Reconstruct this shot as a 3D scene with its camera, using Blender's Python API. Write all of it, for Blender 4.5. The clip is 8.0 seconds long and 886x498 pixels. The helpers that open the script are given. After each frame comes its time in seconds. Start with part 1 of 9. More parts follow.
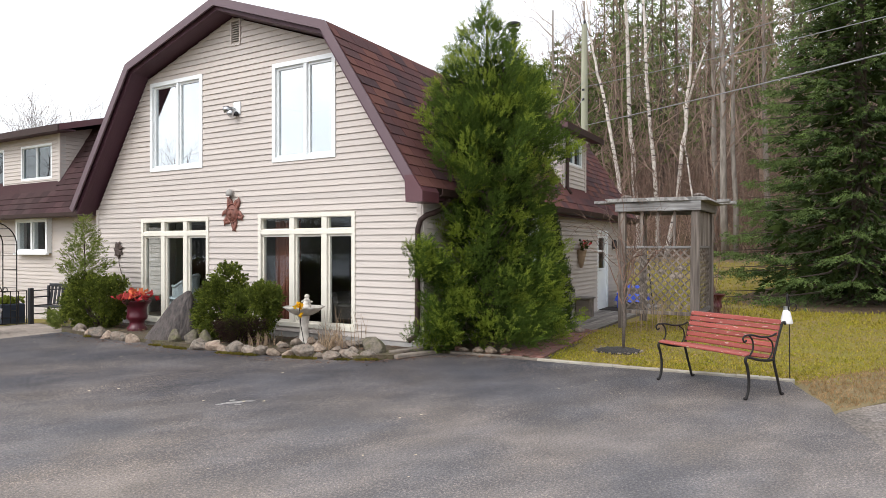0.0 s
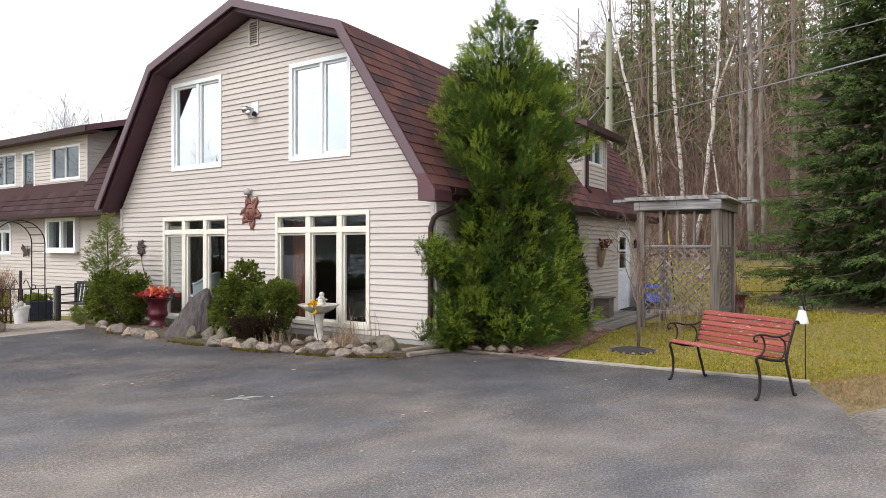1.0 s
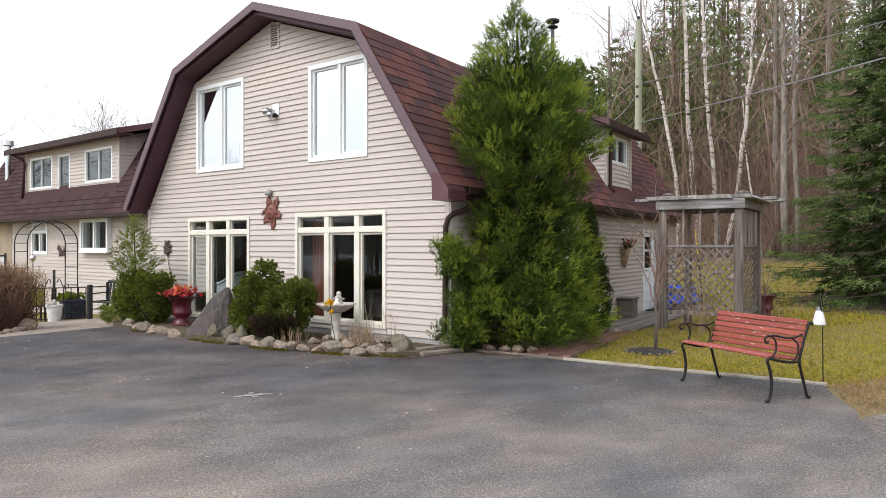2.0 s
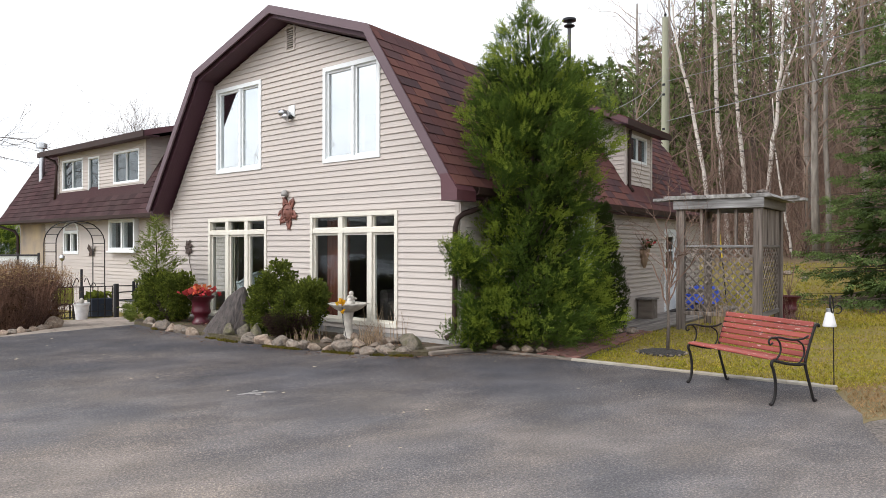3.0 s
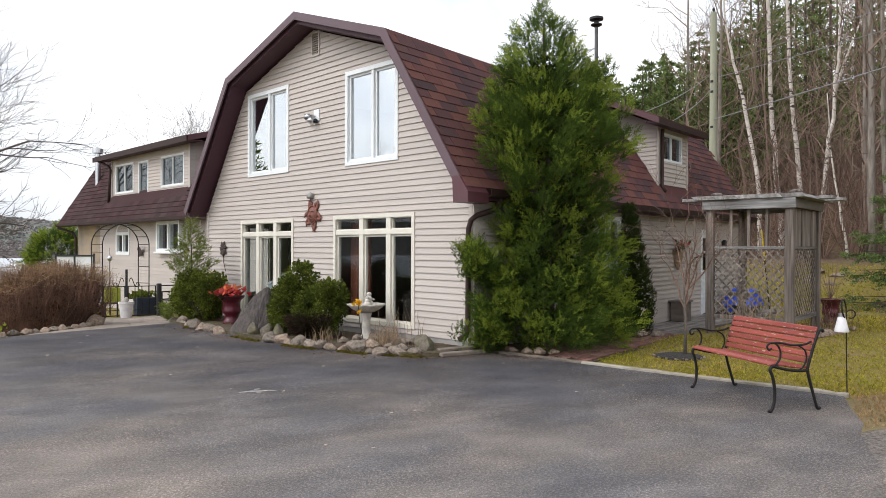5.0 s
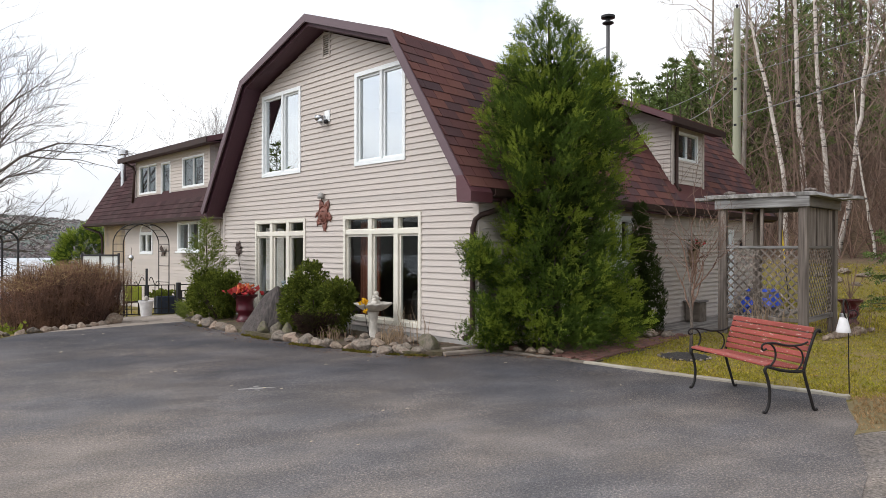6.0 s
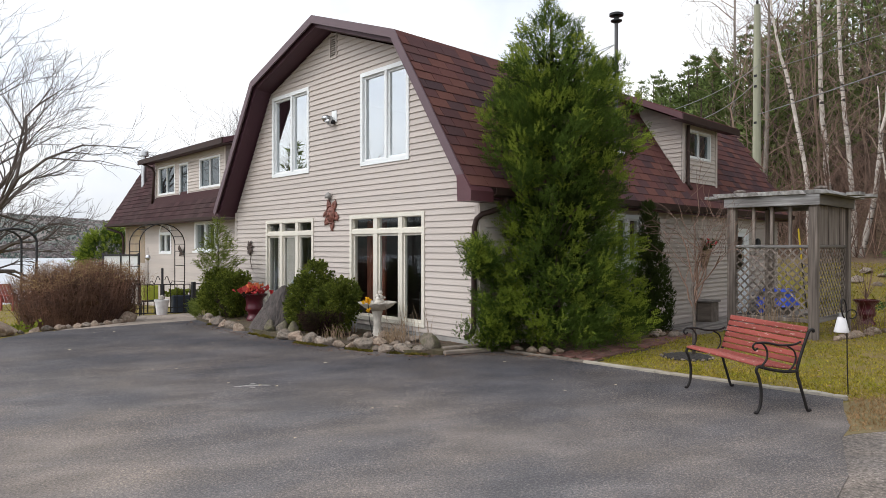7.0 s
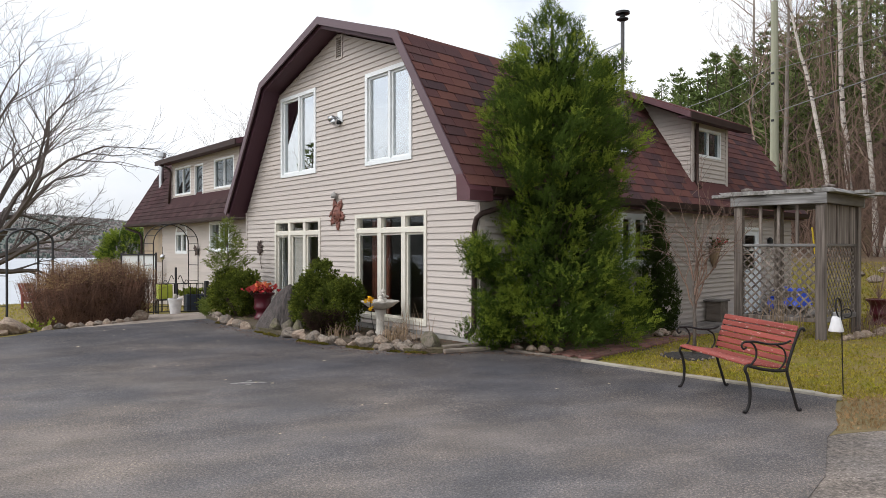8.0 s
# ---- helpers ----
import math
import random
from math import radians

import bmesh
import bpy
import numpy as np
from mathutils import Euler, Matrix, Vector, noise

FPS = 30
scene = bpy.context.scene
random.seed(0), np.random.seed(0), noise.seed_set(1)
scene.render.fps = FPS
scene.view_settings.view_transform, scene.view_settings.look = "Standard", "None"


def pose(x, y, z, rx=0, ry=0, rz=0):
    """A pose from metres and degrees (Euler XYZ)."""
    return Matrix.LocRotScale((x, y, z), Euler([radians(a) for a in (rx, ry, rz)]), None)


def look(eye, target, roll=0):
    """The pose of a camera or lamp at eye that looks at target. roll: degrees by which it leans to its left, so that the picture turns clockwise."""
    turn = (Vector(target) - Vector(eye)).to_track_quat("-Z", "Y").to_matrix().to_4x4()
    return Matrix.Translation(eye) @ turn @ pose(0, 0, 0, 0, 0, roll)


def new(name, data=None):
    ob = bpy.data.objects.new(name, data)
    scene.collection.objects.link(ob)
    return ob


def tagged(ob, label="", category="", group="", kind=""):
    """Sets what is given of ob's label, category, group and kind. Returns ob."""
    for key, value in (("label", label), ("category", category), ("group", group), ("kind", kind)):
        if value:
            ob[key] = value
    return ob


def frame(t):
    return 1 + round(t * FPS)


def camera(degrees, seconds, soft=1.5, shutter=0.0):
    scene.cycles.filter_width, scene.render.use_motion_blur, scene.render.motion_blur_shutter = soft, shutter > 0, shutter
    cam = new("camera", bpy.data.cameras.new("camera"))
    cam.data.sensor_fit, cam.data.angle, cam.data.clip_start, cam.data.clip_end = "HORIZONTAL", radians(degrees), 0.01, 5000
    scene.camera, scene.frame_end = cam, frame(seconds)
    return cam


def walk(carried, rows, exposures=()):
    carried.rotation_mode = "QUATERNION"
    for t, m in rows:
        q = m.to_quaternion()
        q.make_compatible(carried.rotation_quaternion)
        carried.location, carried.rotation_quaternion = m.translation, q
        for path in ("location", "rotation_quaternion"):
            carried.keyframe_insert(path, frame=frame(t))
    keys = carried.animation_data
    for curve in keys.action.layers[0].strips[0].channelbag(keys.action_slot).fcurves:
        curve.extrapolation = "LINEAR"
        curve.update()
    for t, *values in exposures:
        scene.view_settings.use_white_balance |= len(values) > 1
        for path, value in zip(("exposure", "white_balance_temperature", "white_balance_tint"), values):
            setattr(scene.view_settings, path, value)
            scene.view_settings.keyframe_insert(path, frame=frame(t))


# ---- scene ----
# ---------------------------------------------------------------- camera
cam = camera(63.7, 8.0, soft=0.7)
PATH = [
    (0, (-8.622, -6.042, 1.557), (-6.952, -4.941, 1.551), 0.0),
    (0.5, (-8.557, -6.131, 1.547), (-6.904, -5.005, 1.54), 0.0),
    (1, (-8.502, -6.222, 1.533), (-6.876, -5.057, 1.527), 0.1),
    (1.5, (-8.434, -6.335, 1.523), (-6.837, -5.131, 1.518), 0.1),
    (3, (-8.18, -6.719, 1.53), (-6.666, -5.412, 1.524), 0.1),
    (3.5, (-8.087, -6.849, 1.546), (-6.601, -5.51, 1.54), 0.1),
    (4, (-7.985, -6.972, 1.558), (-6.526, -5.605, 1.551), 0.1),
    (4.5, (-7.886, -7.091, 1.554), (-6.452, -5.696, 1.548), 0.1),
    (6, (-7.57, -7.484, 1.547), (-6.219, -6.009, 1.541), 0.1),
    (6.5, (-7.454, -7.605, 1.545), (-6.129, -6.107, 1.538), 0.05),
    (7, (-7.334, -7.724, 1.535), (-6.033, -6.204, 1.529), 0.05),
    (7.5, (-7.24, -7.842, 1.533), (-5.964, -6.301, 1.526), 0.0),
    (8, (-7.131, -7.963, 1.527), (-5.876, -6.406, 1.52), 0.0),
]
walk(cam, [(t, look(eye, target, roll)) for t, eye, target, roll in PATH], [(0, 0.74), (3.5, 0.59), (8, 0.29)])

# ---------------------------------------------------------------- sky and sun
SUN_UP, SUN_FROM = 48.0, 168.0      # elevation, and the bearing it comes from (degrees from +x, counter-clockwise)
world = bpy.data.worlds.new("overcast_sky")
scene.world = world
world.use_nodes = True
wn, wl = world.node_tree.nodes, world.node_tree.links
wn.clear()
sky = wn.new("ShaderNodeTexSky")
sky.sky_type, sky.sun_disc = "NISHITA", False
sky.sun_elevation, sky.sun_rotation = radians(SUN_UP), radians(90.0 - SUN_FROM)
sky.air_density, sky.dust_density, sky.ozone_density = 1.0, 4.0, 1.0
hsv = wn.new("ShaderNodeHueSaturation")
hsv.inputs["Saturation"].default_value, hsv.inputs["Value"].default_value = 0.12, 1.65
cloud_at = wn.new("ShaderNodeTexCoord")
cloud = wn.new("ShaderNodeTexNoise")
cloud.inputs["Scale"].default_value, cloud.inputs["Detail"].default_value = 4.2, 7.0
cloud_ramp = wn.new("ShaderNodeValToRGB")
cloud_ramp.color_ramp.elements[0].position, cloud_ramp.color_ramp.elements[0].color = 0.36, (0.52, 0.60, 0.74, 1)
cloud_ramp.color_ramp.elements[1].position, cloud_ramp.color_ramp.elements[1].color = 0.62, (1.0, 0.99, 0.97, 1)
cloud_mix = wn.new("ShaderNodeMix")
cloud_mix.data_type, cloud_mix.blend_type = "RGBA", "MULTIPLY"
cloud_mix.inputs["Factor"].default_value = 0.6
back = wn.new("ShaderNodeBackground")
back.inputs["Strength"].default_value = 0.15
wout = wn.new("ShaderNodeOutputWorld")
veil = wn.new("ShaderNodeMix")         # the even white of a thin overcast
veil.data_type = "RGBA"
veil.inputs["Factor"].default_value = 0.55
veil.inputs["B"].default_value = (7.6, 7.7, 7.9, 1)
wl.new(sky.outputs["Color"], hsv.inputs["Color"])
wl.new(cloud_at.outputs["Generated"], cloud.inputs["Vector"])
wl.new(cloud.outputs["Fac"], cloud_ramp.inputs["Fac"])
wl.new(hsv.outputs["Color"], veil.inputs["A"])
wl.new(veil.outputs["Result"], cloud_mix.inputs["A"])
wl.new(cloud_ramp.outputs["Color"], cloud_mix.inputs["B"])
wl.new(cloud_mix.outputs["Result"], back.inputs["Color"])
wl.new(back.outputs["Background"], wout.inputs["Surface"])

sun_data = bpy.data.lights.new("sun", "SUN")
sun_data.energy, sun_data.angle, sun_data.color = 0.55, radians(25), (1.0, 0.97, 0.92)
sun = new("sun", sun_data)
az = radians(SUN_FROM)
sun.matrix_world = look((30 * math.cos(az), 30 * math.sin(az), 30 * math.tan(radians(SUN_UP))), (0, 0, 0))

# ---------------------------------------------------------------- materials
def rgb(c):
    return (*c, 1.0) if len(c) == 3 else c


def material(name, a, b=None, scale=8.0, rough=0.7, metal=0.0, bump=0.0, bump_scale=None, stain=None, stain_scale=0.7,
             stain_amount=0.5, vary="", vary_amount=0.25, stretch=(1, 1, 1), spec=0.4, dist=0.01, detail=5.0):
    """A surface with grain (a to b), larger stains, relief, and a shift of value from piece to piece."""
    m = bpy.data.materials.new(name)
    m.use_nodes = True
    n, l = m.node_tree.nodes, m.node_tree.links
    bsdf = n["Principled BSDF"]
    bsdf.inputs["Roughness"].default_value = rough
    bsdf.inputs["Metallic"].default_value = metal
    bsdf.inputs["Specular IOR Level"].default_value = spec
    b = b or tuple(v * 0.8 for v in a)
    tc = n.new("ShaderNodeTexCoord")
    mp = n.new("ShaderNodeMapping")
    mp.inputs["Scale"].default_value = stretch
    l.new(tc.outputs["Object"], mp.inputs["Vector"])
    vec = mp.outputs["Vector"]
    info = None
    if vary == "object":
        info = n.new("ShaderNodeObjectInfo")
        add = n.new("ShaderNodeVectorMath")
        add.operation = "ADD"
        mul = n.new("ShaderNodeMath")
        mul.operation = "MULTIPLY"
        mul.inputs[1].default_value = 37.0
        l.new(info.outputs["Random"], mul.inputs[0])
        l.new(vec, add.inputs[0])
        l.new(mul.outputs[0], add.inputs[1])
        vec = add.outputs[0]
    nz = n.new("ShaderNodeTexNoise")
    nz.inputs["Scale"].default_value, nz.inputs["Detail"].default_value = scale, detail
    l.new(vec, nz.inputs["Vector"])
    ramp = n.new("ShaderNodeValToRGB")
    ramp.color_ramp.elements[0].position, ramp.color_ramp.elements[0].color = 0.32, rgb(a)
    ramp.color_ramp.elements[1].position, ramp.color_ramp.elements[1].color = 0.68, rgb(b)
    l.new(nz.outputs["Fac"], ramp.inputs["Fac"])
    col = ramp.outputs["Color"]
    if stain:
        ns = n.new("ShaderNodeTexNoise")
        ns.inputs["Scale"].default_value, ns.inputs["Detail"].default_value = stain_scale, 4.0
        l.new(vec, ns.inputs["Vector"])
        rs = n.new("ShaderNodeMapRange")
        rs.inputs["From Min"].default_value, rs.inputs["From Max"].default_value = 0.42, 0.68
        rs.inputs["To Max"].default_value = stain_amount
        l.new(ns.outputs["Fac"], rs.inputs["Value"])
        mx = n.new("ShaderNodeMix")
        mx.data_type = "RGBA"
        l.new(rs.outputs["Result"], mx.inputs["Factor"])
        l.new(col, mx.inputs["A"])
        mx.inputs["B"].default_value = rgb(stain)
        col = mx.outputs["Result"]
    if vary:
        if vary == "object":
            rnd = info.outputs["Random"]
        else:
            geo = n.new("ShaderNodeNewGeometry")
            rnd = geo.outputs["Random Per Island"]
        mr = n.new("ShaderNodeMapRange")
        mr.inputs["To Min"].default_value, mr.inputs["To Max"].default_value = 1.0 - vary_amount, 1.0 + vary_amount
        l.new(rnd, mr.inputs["Value"])
        hs = n.new("ShaderNodeHueSaturation")
        l.new(mr.outputs["Result"], hs.inputs["Value"])
        l.new(col, hs.inputs["Color"])
        col = hs.outputs["Color"]
    l.new(col, bsdf.inputs["Base Color"])
    if bump:
        nb = n.new("ShaderNodeTexNoise")
        nb.inputs["Scale"].default_value, nb.inputs["Detail"].default_value = bump_scale or scale * 3, 4.0
        l.new(vec, nb.inputs["Vector"])
        bp = n.new("ShaderNodeBump")
        bp.inputs["Strength"].default_value, bp.inputs["Distance"].default_value = bump, dist
        l.new(nb.outputs["Fac"], bp.inputs["Height"])
        l.new(bp.outputs["Normal"], bsdf.inputs["Normal"])
    return m


def nodes_of(m):
    return m.node_tree.nodes, m.node_tree.links, m.node_tree.nodes["Principled BSDF"]


def leafy(name, a, b, amount=0.45, through_light=0.40):
    """Leaves: value from clump to clump, a little light shining through."""
    m = material(name, a, b, scale=2.6, rough=0.8, vary="island", vary_amount=amount, spec=0.1)
    n, l, bsdf = nodes_of(m)
    tr = n.new("ShaderNodeBsdfTranslucent")
    mx = n.new("ShaderNodeMixShader")
    mx.inputs["Fac"].default_value = through_light
    l.new(bsdf.inputs["Base Color"].links[0].from_socket, tr.inputs["Color"])
    l.new(bsdf.outputs["BSDF"], mx.inputs[1])
    l.new(tr.outputs["BSDF"], mx.inputs[2])
    l.new(mx.outputs["Shader"], n["Material Output"].inputs["Surface"])
    return m


def glass_material(name, face=0.1, edge=0.3, tint=(0.92, 0.94, 0.94)):
    m = bpy.data.materials.new(name)
    m.use_nodes = True
    n, l = m.node_tree.nodes, m.node_tree.links
    n.remove(n["Principled BSDF"])
    lw = n.new("ShaderNodeLayerWeight")
    fr = n.new("ShaderNodeMapRange")
    fr.inputs["To Min"].default_value, fr.inputs["To Max"].default_value = face, edge
    l.new(lw.outputs["Facing"], fr.inputs["Value"])
    clear = n.new("ShaderNodeBsdfTransparent")
    clear.inputs["Color"].default_value = rgb(tint)
    gloss = n.new("ShaderNodeBsdfGlossy")
    gloss.inputs["Roughness"].default_value = 0.0
    gloss.inputs["Color"].default_value = (0.95, 0.98, 1.0, 1)
    nz = n.new("ShaderNodeTexNoise")
    nz.inputs["Scale"].default_value, nz.inputs["Detail"].default_value = 1.1, 1.0
    tc = n.new("ShaderNodeTexCoord")
    l.new(tc.outputs["Object"], nz.inputs["Vector"])
    bp = n.new("ShaderNodeBump")
    bp.inputs["Strength"].default_value, bp.inputs["Distance"].default_value = 0.06, 0.02
    l.new(nz.outputs["Fac"], bp.inputs["Height"])
    l.new(bp.outputs["Normal"], gloss.inputs["Normal"])
    mx = n.new("ShaderNodeMixShader")
    l.new(fr.outputs["Result"], mx.inputs["Fac"])
    l.new(clear.outputs["BSDF"], mx.inputs[1])
    l.new(gloss.outputs["BSDF"], mx.inputs[2])
    l.new(mx.outputs["Shader"], n["Material Output"].inputs["Surface"])
    return m


M_SIDING = material("vinyl_siding", (0.497, 0.437, 0.394), (0.464, 0.406, 0.366), scale=3, rough=0.55, bump=0.15, bump_scale=60,
                    stretch=(1, 0.25, 1), stain=(0.38, 0.345, 0.32), stain_scale=0.9, stain_amount=0.35, vary="object", vary_amount=0.035)
M_SHEATH = material("wall_core", (0.50, 0.47, 0.44), (0.45, 0.42, 0.40), rough=0.9)
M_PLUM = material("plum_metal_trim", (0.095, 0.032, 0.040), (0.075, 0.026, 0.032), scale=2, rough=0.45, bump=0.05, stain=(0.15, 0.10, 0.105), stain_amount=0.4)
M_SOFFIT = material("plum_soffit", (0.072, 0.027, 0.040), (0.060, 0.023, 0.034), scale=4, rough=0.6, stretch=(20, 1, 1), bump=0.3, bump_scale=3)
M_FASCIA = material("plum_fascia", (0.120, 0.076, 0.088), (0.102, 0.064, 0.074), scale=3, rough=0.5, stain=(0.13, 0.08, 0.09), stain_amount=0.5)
M_BROWN = material("brown_downspout", (0.045, 0.026, 0.022), rough=0.6, spec=0.2)
M_WHITE = material("white_vinyl", (0.78, 0.80, 0.80), (0.73, 0.75, 0.75), scale=3, rough=0.4, stain=(0.62, 0.63, 0.62), stain_amount=0.25)
M_CREAM = material("cream_vinyl", (0.70, 0.66, 0.57), (0.64, 0.60, 0.52), scale=3, rough=0.45, stain=(0.60, 0.56, 0.49), stain_amount=0.3)
M_GLASS = glass_material("window_glass", 0.30, 0.62)
M_GLASS_MID = glass_material("dormer_glass", 0.05, 0.20, tint=(0.55, 0.62, 0.64))
M_GLASS_LOW = glass_material("ground_floor_glass", 0.012, 0.07)


def shingle_material(name, vary):
    """Blended red, plum and charcoal shingles, each tab its own shade."""
    m = material(name, (0.115, 0.058, 0.050), (0.055, 0.034, 0.036), scale=70, rough=0.9, bump=0.6, bump_scale=220,
                 stain=(0.060, 0.042, 0.046), stain_scale=0.6, stain_amount=0.45, dist=0.004, spec=0.12)
    n, l, bsdf = nodes_of(m)
    if vary == "object":
        rnd = n.new("ShaderNodeObjectInfo").outputs["Random"]
    else:
        rnd = n.new("ShaderNodeNewGeometry").outputs["Random Per Island"]
    ramp = n.new("ShaderNodeValToRGB")
    tones = ((0.0, (0.046, 0.031, 0.038)), (0.3, (0.084, 0.040, 0.043)), (0.62, (0.128, 0.048, 0.043)), (0.85, (0.165, 0.066, 0.050)), (1.0, (0.066, 0.041, 0.047)))
    ramp.color_ramp.elements[0].position, ramp.color_ramp.elements[0].color = tones[0][0], rgb(tones[0][1])
    ramp.color_ramp.elements[1].position, ramp.color_ramp.elements[1].color = tones[-1][0], rgb(tones[-1][1])
    for at, c in tones[1:-1]:
        ramp.color_ramp.elements.new(at).color = rgb(c)
    l.new(rnd, ramp.inputs["Fac"])
    mx = n.new("ShaderNodeMix")
    mx.data_type = "RGBA"
    mx.inputs["Factor"].default_value = 0.6
    l.new(bsdf.inputs["Base Color"].links[0].from_socket, mx.inputs["A"])
    l.new(ramp.outputs["Color"], mx.inputs["B"])
    l.new(mx.outputs["Result"], bsdf.inputs["Base Color"])
    return m


M_SHINGLE = shingle_material("asphalt_shingle", "object")
M_SHINGLE_FAR = shingle_material("asphalt_shingle_field", "island")
M_SHINGLE_WING = material("brown_wing_shingle", (0.078, 0.040, 0.040), (0.040, 0.024, 0.027), scale=60, rough=0.9, bump=0.6, bump_scale=200, vary="island",
                          vary_amount=0.24, stain=(0.060, 0.044, 0.042), stain_scale=0.6, stain_amount=0.5, dist=0.004, spec=0.08)
M_WOOD_GREY = material("weathered_grey_wood", (0.318, 0.268, 0.234), (0.088, 0.069, 0.058), scale=24, rough=0.85, bump=0.8, bump_scale=40,
                       stretch=(1, 1, 0.06), stain=(0.060, 0.048, 0.043), stain_scale=5.0, stain_amount=0.7, vary="object", vary_amount=0.22)
M_WOOD_FLAT = material("weathered_deck_wood", (0.29, 0.262, 0.240), (0.11, 0.096, 0.088), scale=10, rough=0.85, bump=0.5, bump_scale=22,
                       stretch=(0.12, 1, 1), stain=(0.12, 0.105, 0.09), stain_amount=0.5, vary="object", vary_amount=0.2)
M_WOOD_ACROSS = material("weathered_grey_beam", (0.47, 0.46, 0.455), (0.17, 0.160, 0.155), scale=20, rough=0.85, bump=0.6, bump_scale=24,
                         stretch=(1, 0.07, 1), stain=(0.080, 0.072, 0.068), stain_scale=5.0, stain_amount=0.7, vary="object", vary_amount=0.2)
M_WOOD_TOP = material("weathered_pale_plank", (0.40, 0.385, 0.37), (0.19, 0.178, 0.168), scale=16, rough=0.85, bump=0.5, bump_scale=24,
                      stretch=(0.2, 1, 1), stain=(0.11, 0.10, 0.09), stain_scale=4.0, stain_amount=0.5, vary="object", vary_amount=0.25)
M_BENCH_SLAT = material("red_brown_painted_slat", (0.315, 0.074, 0.058), (0.225, 0.050, 0.040), scale=14, rough=0.5, bump=0.3, bump_scale=50,
                        stretch=(0.1, 1, 1), stain=(0.20, 0.05, 0.04), stain_scale=3, stain_amount=0.5, vary="object", vary_amount=0.12, spec=0.3)
_n, _l, _b = nodes_of(M_BENCH_SLAT)
_tc = _n.new("ShaderNodeTexCoord")
_mp = _n.new("ShaderNodeMapping")
_mp.inputs["Scale"].default_value = (14, 60, 60)
_l.new(_tc.outputs["Object"], _mp.inputs["Vector"])
_w = _n.new("ShaderNodeTexNoise")                        # chips where the paint has gone
_w.inputs["Scale"].default_value, _w.inputs["Detail"].default_value = 1.0, 6.0
_l.new(_mp.outputs["Vector"], _w.inputs["Vector"])
_r = _n.new("ShaderNodeMapRange")
_r.inputs["From Min"].default_value, _r.inputs["From Max"].default_value, _r.inputs["To Max"].default_value = 0.63, 0.68, 0.7
_l.new(_w.outputs["Fac"], _r.inputs["Value"])
_x = _n.new("ShaderNodeMix")
_x.data_type = "RGBA"
_l.new(_r.outputs["Result"], _x.inputs["Factor"])
_l.new(_b.inputs["Base Color"].links[0].from_socket, _x.inputs["A"])
_x.inputs["B"].default_value = rgb((0.50, 0.36, 0.31))
_l.new(_x.outputs["Result"], _b.inputs["Base Color"])
M_IRON = material("black_cast_iron", (0.010, 0.009, 0.009), (0.018, 0.014, 0.013), scale=30, rough=0.5, spec=0.25, bump=0.4, bump_scale=120)
M_BLACK_WOOD = material("black_painted_wood", (0.022, 0.022, 0.025), (0.03, 0.03, 0.034), scale=10, rough=0.5)
M_STEEL = material("galvanised_steel", (0.62, 0.63, 0.64), (0.5, 0.51, 0.53), scale=5, rough=0.28, metal=1.0)
M_DARK_METAL = material("dark_chimney_metal", (0.03, 0.03, 0.032), rough=0.4, metal=0.6)
M_ROCK = material("fieldstone", (0.245, 0.205, 0.165), (0.085, 0.070, 0.058), scale=22, rough=0.85, bump=0.9, bump_scale=48, stain=(0.25, 0.185, 0.14),
                  stain_scale=9, stain_amount=0.7, vary="object", vary_amount=0.3, dist=0.03)
M_BOULDER = material("grey_granite", (0.105, 0.086, 0.078), (0.040, 0.034, 0.033), scale=20, rough=0.85, bump=1.0, bump_scale=34, stain=(0.095, 0.078, 0.070),
                     stain_scale=9, stain_amount=0.6, stretch=(1, 1, 0.3), dist=0.04)
M_SOIL = material("dark_garden_soil", (0.055, 0.038, 0.028), (0.10, 0.07, 0.05), scale=14, rough=0.95, bump=0.9, bump_scale=30, stain=(0.10, 0.105, 0.03),
                  stain_scale=1.6, stain_amount=0.5, dist=0.03)
M_MULCH = material("black_mulch", (0.02, 0.018, 0.017), (0.05, 0.042, 0.038), scale=30, rough=0.95, bump=1.0, bump_scale=40, dist=0.03)
M_BRICK = material("red_paver_brick", (0.20, 0.085, 0.065), (0.14, 0.065, 0.055), scale=12, rough=0.9, bump=0.5, bump_scale=60, stain=(0.12, 0.085, 0.07),
                   stain_scale=2, stain_amount=0.6, vary="object", vary_amount=0.25)
M_PAVER = material("buff_concrete_paver", (0.31, 0.255, 0.21), (0.225, 0.185, 0.155), scale=14, rough=0.9, bump=0.4, bump_scale=70, stain=(0.22, 0.19, 0.16),
                   stain_scale=1.2, stain_amount=0.5, vary="object", vary_amount=0.12)
M_BARK = material("grey_bark", (0.27, 0.235, 0.20), (0.14, 0.118, 0.10), scale=10, rough=0.95, bump=0.6, bump_scale=20, stretch=(1, 1, 0.2))
M_TWIG = material("grey_brown_twigs", (0.168, 0.112, 0.082), (0.275, 0.198, 0.152), scale=0.4, rough=0.9, vary="island", vary_amount=0.35)
# greyer than the near twigs: distance haze worked into the colour
M_TWIG_HAZE = material("hazed_distant_twigs", (0.185, 0.150, 0.138), (0.135, 0.108, 0.098), scale=0.4, rough=0.9, vary="island", vary_amount=0.25)
M_TWIG_DARK = material("dark_grey_twigs", (0.085, 0.068, 0.060), (0.12, 0.098, 0.088), scale=0.6, rough=0.9)
M_TWIG_RED = material("red_brown_twigs", (0.135, 0.082, 0.062), (0.205, 0.132, 0.100), scale=1, rough=0.9, vary="island", vary_amount=0.4)
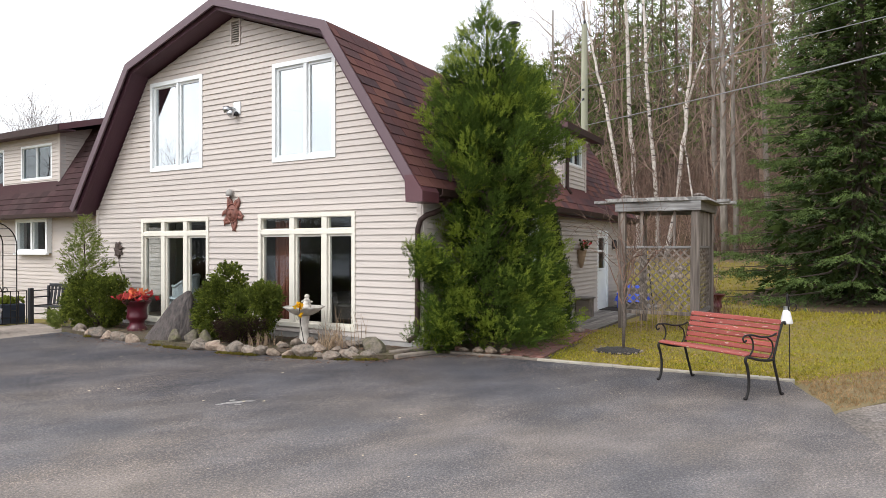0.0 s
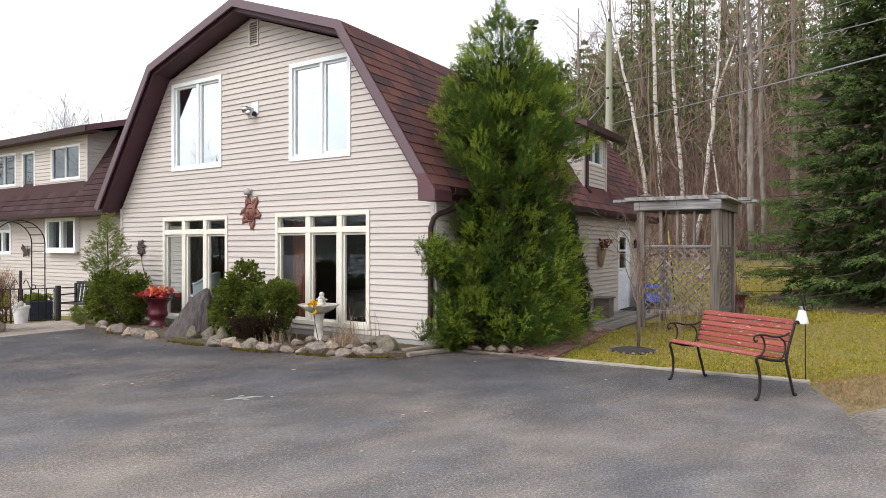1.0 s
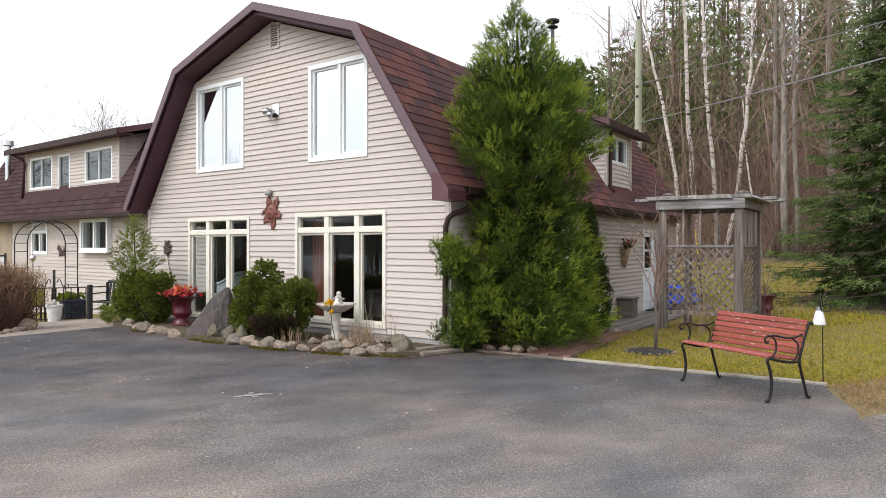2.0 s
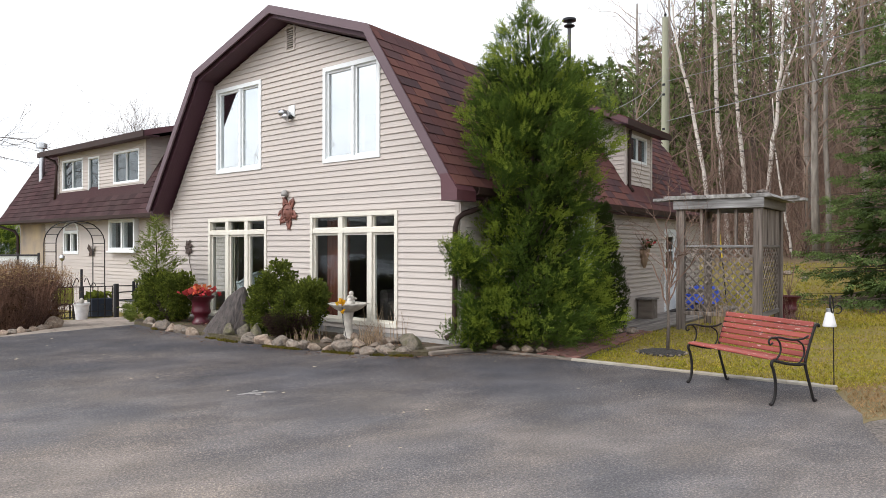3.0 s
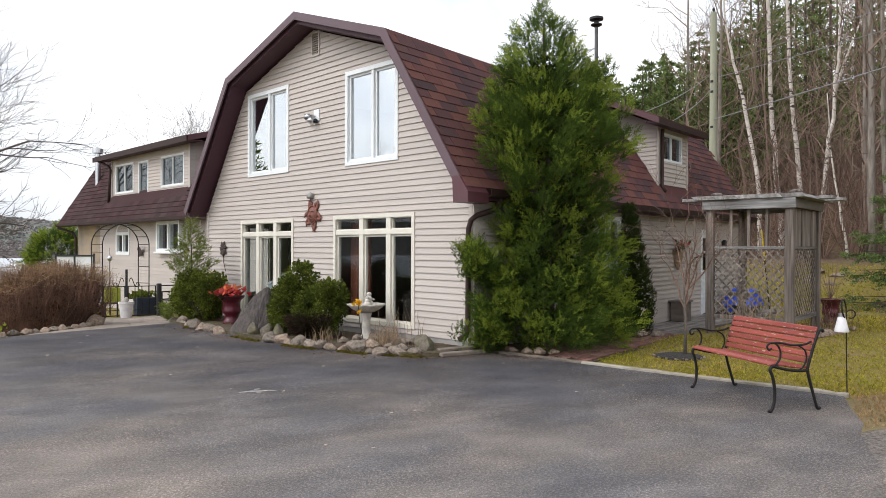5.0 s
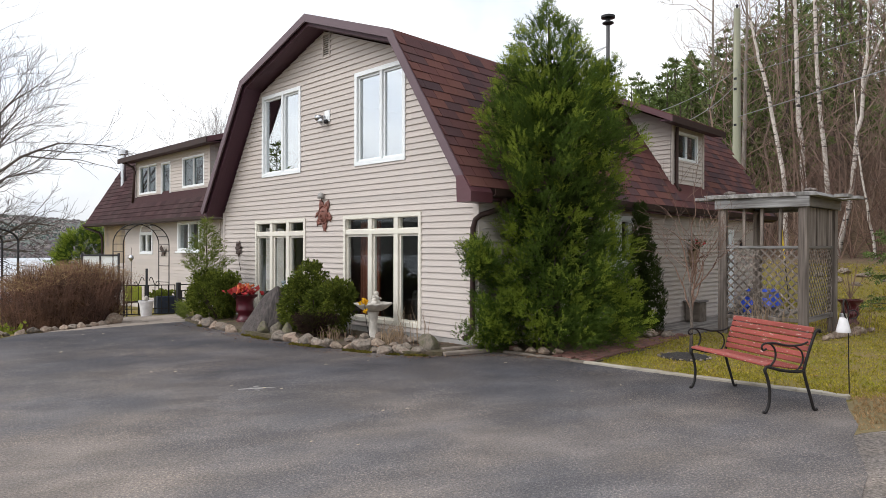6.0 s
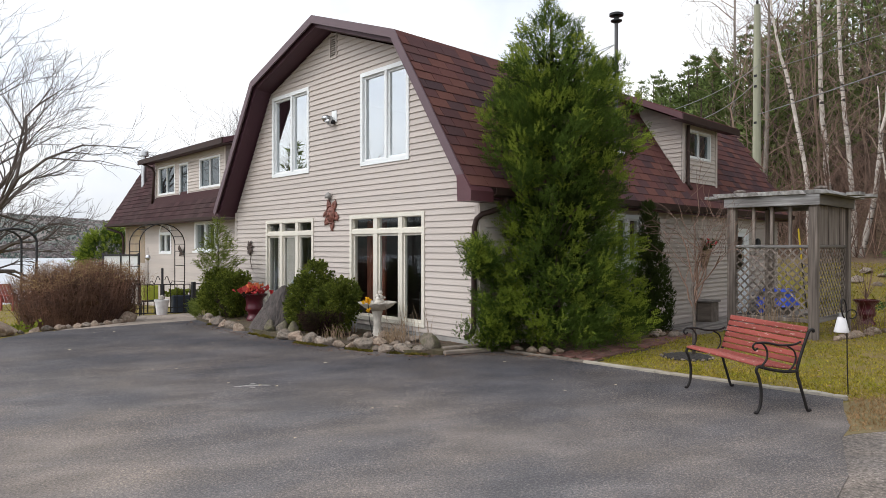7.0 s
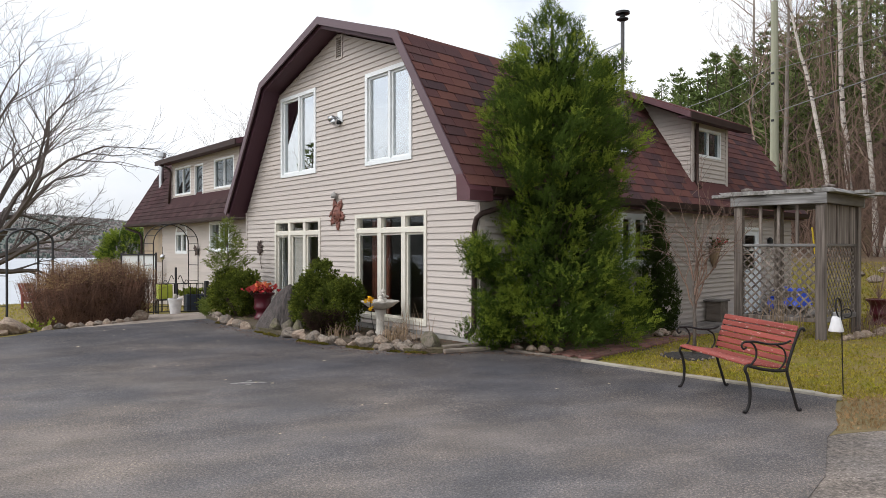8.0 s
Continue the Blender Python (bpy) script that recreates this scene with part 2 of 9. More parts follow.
M_HEDGE_TWIG = material("brown_hedge_twigs", (0.255, 0.138, 0.090), (0.090, 0.049, 0.038), scale=2, rough=0.9, vary="island", vary_amount=0.45)
M_TRUNK_BROWN = material("brown_bark", (0.09, 0.065, 0.05), (0.05, 0.038, 0.03), scale=12, rough=0.95, bump=0.6, stretch=(1, 1, 0.2))
M_URN = material("glazed_burgundy_urn", (0.085, 0.009, 0.018), (0.058, 0.007, 0.013), scale=4, rough=0.32, spec=0.4)
M_STONE_WHITE = material("weathered_white_concrete", (0.58, 0.54, 0.48), (0.36, 0.33, 0.29), scale=9, rough=0.85, bump=0.4, bump_scale=30,
                         stain=(0.36, 0.33, 0.29), stain_scale=4, stain_amount=0.6)
M_WHITE_PLASTIC = material("white_plastic", (0.72, 0.70, 0.70), rough=0.4)
M_TERRACOTTA = material("rusty_terracotta", (0.235, 0.088, 0.062), (0.135, 0.050, 0.038), scale=20, rough=0.6, bump=0.3, bump_scale=60, stain=(0.10, 0.045, 0.035), stain_scale=8)
M_BLUE = material("blue_plastic", (0.035, 0.085, 0.55), rough=0.4)
M_YELLOW = material("yellow_plastic", (0.75, 0.55, 0.03), rough=0.4)
M_RUST = material("dark_rusted_metal", (0.075, 0.048, 0.038), (0.045, 0.030, 0.025), scale=25, rough=0.7, bump=0.3, bump_scale=60)
M_LIME = material("lime_green_plastic", (0.38, 0.42, 0.05), (0.32, 0.36, 0.04), scale=6, rough=0.5)
M_NAVY = material("dark_blue_planter", (0.022, 0.030, 0.05), rough=0.5)
M_SUNROOM = material("sunroom_paint", (0.24, 0.25, 0.22), rough=0.9)
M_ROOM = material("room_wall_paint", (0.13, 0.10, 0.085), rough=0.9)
M_ROOM_FLOOR = material("room_floor_boards", (0.14, 0.08, 0.05), (0.09, 0.05, 0.03), scale=6, rough=0.4, stretch=(0.2, 3, 1))
M_CURTAIN = material("russet_curtain", (0.20, 0.065, 0.035), (0.14, 0.045, 0.028), scale=4, rough=0.9)
M_SOFA = material("grey_upholstery", (0.16, 0.14, 0.13), (0.11, 0.10, 0.09), scale=40, rough=0.95)
M_WICKER = material("pale_wicker", (0.55, 0.60, 0.62), (0.4, 0.45, 0.47), scale=50, rough=0.7, bump=0.5)
M_CONCRETE = material("concrete_foundation", (0.36, 0.34, 0.32), (0.26, 0.25, 0.235), scale=6, rough=0.9, bump=0.4, stain=(0.2, 0.185, 0.17), stain_amount=0.5)
M_EDGE_PAINT = material("flaking_white_timber", (0.40, 0.37, 0.31), (0.22, 0.19, 0.15), scale=7, rough=0.85, bump=0.4, stain=(0.22, 0.18, 0.13), stain_scale=2.5,
                        stain_amount=0.8, stretch=(1, 0.3, 1))
M_TIMBER_OLD = material("old_landscape_timber", (0.20, 0.165, 0.135), (0.11, 0.09, 0.075), scale=9, rough=0.9, bump=0.6, stretch=(1, 0.2, 1), vary="object")
M_POLE = material("pale_pressure_treated_pole", (0.34, 0.34, 0.25), (0.26, 0.26, 0.19), scale=6, rough=0.85, bump=0.4, stretch=(1, 1, 0.05))
M_CABLE = material("grey_cable", (0.22, 0.22, 0.22), rough=0.6)
M_RED_FLOWER = leafy("red_petals", (0.45, 0.035, 0.05), (0.62, 0.13, 0.11), 0.4)
M_YELLOW_FLOWER = leafy("yellow_petals", (0.75, 0.48, 0.03), (0.70, 0.35, 0.02), 0.2)
M_DRY_STALK = material("dry_stalks", (0.33, 0.235, 0.15), (0.22, 0.15, 0.095), scale=3, rough=0.9, vary="island", vary_amount=0.3)
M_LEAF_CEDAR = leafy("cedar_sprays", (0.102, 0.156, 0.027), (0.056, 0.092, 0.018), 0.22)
# lifted above the tips' own yellow-green so clump ends read as lit
M_LEAF_CEDAR_TIP = leafy("lit_cedar_tips", (0.290, 0.360, 0.048), (0.180, 0.240, 0.035), 0.22)
# true green of the cypress; inside the cedar and spruce it imitates shade
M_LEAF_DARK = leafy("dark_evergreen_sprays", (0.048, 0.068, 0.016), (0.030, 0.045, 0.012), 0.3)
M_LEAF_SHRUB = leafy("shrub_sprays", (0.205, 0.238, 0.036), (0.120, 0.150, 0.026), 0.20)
M_LEAF_SHRUB_IN = leafy("shaded_shrub_sprays", (0.110, 0.136, 0.026), (0.070, 0.092, 0.019), 0.25)
M_LEAF_YOUNG = leafy("bright_young_sprays", (0.230, 0.270, 0.060), (0.140, 0.180, 0.040), 0.30)
M_LEAF_BROWN = leafy("bronze_sprays", (0.062, 0.034, 0.030), (0.048, 0.038, 0.022), 0.35)
M_NEEDLE = leafy("spruce_needles", (0.080, 0.122, 0.040), (0.040, 0.066, 0.024), 0.28, 0.20)
M_NEEDLE_TIP = leafy("spruce_bough_ends", (0.150, 0.206, 0.062), (0.088, 0.130, 0.042), 0.28, 0.20)
M_NEEDLE_PINE = leafy("pine_needles", (0.160, 0.205, 0.062), (0.078, 0.110, 0.036), 0.5, 0.16)
M_GRASS = leafy("grass_blades", (0.255, 0.245, 0.022), (0.350, 0.268, 0.052), 0.5, 0.35)

# birch bark: white with dark marks
M_BIRCH = material("white_birch_bark", (0.64, 0.58, 0.52), (0.46, 0.405, 0.355), scale=4, rough=0.8, bump=0.2)
_n, _l, _b = nodes_of(M_BIRCH)
_w = _n.new("ShaderNodeTexNoise")
_w.inputs["Scale"].default_value = 3.0
_mp = _n.new("ShaderNodeMapping")
_mp.inputs["Scale"].default_value = (0.6, 0.6, 2.2)
_tc = _n.new("ShaderNodeTexCoord")
_l.new(_tc.outputs["Object"], _mp.inputs["Vector"])
_l.new(_mp.outputs["Vector"], _w.inputs["Vector"])
_r = _n.new("ShaderNodeMapRange")
_r.inputs["From Min"].default_value, _r.inputs["From Max"].default_value = 0.57, 0.66
_l.new(_w.outputs["Fac"], _r.inputs["Value"])
_x = _n.new("ShaderNodeMix")
_x.data_type = "RGBA"
_l.new(_r.outputs["Result"], _x.inputs["Factor"])
_l.new(_b.inputs["Base Color"].links[0].from_socket, _x.inputs["A"])
_x.inputs["B"].default_value = (0.06, 0.05, 0.045, 1)
_l.new(_x.outputs["Result"], _b.inputs["Base Color"])


def asphalt(name, dark, pale, speck, scale, worn=None):
    """Bitumen with pale stones in it, worn grey in patches and streaks."""
    m = material(name, tuple(v * 0.6 for v in dark), tuple(v * 1.7 for v in dark), scale=22, detail=10, rough=0.75, bump=1.0, bump_scale=120, stain=pale, stain_scale=0.8,
                 stain_amount=0.7, dist=0.006, stretch=(1, 1, 1))
    n, l, bsdf = nodes_of(m)
    bsdf.inputs["Specular IOR Level"].default_value = 0.22
    tc = n.new("ShaderNodeTexCoord")
    vo = n.new("ShaderNodeTexVoronoi")
    vo.inputs["Scale"].default_value = scale
    l.new(tc.outputs["Object"], vo.inputs["Vector"])
    sep = n.new("ShaderNodeSeparateColor")
    l.new(vo.outputs["Color"], sep.inputs["Color"])
    r = n.new("ShaderNodeMapRange")
    r.inputs["From Min"].default_value, r.inputs["From Max"].default_value, r.inputs["To Max"].default_value = 0.60, 1.0, 0.48
    l.new(sep.outputs["Red"], r.inputs["Value"])
    st = n.new("ShaderNodeMapping")                      # streaks along the drive
    st.vector_type = "TEXTURE"
    st.inputs["Rotation"].default_value = (0, 0, radians(-15.5))
    st.inputs["Scale"].default_value = (1.25, 0.8, 1)
    l.new(tc.outputs["Object"], st.inputs["Vector"])
    nz = n.new("ShaderNodeTexNoise")
    nz.inputs["Scale"].default_value, nz.inputs["Detail"].default_value = 0.75, 9.0
    l.new(st.outputs["Vector"], nz.inputs["Vector"])
    r2 = n.new("ShaderNodeMapRange")
    r2.inputs["From Min"].default_value, r2.inputs["From Max"].default_value, r2.inputs["To Max"].default_value = 0.30, 0.70, 1.0
    r2.inputs["To Min"].default_value = 0.22
    l.new(nz.outputs["Fac"], r2.inputs["Value"])
    if worn:
        sx = n.new("ShaderNodeSeparateXYZ")              # pale tone grows away from the house, broken up by noise
        l.new(tc.outputs["Object"], sx.inputs["Vector"])
        ax = n.new("ShaderNodeMath")
        ax.operation = "MULTIPLY_ADD"
        ax.inputs[1].default_value = 5.0
        l.new(nz.outputs["Fac"], ax.inputs[0])
        sm = n.new("ShaderNodeMath")
        sm.operation = "MULTIPLY_ADD"
        sm.inputs[1].default_value = 0.85
        l.new(sx.outputs["Y"], sm.inputs[0])
        l.new(sx.outputs["X"], sm.inputs[2])
        l.new(sm.outputs[0], ax.inputs[2])
        rw = n.new("ShaderNodeMapRange")
        rw.inputs["From Min"].default_value, rw.inputs["From Max"].default_value = -6.2, 0.8
        rw.inputs["To Min"].default_value, rw.inputs["To Max"].default_value = 0.80, 0.0
        l.new(ax.outputs[0], rw.inputs["Value"])
        wm = n.new("ShaderNodeMix")
        wm.data_type = "RGBA"
        l.new(rw.outputs["Result"], wm.inputs["Factor"])
        l.new(bsdf.inputs["Base Color"].links[0].from_socket, wm.inputs["A"])
        wm.inputs["B"].default_value = rgb(worn)
        l.new(wm.outputs["Result"], bsdf.inputs["Base Color"])
    mul = n.new("ShaderNodeMath")
    mul.operation = "MULTIPLY"
    l.new(r.outputs["Result"], mul.inputs[0])
    l.new(r2.outputs["Result"], mul.inputs[1])
    mx = n.new("ShaderNodeMix")
    mx.data_type = "RGBA"
    l.new(mul.outputs[0], mx.inputs["Factor"])
    l.new(bsdf.inputs["Base Color"].links[0].from_socket, mx.inputs["A"])
    mx.inputs["B"].default_value = rgb(speck)
    l.new(mx.outputs["Result"], bsdf.inputs["Base Color"])
    mo = n.new("ShaderNodeTexNoise")                     # smears of old sealer
    mo.inputs["Scale"].default_value, mo.inputs["Detail"].default_value, mo.inputs["Distortion"].default_value = 1.7, 14.0, 0.3
    l.new(st.outputs["Vector"], mo.inputs["Vector"])
    mr = n.new("ShaderNodeMapRange")
    mr.inputs["From Min"].default_value, mr.inputs["From Max"].default_value = 0.38, 0.62
    mr.inputs["To Min"].default_value, mr.inputs["To Max"].default_value = 0.82, 1.14
    l.new(mo.outputs["Fac"], mr.inputs["Value"])
    gr = n.new("ShaderNodeTexNoise")                     # grit, a stone or two across
    gr.inputs["Scale"].default_value, gr.inputs["Detail"].default_value = 55.0, 3.0
    l.new(tc.outputs["Object"], gr.inputs["Vector"])
    gm = n.new("ShaderNodeMapRange")
    gm.inputs["From Min"].default_value, gm.inputs["From Max"].default_value = 0.30, 0.70
    gm.inputs["To Min"].default_value, gm.inputs["To Max"].default_value = 0.66, 1.34
    l.new(gr.outputs["Fac"], gm.inputs["Value"])
    both = n.new("ShaderNodeMath")
    both.operation = "MULTIPLY"
    l.new(mr.outputs["Result"], both.inputs[0])
    l.new(gm.outputs["Result"], both.inputs[1])
    hs = n.new("ShaderNodeHueSaturation")
    l.new(both.outputs[0], hs.inputs["Value"])
    l.new(bsdf.inputs["Base Color"].links[0].from_socket, hs.inputs["Color"])
    bl = n.new("ShaderNodeTexNoise")                     # patches of bluish sealer and of bare warm stone
    bl.inputs["Scale"].default_value, bl.inputs["Detail"].default_value, bl.inputs["Distortion"].default_value = 0.62, 10.0, 0.2
    l.new(st.outputs["Vector"], bl.inputs["Vector"])
    br = n.new("ShaderNodeValToRGB")
    br.color_ramp.elements[0].position, br.color_ramp.elements[0].color = 0.36, (0.84, 0.88, 0.96, 1)
    br.color_ramp.elements[1].position, br.color_ramp.elements[1].color = 0.64, (1.26, 1.19, 1.11, 1)
    l.new(bl.outputs["Fac"], br.inputs["Fac"])
    tint = n.new("ShaderNodeMix")
    tint.data_type, tint.blend_type = "RGBA", "MULTIPLY"
    tint.inputs["Factor"].default_value = 1.0
    l.new(hs.outputs["Color"], tint.inputs["A"])
    l.new(br.outputs["Color"], tint.inputs["B"])
    l.new(tint.outputs["Result"], bsdf.inputs["Base Color"])
    return m


M_ASPHALT = asphalt("driveway_asphalt", (0.026, 0.026, 0.032), (0.078, 0.074, 0.080), (0.50, 0.41, 0.33), 130, worn=(0.172, 0.156, 0.147))
M_ASPHALT_OLD = asphalt("old_pebbly_asphalt", (0.125, 0.108, 0.095), (0.185, 0.163, 0.145), (0.42, 0.37, 0.33), 75)

# ground: patchy spring lawn, leaf litter under the trees, woods on the far hills
M_GROUND = material("lawn_and_forest_floor", (0.140, 0.128, 0.014), (0.185, 0.138, 0.026), scale=9, rough=0.95, bump=0.5, bump_scale=38, stain=(0.20, 0.135, 0.058),
                    stain_scale=0.9, stain_amount=0.75, dist=0.03)
_n, _l, _b = nodes_of(M_GROUND)
_tc = _n.new("ShaderNodeTexCoord")
_s = _n.new("ShaderNodeSeparateXYZ")
_l.new(_tc.outputs["Object"], _s.inputs["Vector"])
_w = _n.new("ShaderNodeTexNoise")
_w.inputs["Scale"].default_value, _w.inputs["Detail"].default_value = 0.5, 5.0
_l.new(_tc.outputs["Object"], _w.inputs["Vector"])
_a = _n.new("ShaderNodeMath")
_a.operation = "MULTIPLY_ADD"
_a.inputs[1].default_value = 7.0
_l.new(_w.outputs["Fac"], _a.inputs[0])
_l.new(_s.outputs["X"], _a.inputs[2])
_r = _n.new("ShaderNodeMapRange")
_r.inputs["From Min"].default_value, _r.inputs["From Max"].default_value = 23.0, 27.0
_l.new(_a.outputs[0], _r.inputs["Value"])
_lit = _n.new("ShaderNodeTexNoise")
_lit.inputs["Scale"].default_value, _lit.inputs["Detail"].default_value = 6.0, 8.0
_l.new(_tc.outputs["Object"], _lit.inputs["Vector"])
_lr = _n.new("ShaderNodeValToRGB")
_lr.color_ramp.elements[0].position, _lr.color_ramp.elements[0].color = 0.3, (0.055, 0.036, 0.022, 1)
_lr.color_ramp.elements[1].position, _lr.color_ramp.elements[1].color = 0.7, (0.165, 0.104, 0.060, 1)
_l.new(_lit.outputs["Fac"], _lr.inputs["Fac"])
_x = _n.new("ShaderNodeMix")
_x.data_type = "RGBA"
_l.new(_r.outputs["Result"], _x.inputs["Factor"])
_l.new(_b.inputs["Base Color"].links[0].from_socket, _x.inputs["A"])
_l.new(_lr.outputs["Color"], _x.inputs["B"])
_fr = _n.new("ShaderNodeMapRange")
_fr.inputs["From Min"].default_value, _fr.inputs["From Max"].default_value = 120.0, 300.0
_l.new(_s.outputs["Y"], _fr.inputs["Value"])
_fw = _n.new("ShaderNodeTexNoise")
_fw.inputs["Scale"].default_value, _fw.inputs["Detail"].default_value = 0.035, 9.0
_l.new(_tc.outputs["Object"], _fw.inputs["Vector"])
# far hill colours are raised to carry the haze of distance
_fc = _n.new("ShaderNodeValToRGB")
_fc.color_ramp.elements[0].position, _fc.color_ramp.elements[0].color = 0.40, (0.088, 0.110, 0.094, 1)
_fc.color_ramp.elements[1].position, _fc.color_ramp.elements[1].color = 0.62, (0.190, 0.156, 0.144, 1)
_l.new(_fw.outputs["Fac"], _fc.inputs["Fac"])
_y = _n.new("ShaderNodeMix")
_y.data_type = "RGBA"
_l.new(_fr.outputs["Result"], _y.inputs["Factor"])
_l.new(_x.outputs["Result"], _y.inputs["A"])
_l.new(_fc.outputs["Color"], _y.inputs["B"])
_l.new(_y.outputs["Result"], _b.inputs["Base Color"])

# pale base colour stands in for the sky mirrored on the lake
M_WATER = material("sky_pale_water", (0.40, 0.42, 0.45), (0.47, 0.49, 0.52), scale=0.05, rough=0.35, spec=0.6, bump=0.2, bump_scale=0.8, dist=0.05)


# ---------------------------------------------------------------- mesh helpers
class Geo:
    """Collects vertices and faces, then links them as one mesh object."""

    def __init__(self):
        self.v, self.f = [], []

    def add(self, verts, faces):
        k = len(self.v)
        self.v += [tuple(p) for p in verts]
        self.f += [tuple(i + k for i in f) for f in faces]
        return self

    def box(self, lo, hi, m=None, bevel=0.0):
        (x0, y0, z0), (x1, y1, z1) = lo, hi
        if bevel <= 0:
            vs = [(x, y, z) for x in (x0, x1) for y in (y0, y1) for z in (z0, z1)]
            fs = [(0, 1, 3, 2), (4, 6, 7, 5), (0, 4, 5, 1), (2, 3, 7, 6), (0, 2, 6, 4), (1, 5, 7, 3)]
        else:
            b = bevel
            vs, fs = [], []
            for x, sx in ((x0, 1), (x1, -1)):
                for y, sy in ((y0, 1), (y1, -1)):
                    for z, sz in ((z0, 1), (z1, -1)):
                        vs += [(x, y + sy * b, z + sz * b), (x + sx * b, y, z + sz * b), (x + sx * b, y + sy * b, z)]
            def i(a, c, d, e):
                return (a * 4 + c * 2 + d) * 3 + e
            fs = [(i(0, 0, 0, 0), i(0, 0, 1, 0), i(0, 1, 1, 0), i(0, 1, 0, 0)), (i(1, 0, 0, 0), i(1, 1, 0, 0), i(1, 1, 1, 0), i(1, 0, 1, 0)),
                  (i(0, 0, 0, 1), i(1, 0, 0, 1), i(1, 0, 1, 1), i(0, 0, 1, 1)), (i(0, 1, 0, 1), i(0, 1, 1, 1), i(1, 1, 1, 1), i(1, 1, 0, 1)),
                  (i(0, 0, 0, 2), i(0, 1, 0, 2), i(1, 1, 0, 2), i(1, 0, 0, 2)), (i(0, 0, 1, 2), i(1, 0, 1, 2), i(1, 1, 1, 2), i(0, 1, 1, 2))]
            for a in (0, 1):
                for c in (0, 1):
                    fs.append((i(a, c, 0, 0), i(a, c, 1, 0), i(a, c, 1, 1), i(a, c, 0, 1)))
                    fs.append((i(a, 0, c, 0), i(a, 1, c, 0), i(a, 1, c, 2), i(a, 0, c, 2)))
                    fs.append((i(0, a, c, 1), i(1, a, c, 1), i(1, a, c, 2), i(0, a, c, 2)))
                    for d in (0, 1):
                        fs.append((i(a, c, d, 0), i(a, c, d, 1), i(a, c, d, 2)))
        if m is not None:
            vs = [m @ Vector(p) for p in vs]
        return self.add(vs, fs)

    def bar(self, p, q, w, h, up=(0, 0, 1), bevel=0.0):
        """A beam of section w by h from p to q."""
        p, q = Vector(p), Vector(q)
        z = (q - p).normalized()
        x = Vector(up).cross(z)
        x = x.normalized() if x.length > 1e-4 else Vector((1, 0, 0))
        y = z.cross(x)
        m = Matrix.Translation(p) @ Matrix((x, y, z)).transposed().to_4x4()
        return self.box((-w / 2, -h / 2, 0), (w / 2, h / 2, (q - p).length), m, bevel)

    def tube(self, pts, radii, n=6, cap=True):
        pts = [Vector(p) for p in pts]
        if not hasattr(radii, "__len__"):
            radii = [radii] * len(pts)
        k = len(self.v)
        side = None
        for i, p in enumerate(pts):
            t = (pts[min(i + 1, len(pts) - 1)] - pts[max(i - 1, 0)])
            t = t.normalized() if t.length > 1e-6 else Vector((0, 0, 1))
            if side is None:
                side = t.orthogonal().normalized()
            side = side - t * side.dot(t)
            side = side.normalized() if side.length > 1e-5 else t.orthogonal().normalized()
            other = t.cross(side)
            for j in range(n):
                a = 2 * math.pi * j / n
                self.v.append(tuple(p + (side * math.cos(a) + other * math.sin(a)) * radii[i]))
        for i in range(len(pts) - 1):
            for j in range(n):
                a, b = k + i * n + j, k + i * n + (j + 1) % n
                self.f.append((a, b, b + n, a + n))
        if cap:
            self.f.append(tuple(k + j for j in reversed(range(n))))
            self.f.append(tuple(k + (len(pts) - 1) * n + j for j in range(n)))
        return self

    def lathe(self, profile, n=20, at=(0, 0, 0), wave=0.0, waves=8):
        """profile: radius and height pairs, bottom to top."""
        k = len(self.v)
        for i, (r, z) in enumerate(profile):
            for j in range(n):
                a = 2 * math.pi * j / n
                w = 1 + (wave * math.cos(waves * a) if i >= len(profile) // 2 else 0)
                self.v.append((at[0] + r * w * math.cos(a), at[1] + r * w * math.sin(a), at[2] + z))
        for i in range(len(profile) - 1):
            for j in range(n):
                a, b = k + i * n + j, k + i * n + (j + 1) % n
                self.f.append((a, b, b + n, a + n))
        self.f.append(tuple(k + j for j in reversed(range(n))))
        self.f.append(tuple(k + (len(profile) - 1) * n + j for j in range(n)))
        return self

    def prism(self, outline, lo, hi, axis="x"):
        """An outline in two axes, extruded along the third."""
        n = len(outline)
        put = {"x": lambda a, b, c: (c, a, b), "y": lambda a, b, c: (a, c, b), "z": lambda a, b, c: (a, b, c)}[axis]
        vs = [put(a, b, lo) for a, b in outline] + [put(a, b, hi) for a, b in outline]
        fs = [tuple(reversed(range(n))), tuple(range(n, 2 * n))] + [(i, (i + 1) % n, n + (i + 1) % n, n + i) for i in range(n)]
        return self.add(vs, fs)

    def moved(self, f):
        self.v = [tuple(f(p)) for p in self.v]
        return self

    def mesh(self, name, mat, smooth=False):
        me = bpy.data.meshes.new(name)
        me.from_pydata(self.v, [], self.f)
        bm = bmesh.new()
        bm.from_mesh(me)
        bmesh.ops.recalc_face_normals(bm, faces=bm.faces)
        bm.to_mesh(me)
        bm.free()
        me.materials.append(mat)
        if smooth:
            me.polygons.foreach_set("use_smooth", [True] * len(me.polygons))
        return me

    def obj(self, name, mat, parent=None, label="", smooth=False, sharp=None):
        me = self.mesh(name, mat, smooth)
        if sharp:
            me.set_sharp_from_angle(angle=radians(sharp))
        ob = new(name, me)
        ob.parent = parent
        if label:
            ob["label"] = label
        return ob


def thing(name, at, label, category, group="", kind="", turn=0.0):
    """An empty at the base of a thing, that holds its parts."""
    ob = new(name)
    ob.empty_display_size = 0.1
    ob.matrix_basis = pose(*at, 0, 0, turn)
    return tagged(ob, label, category, group, kind)


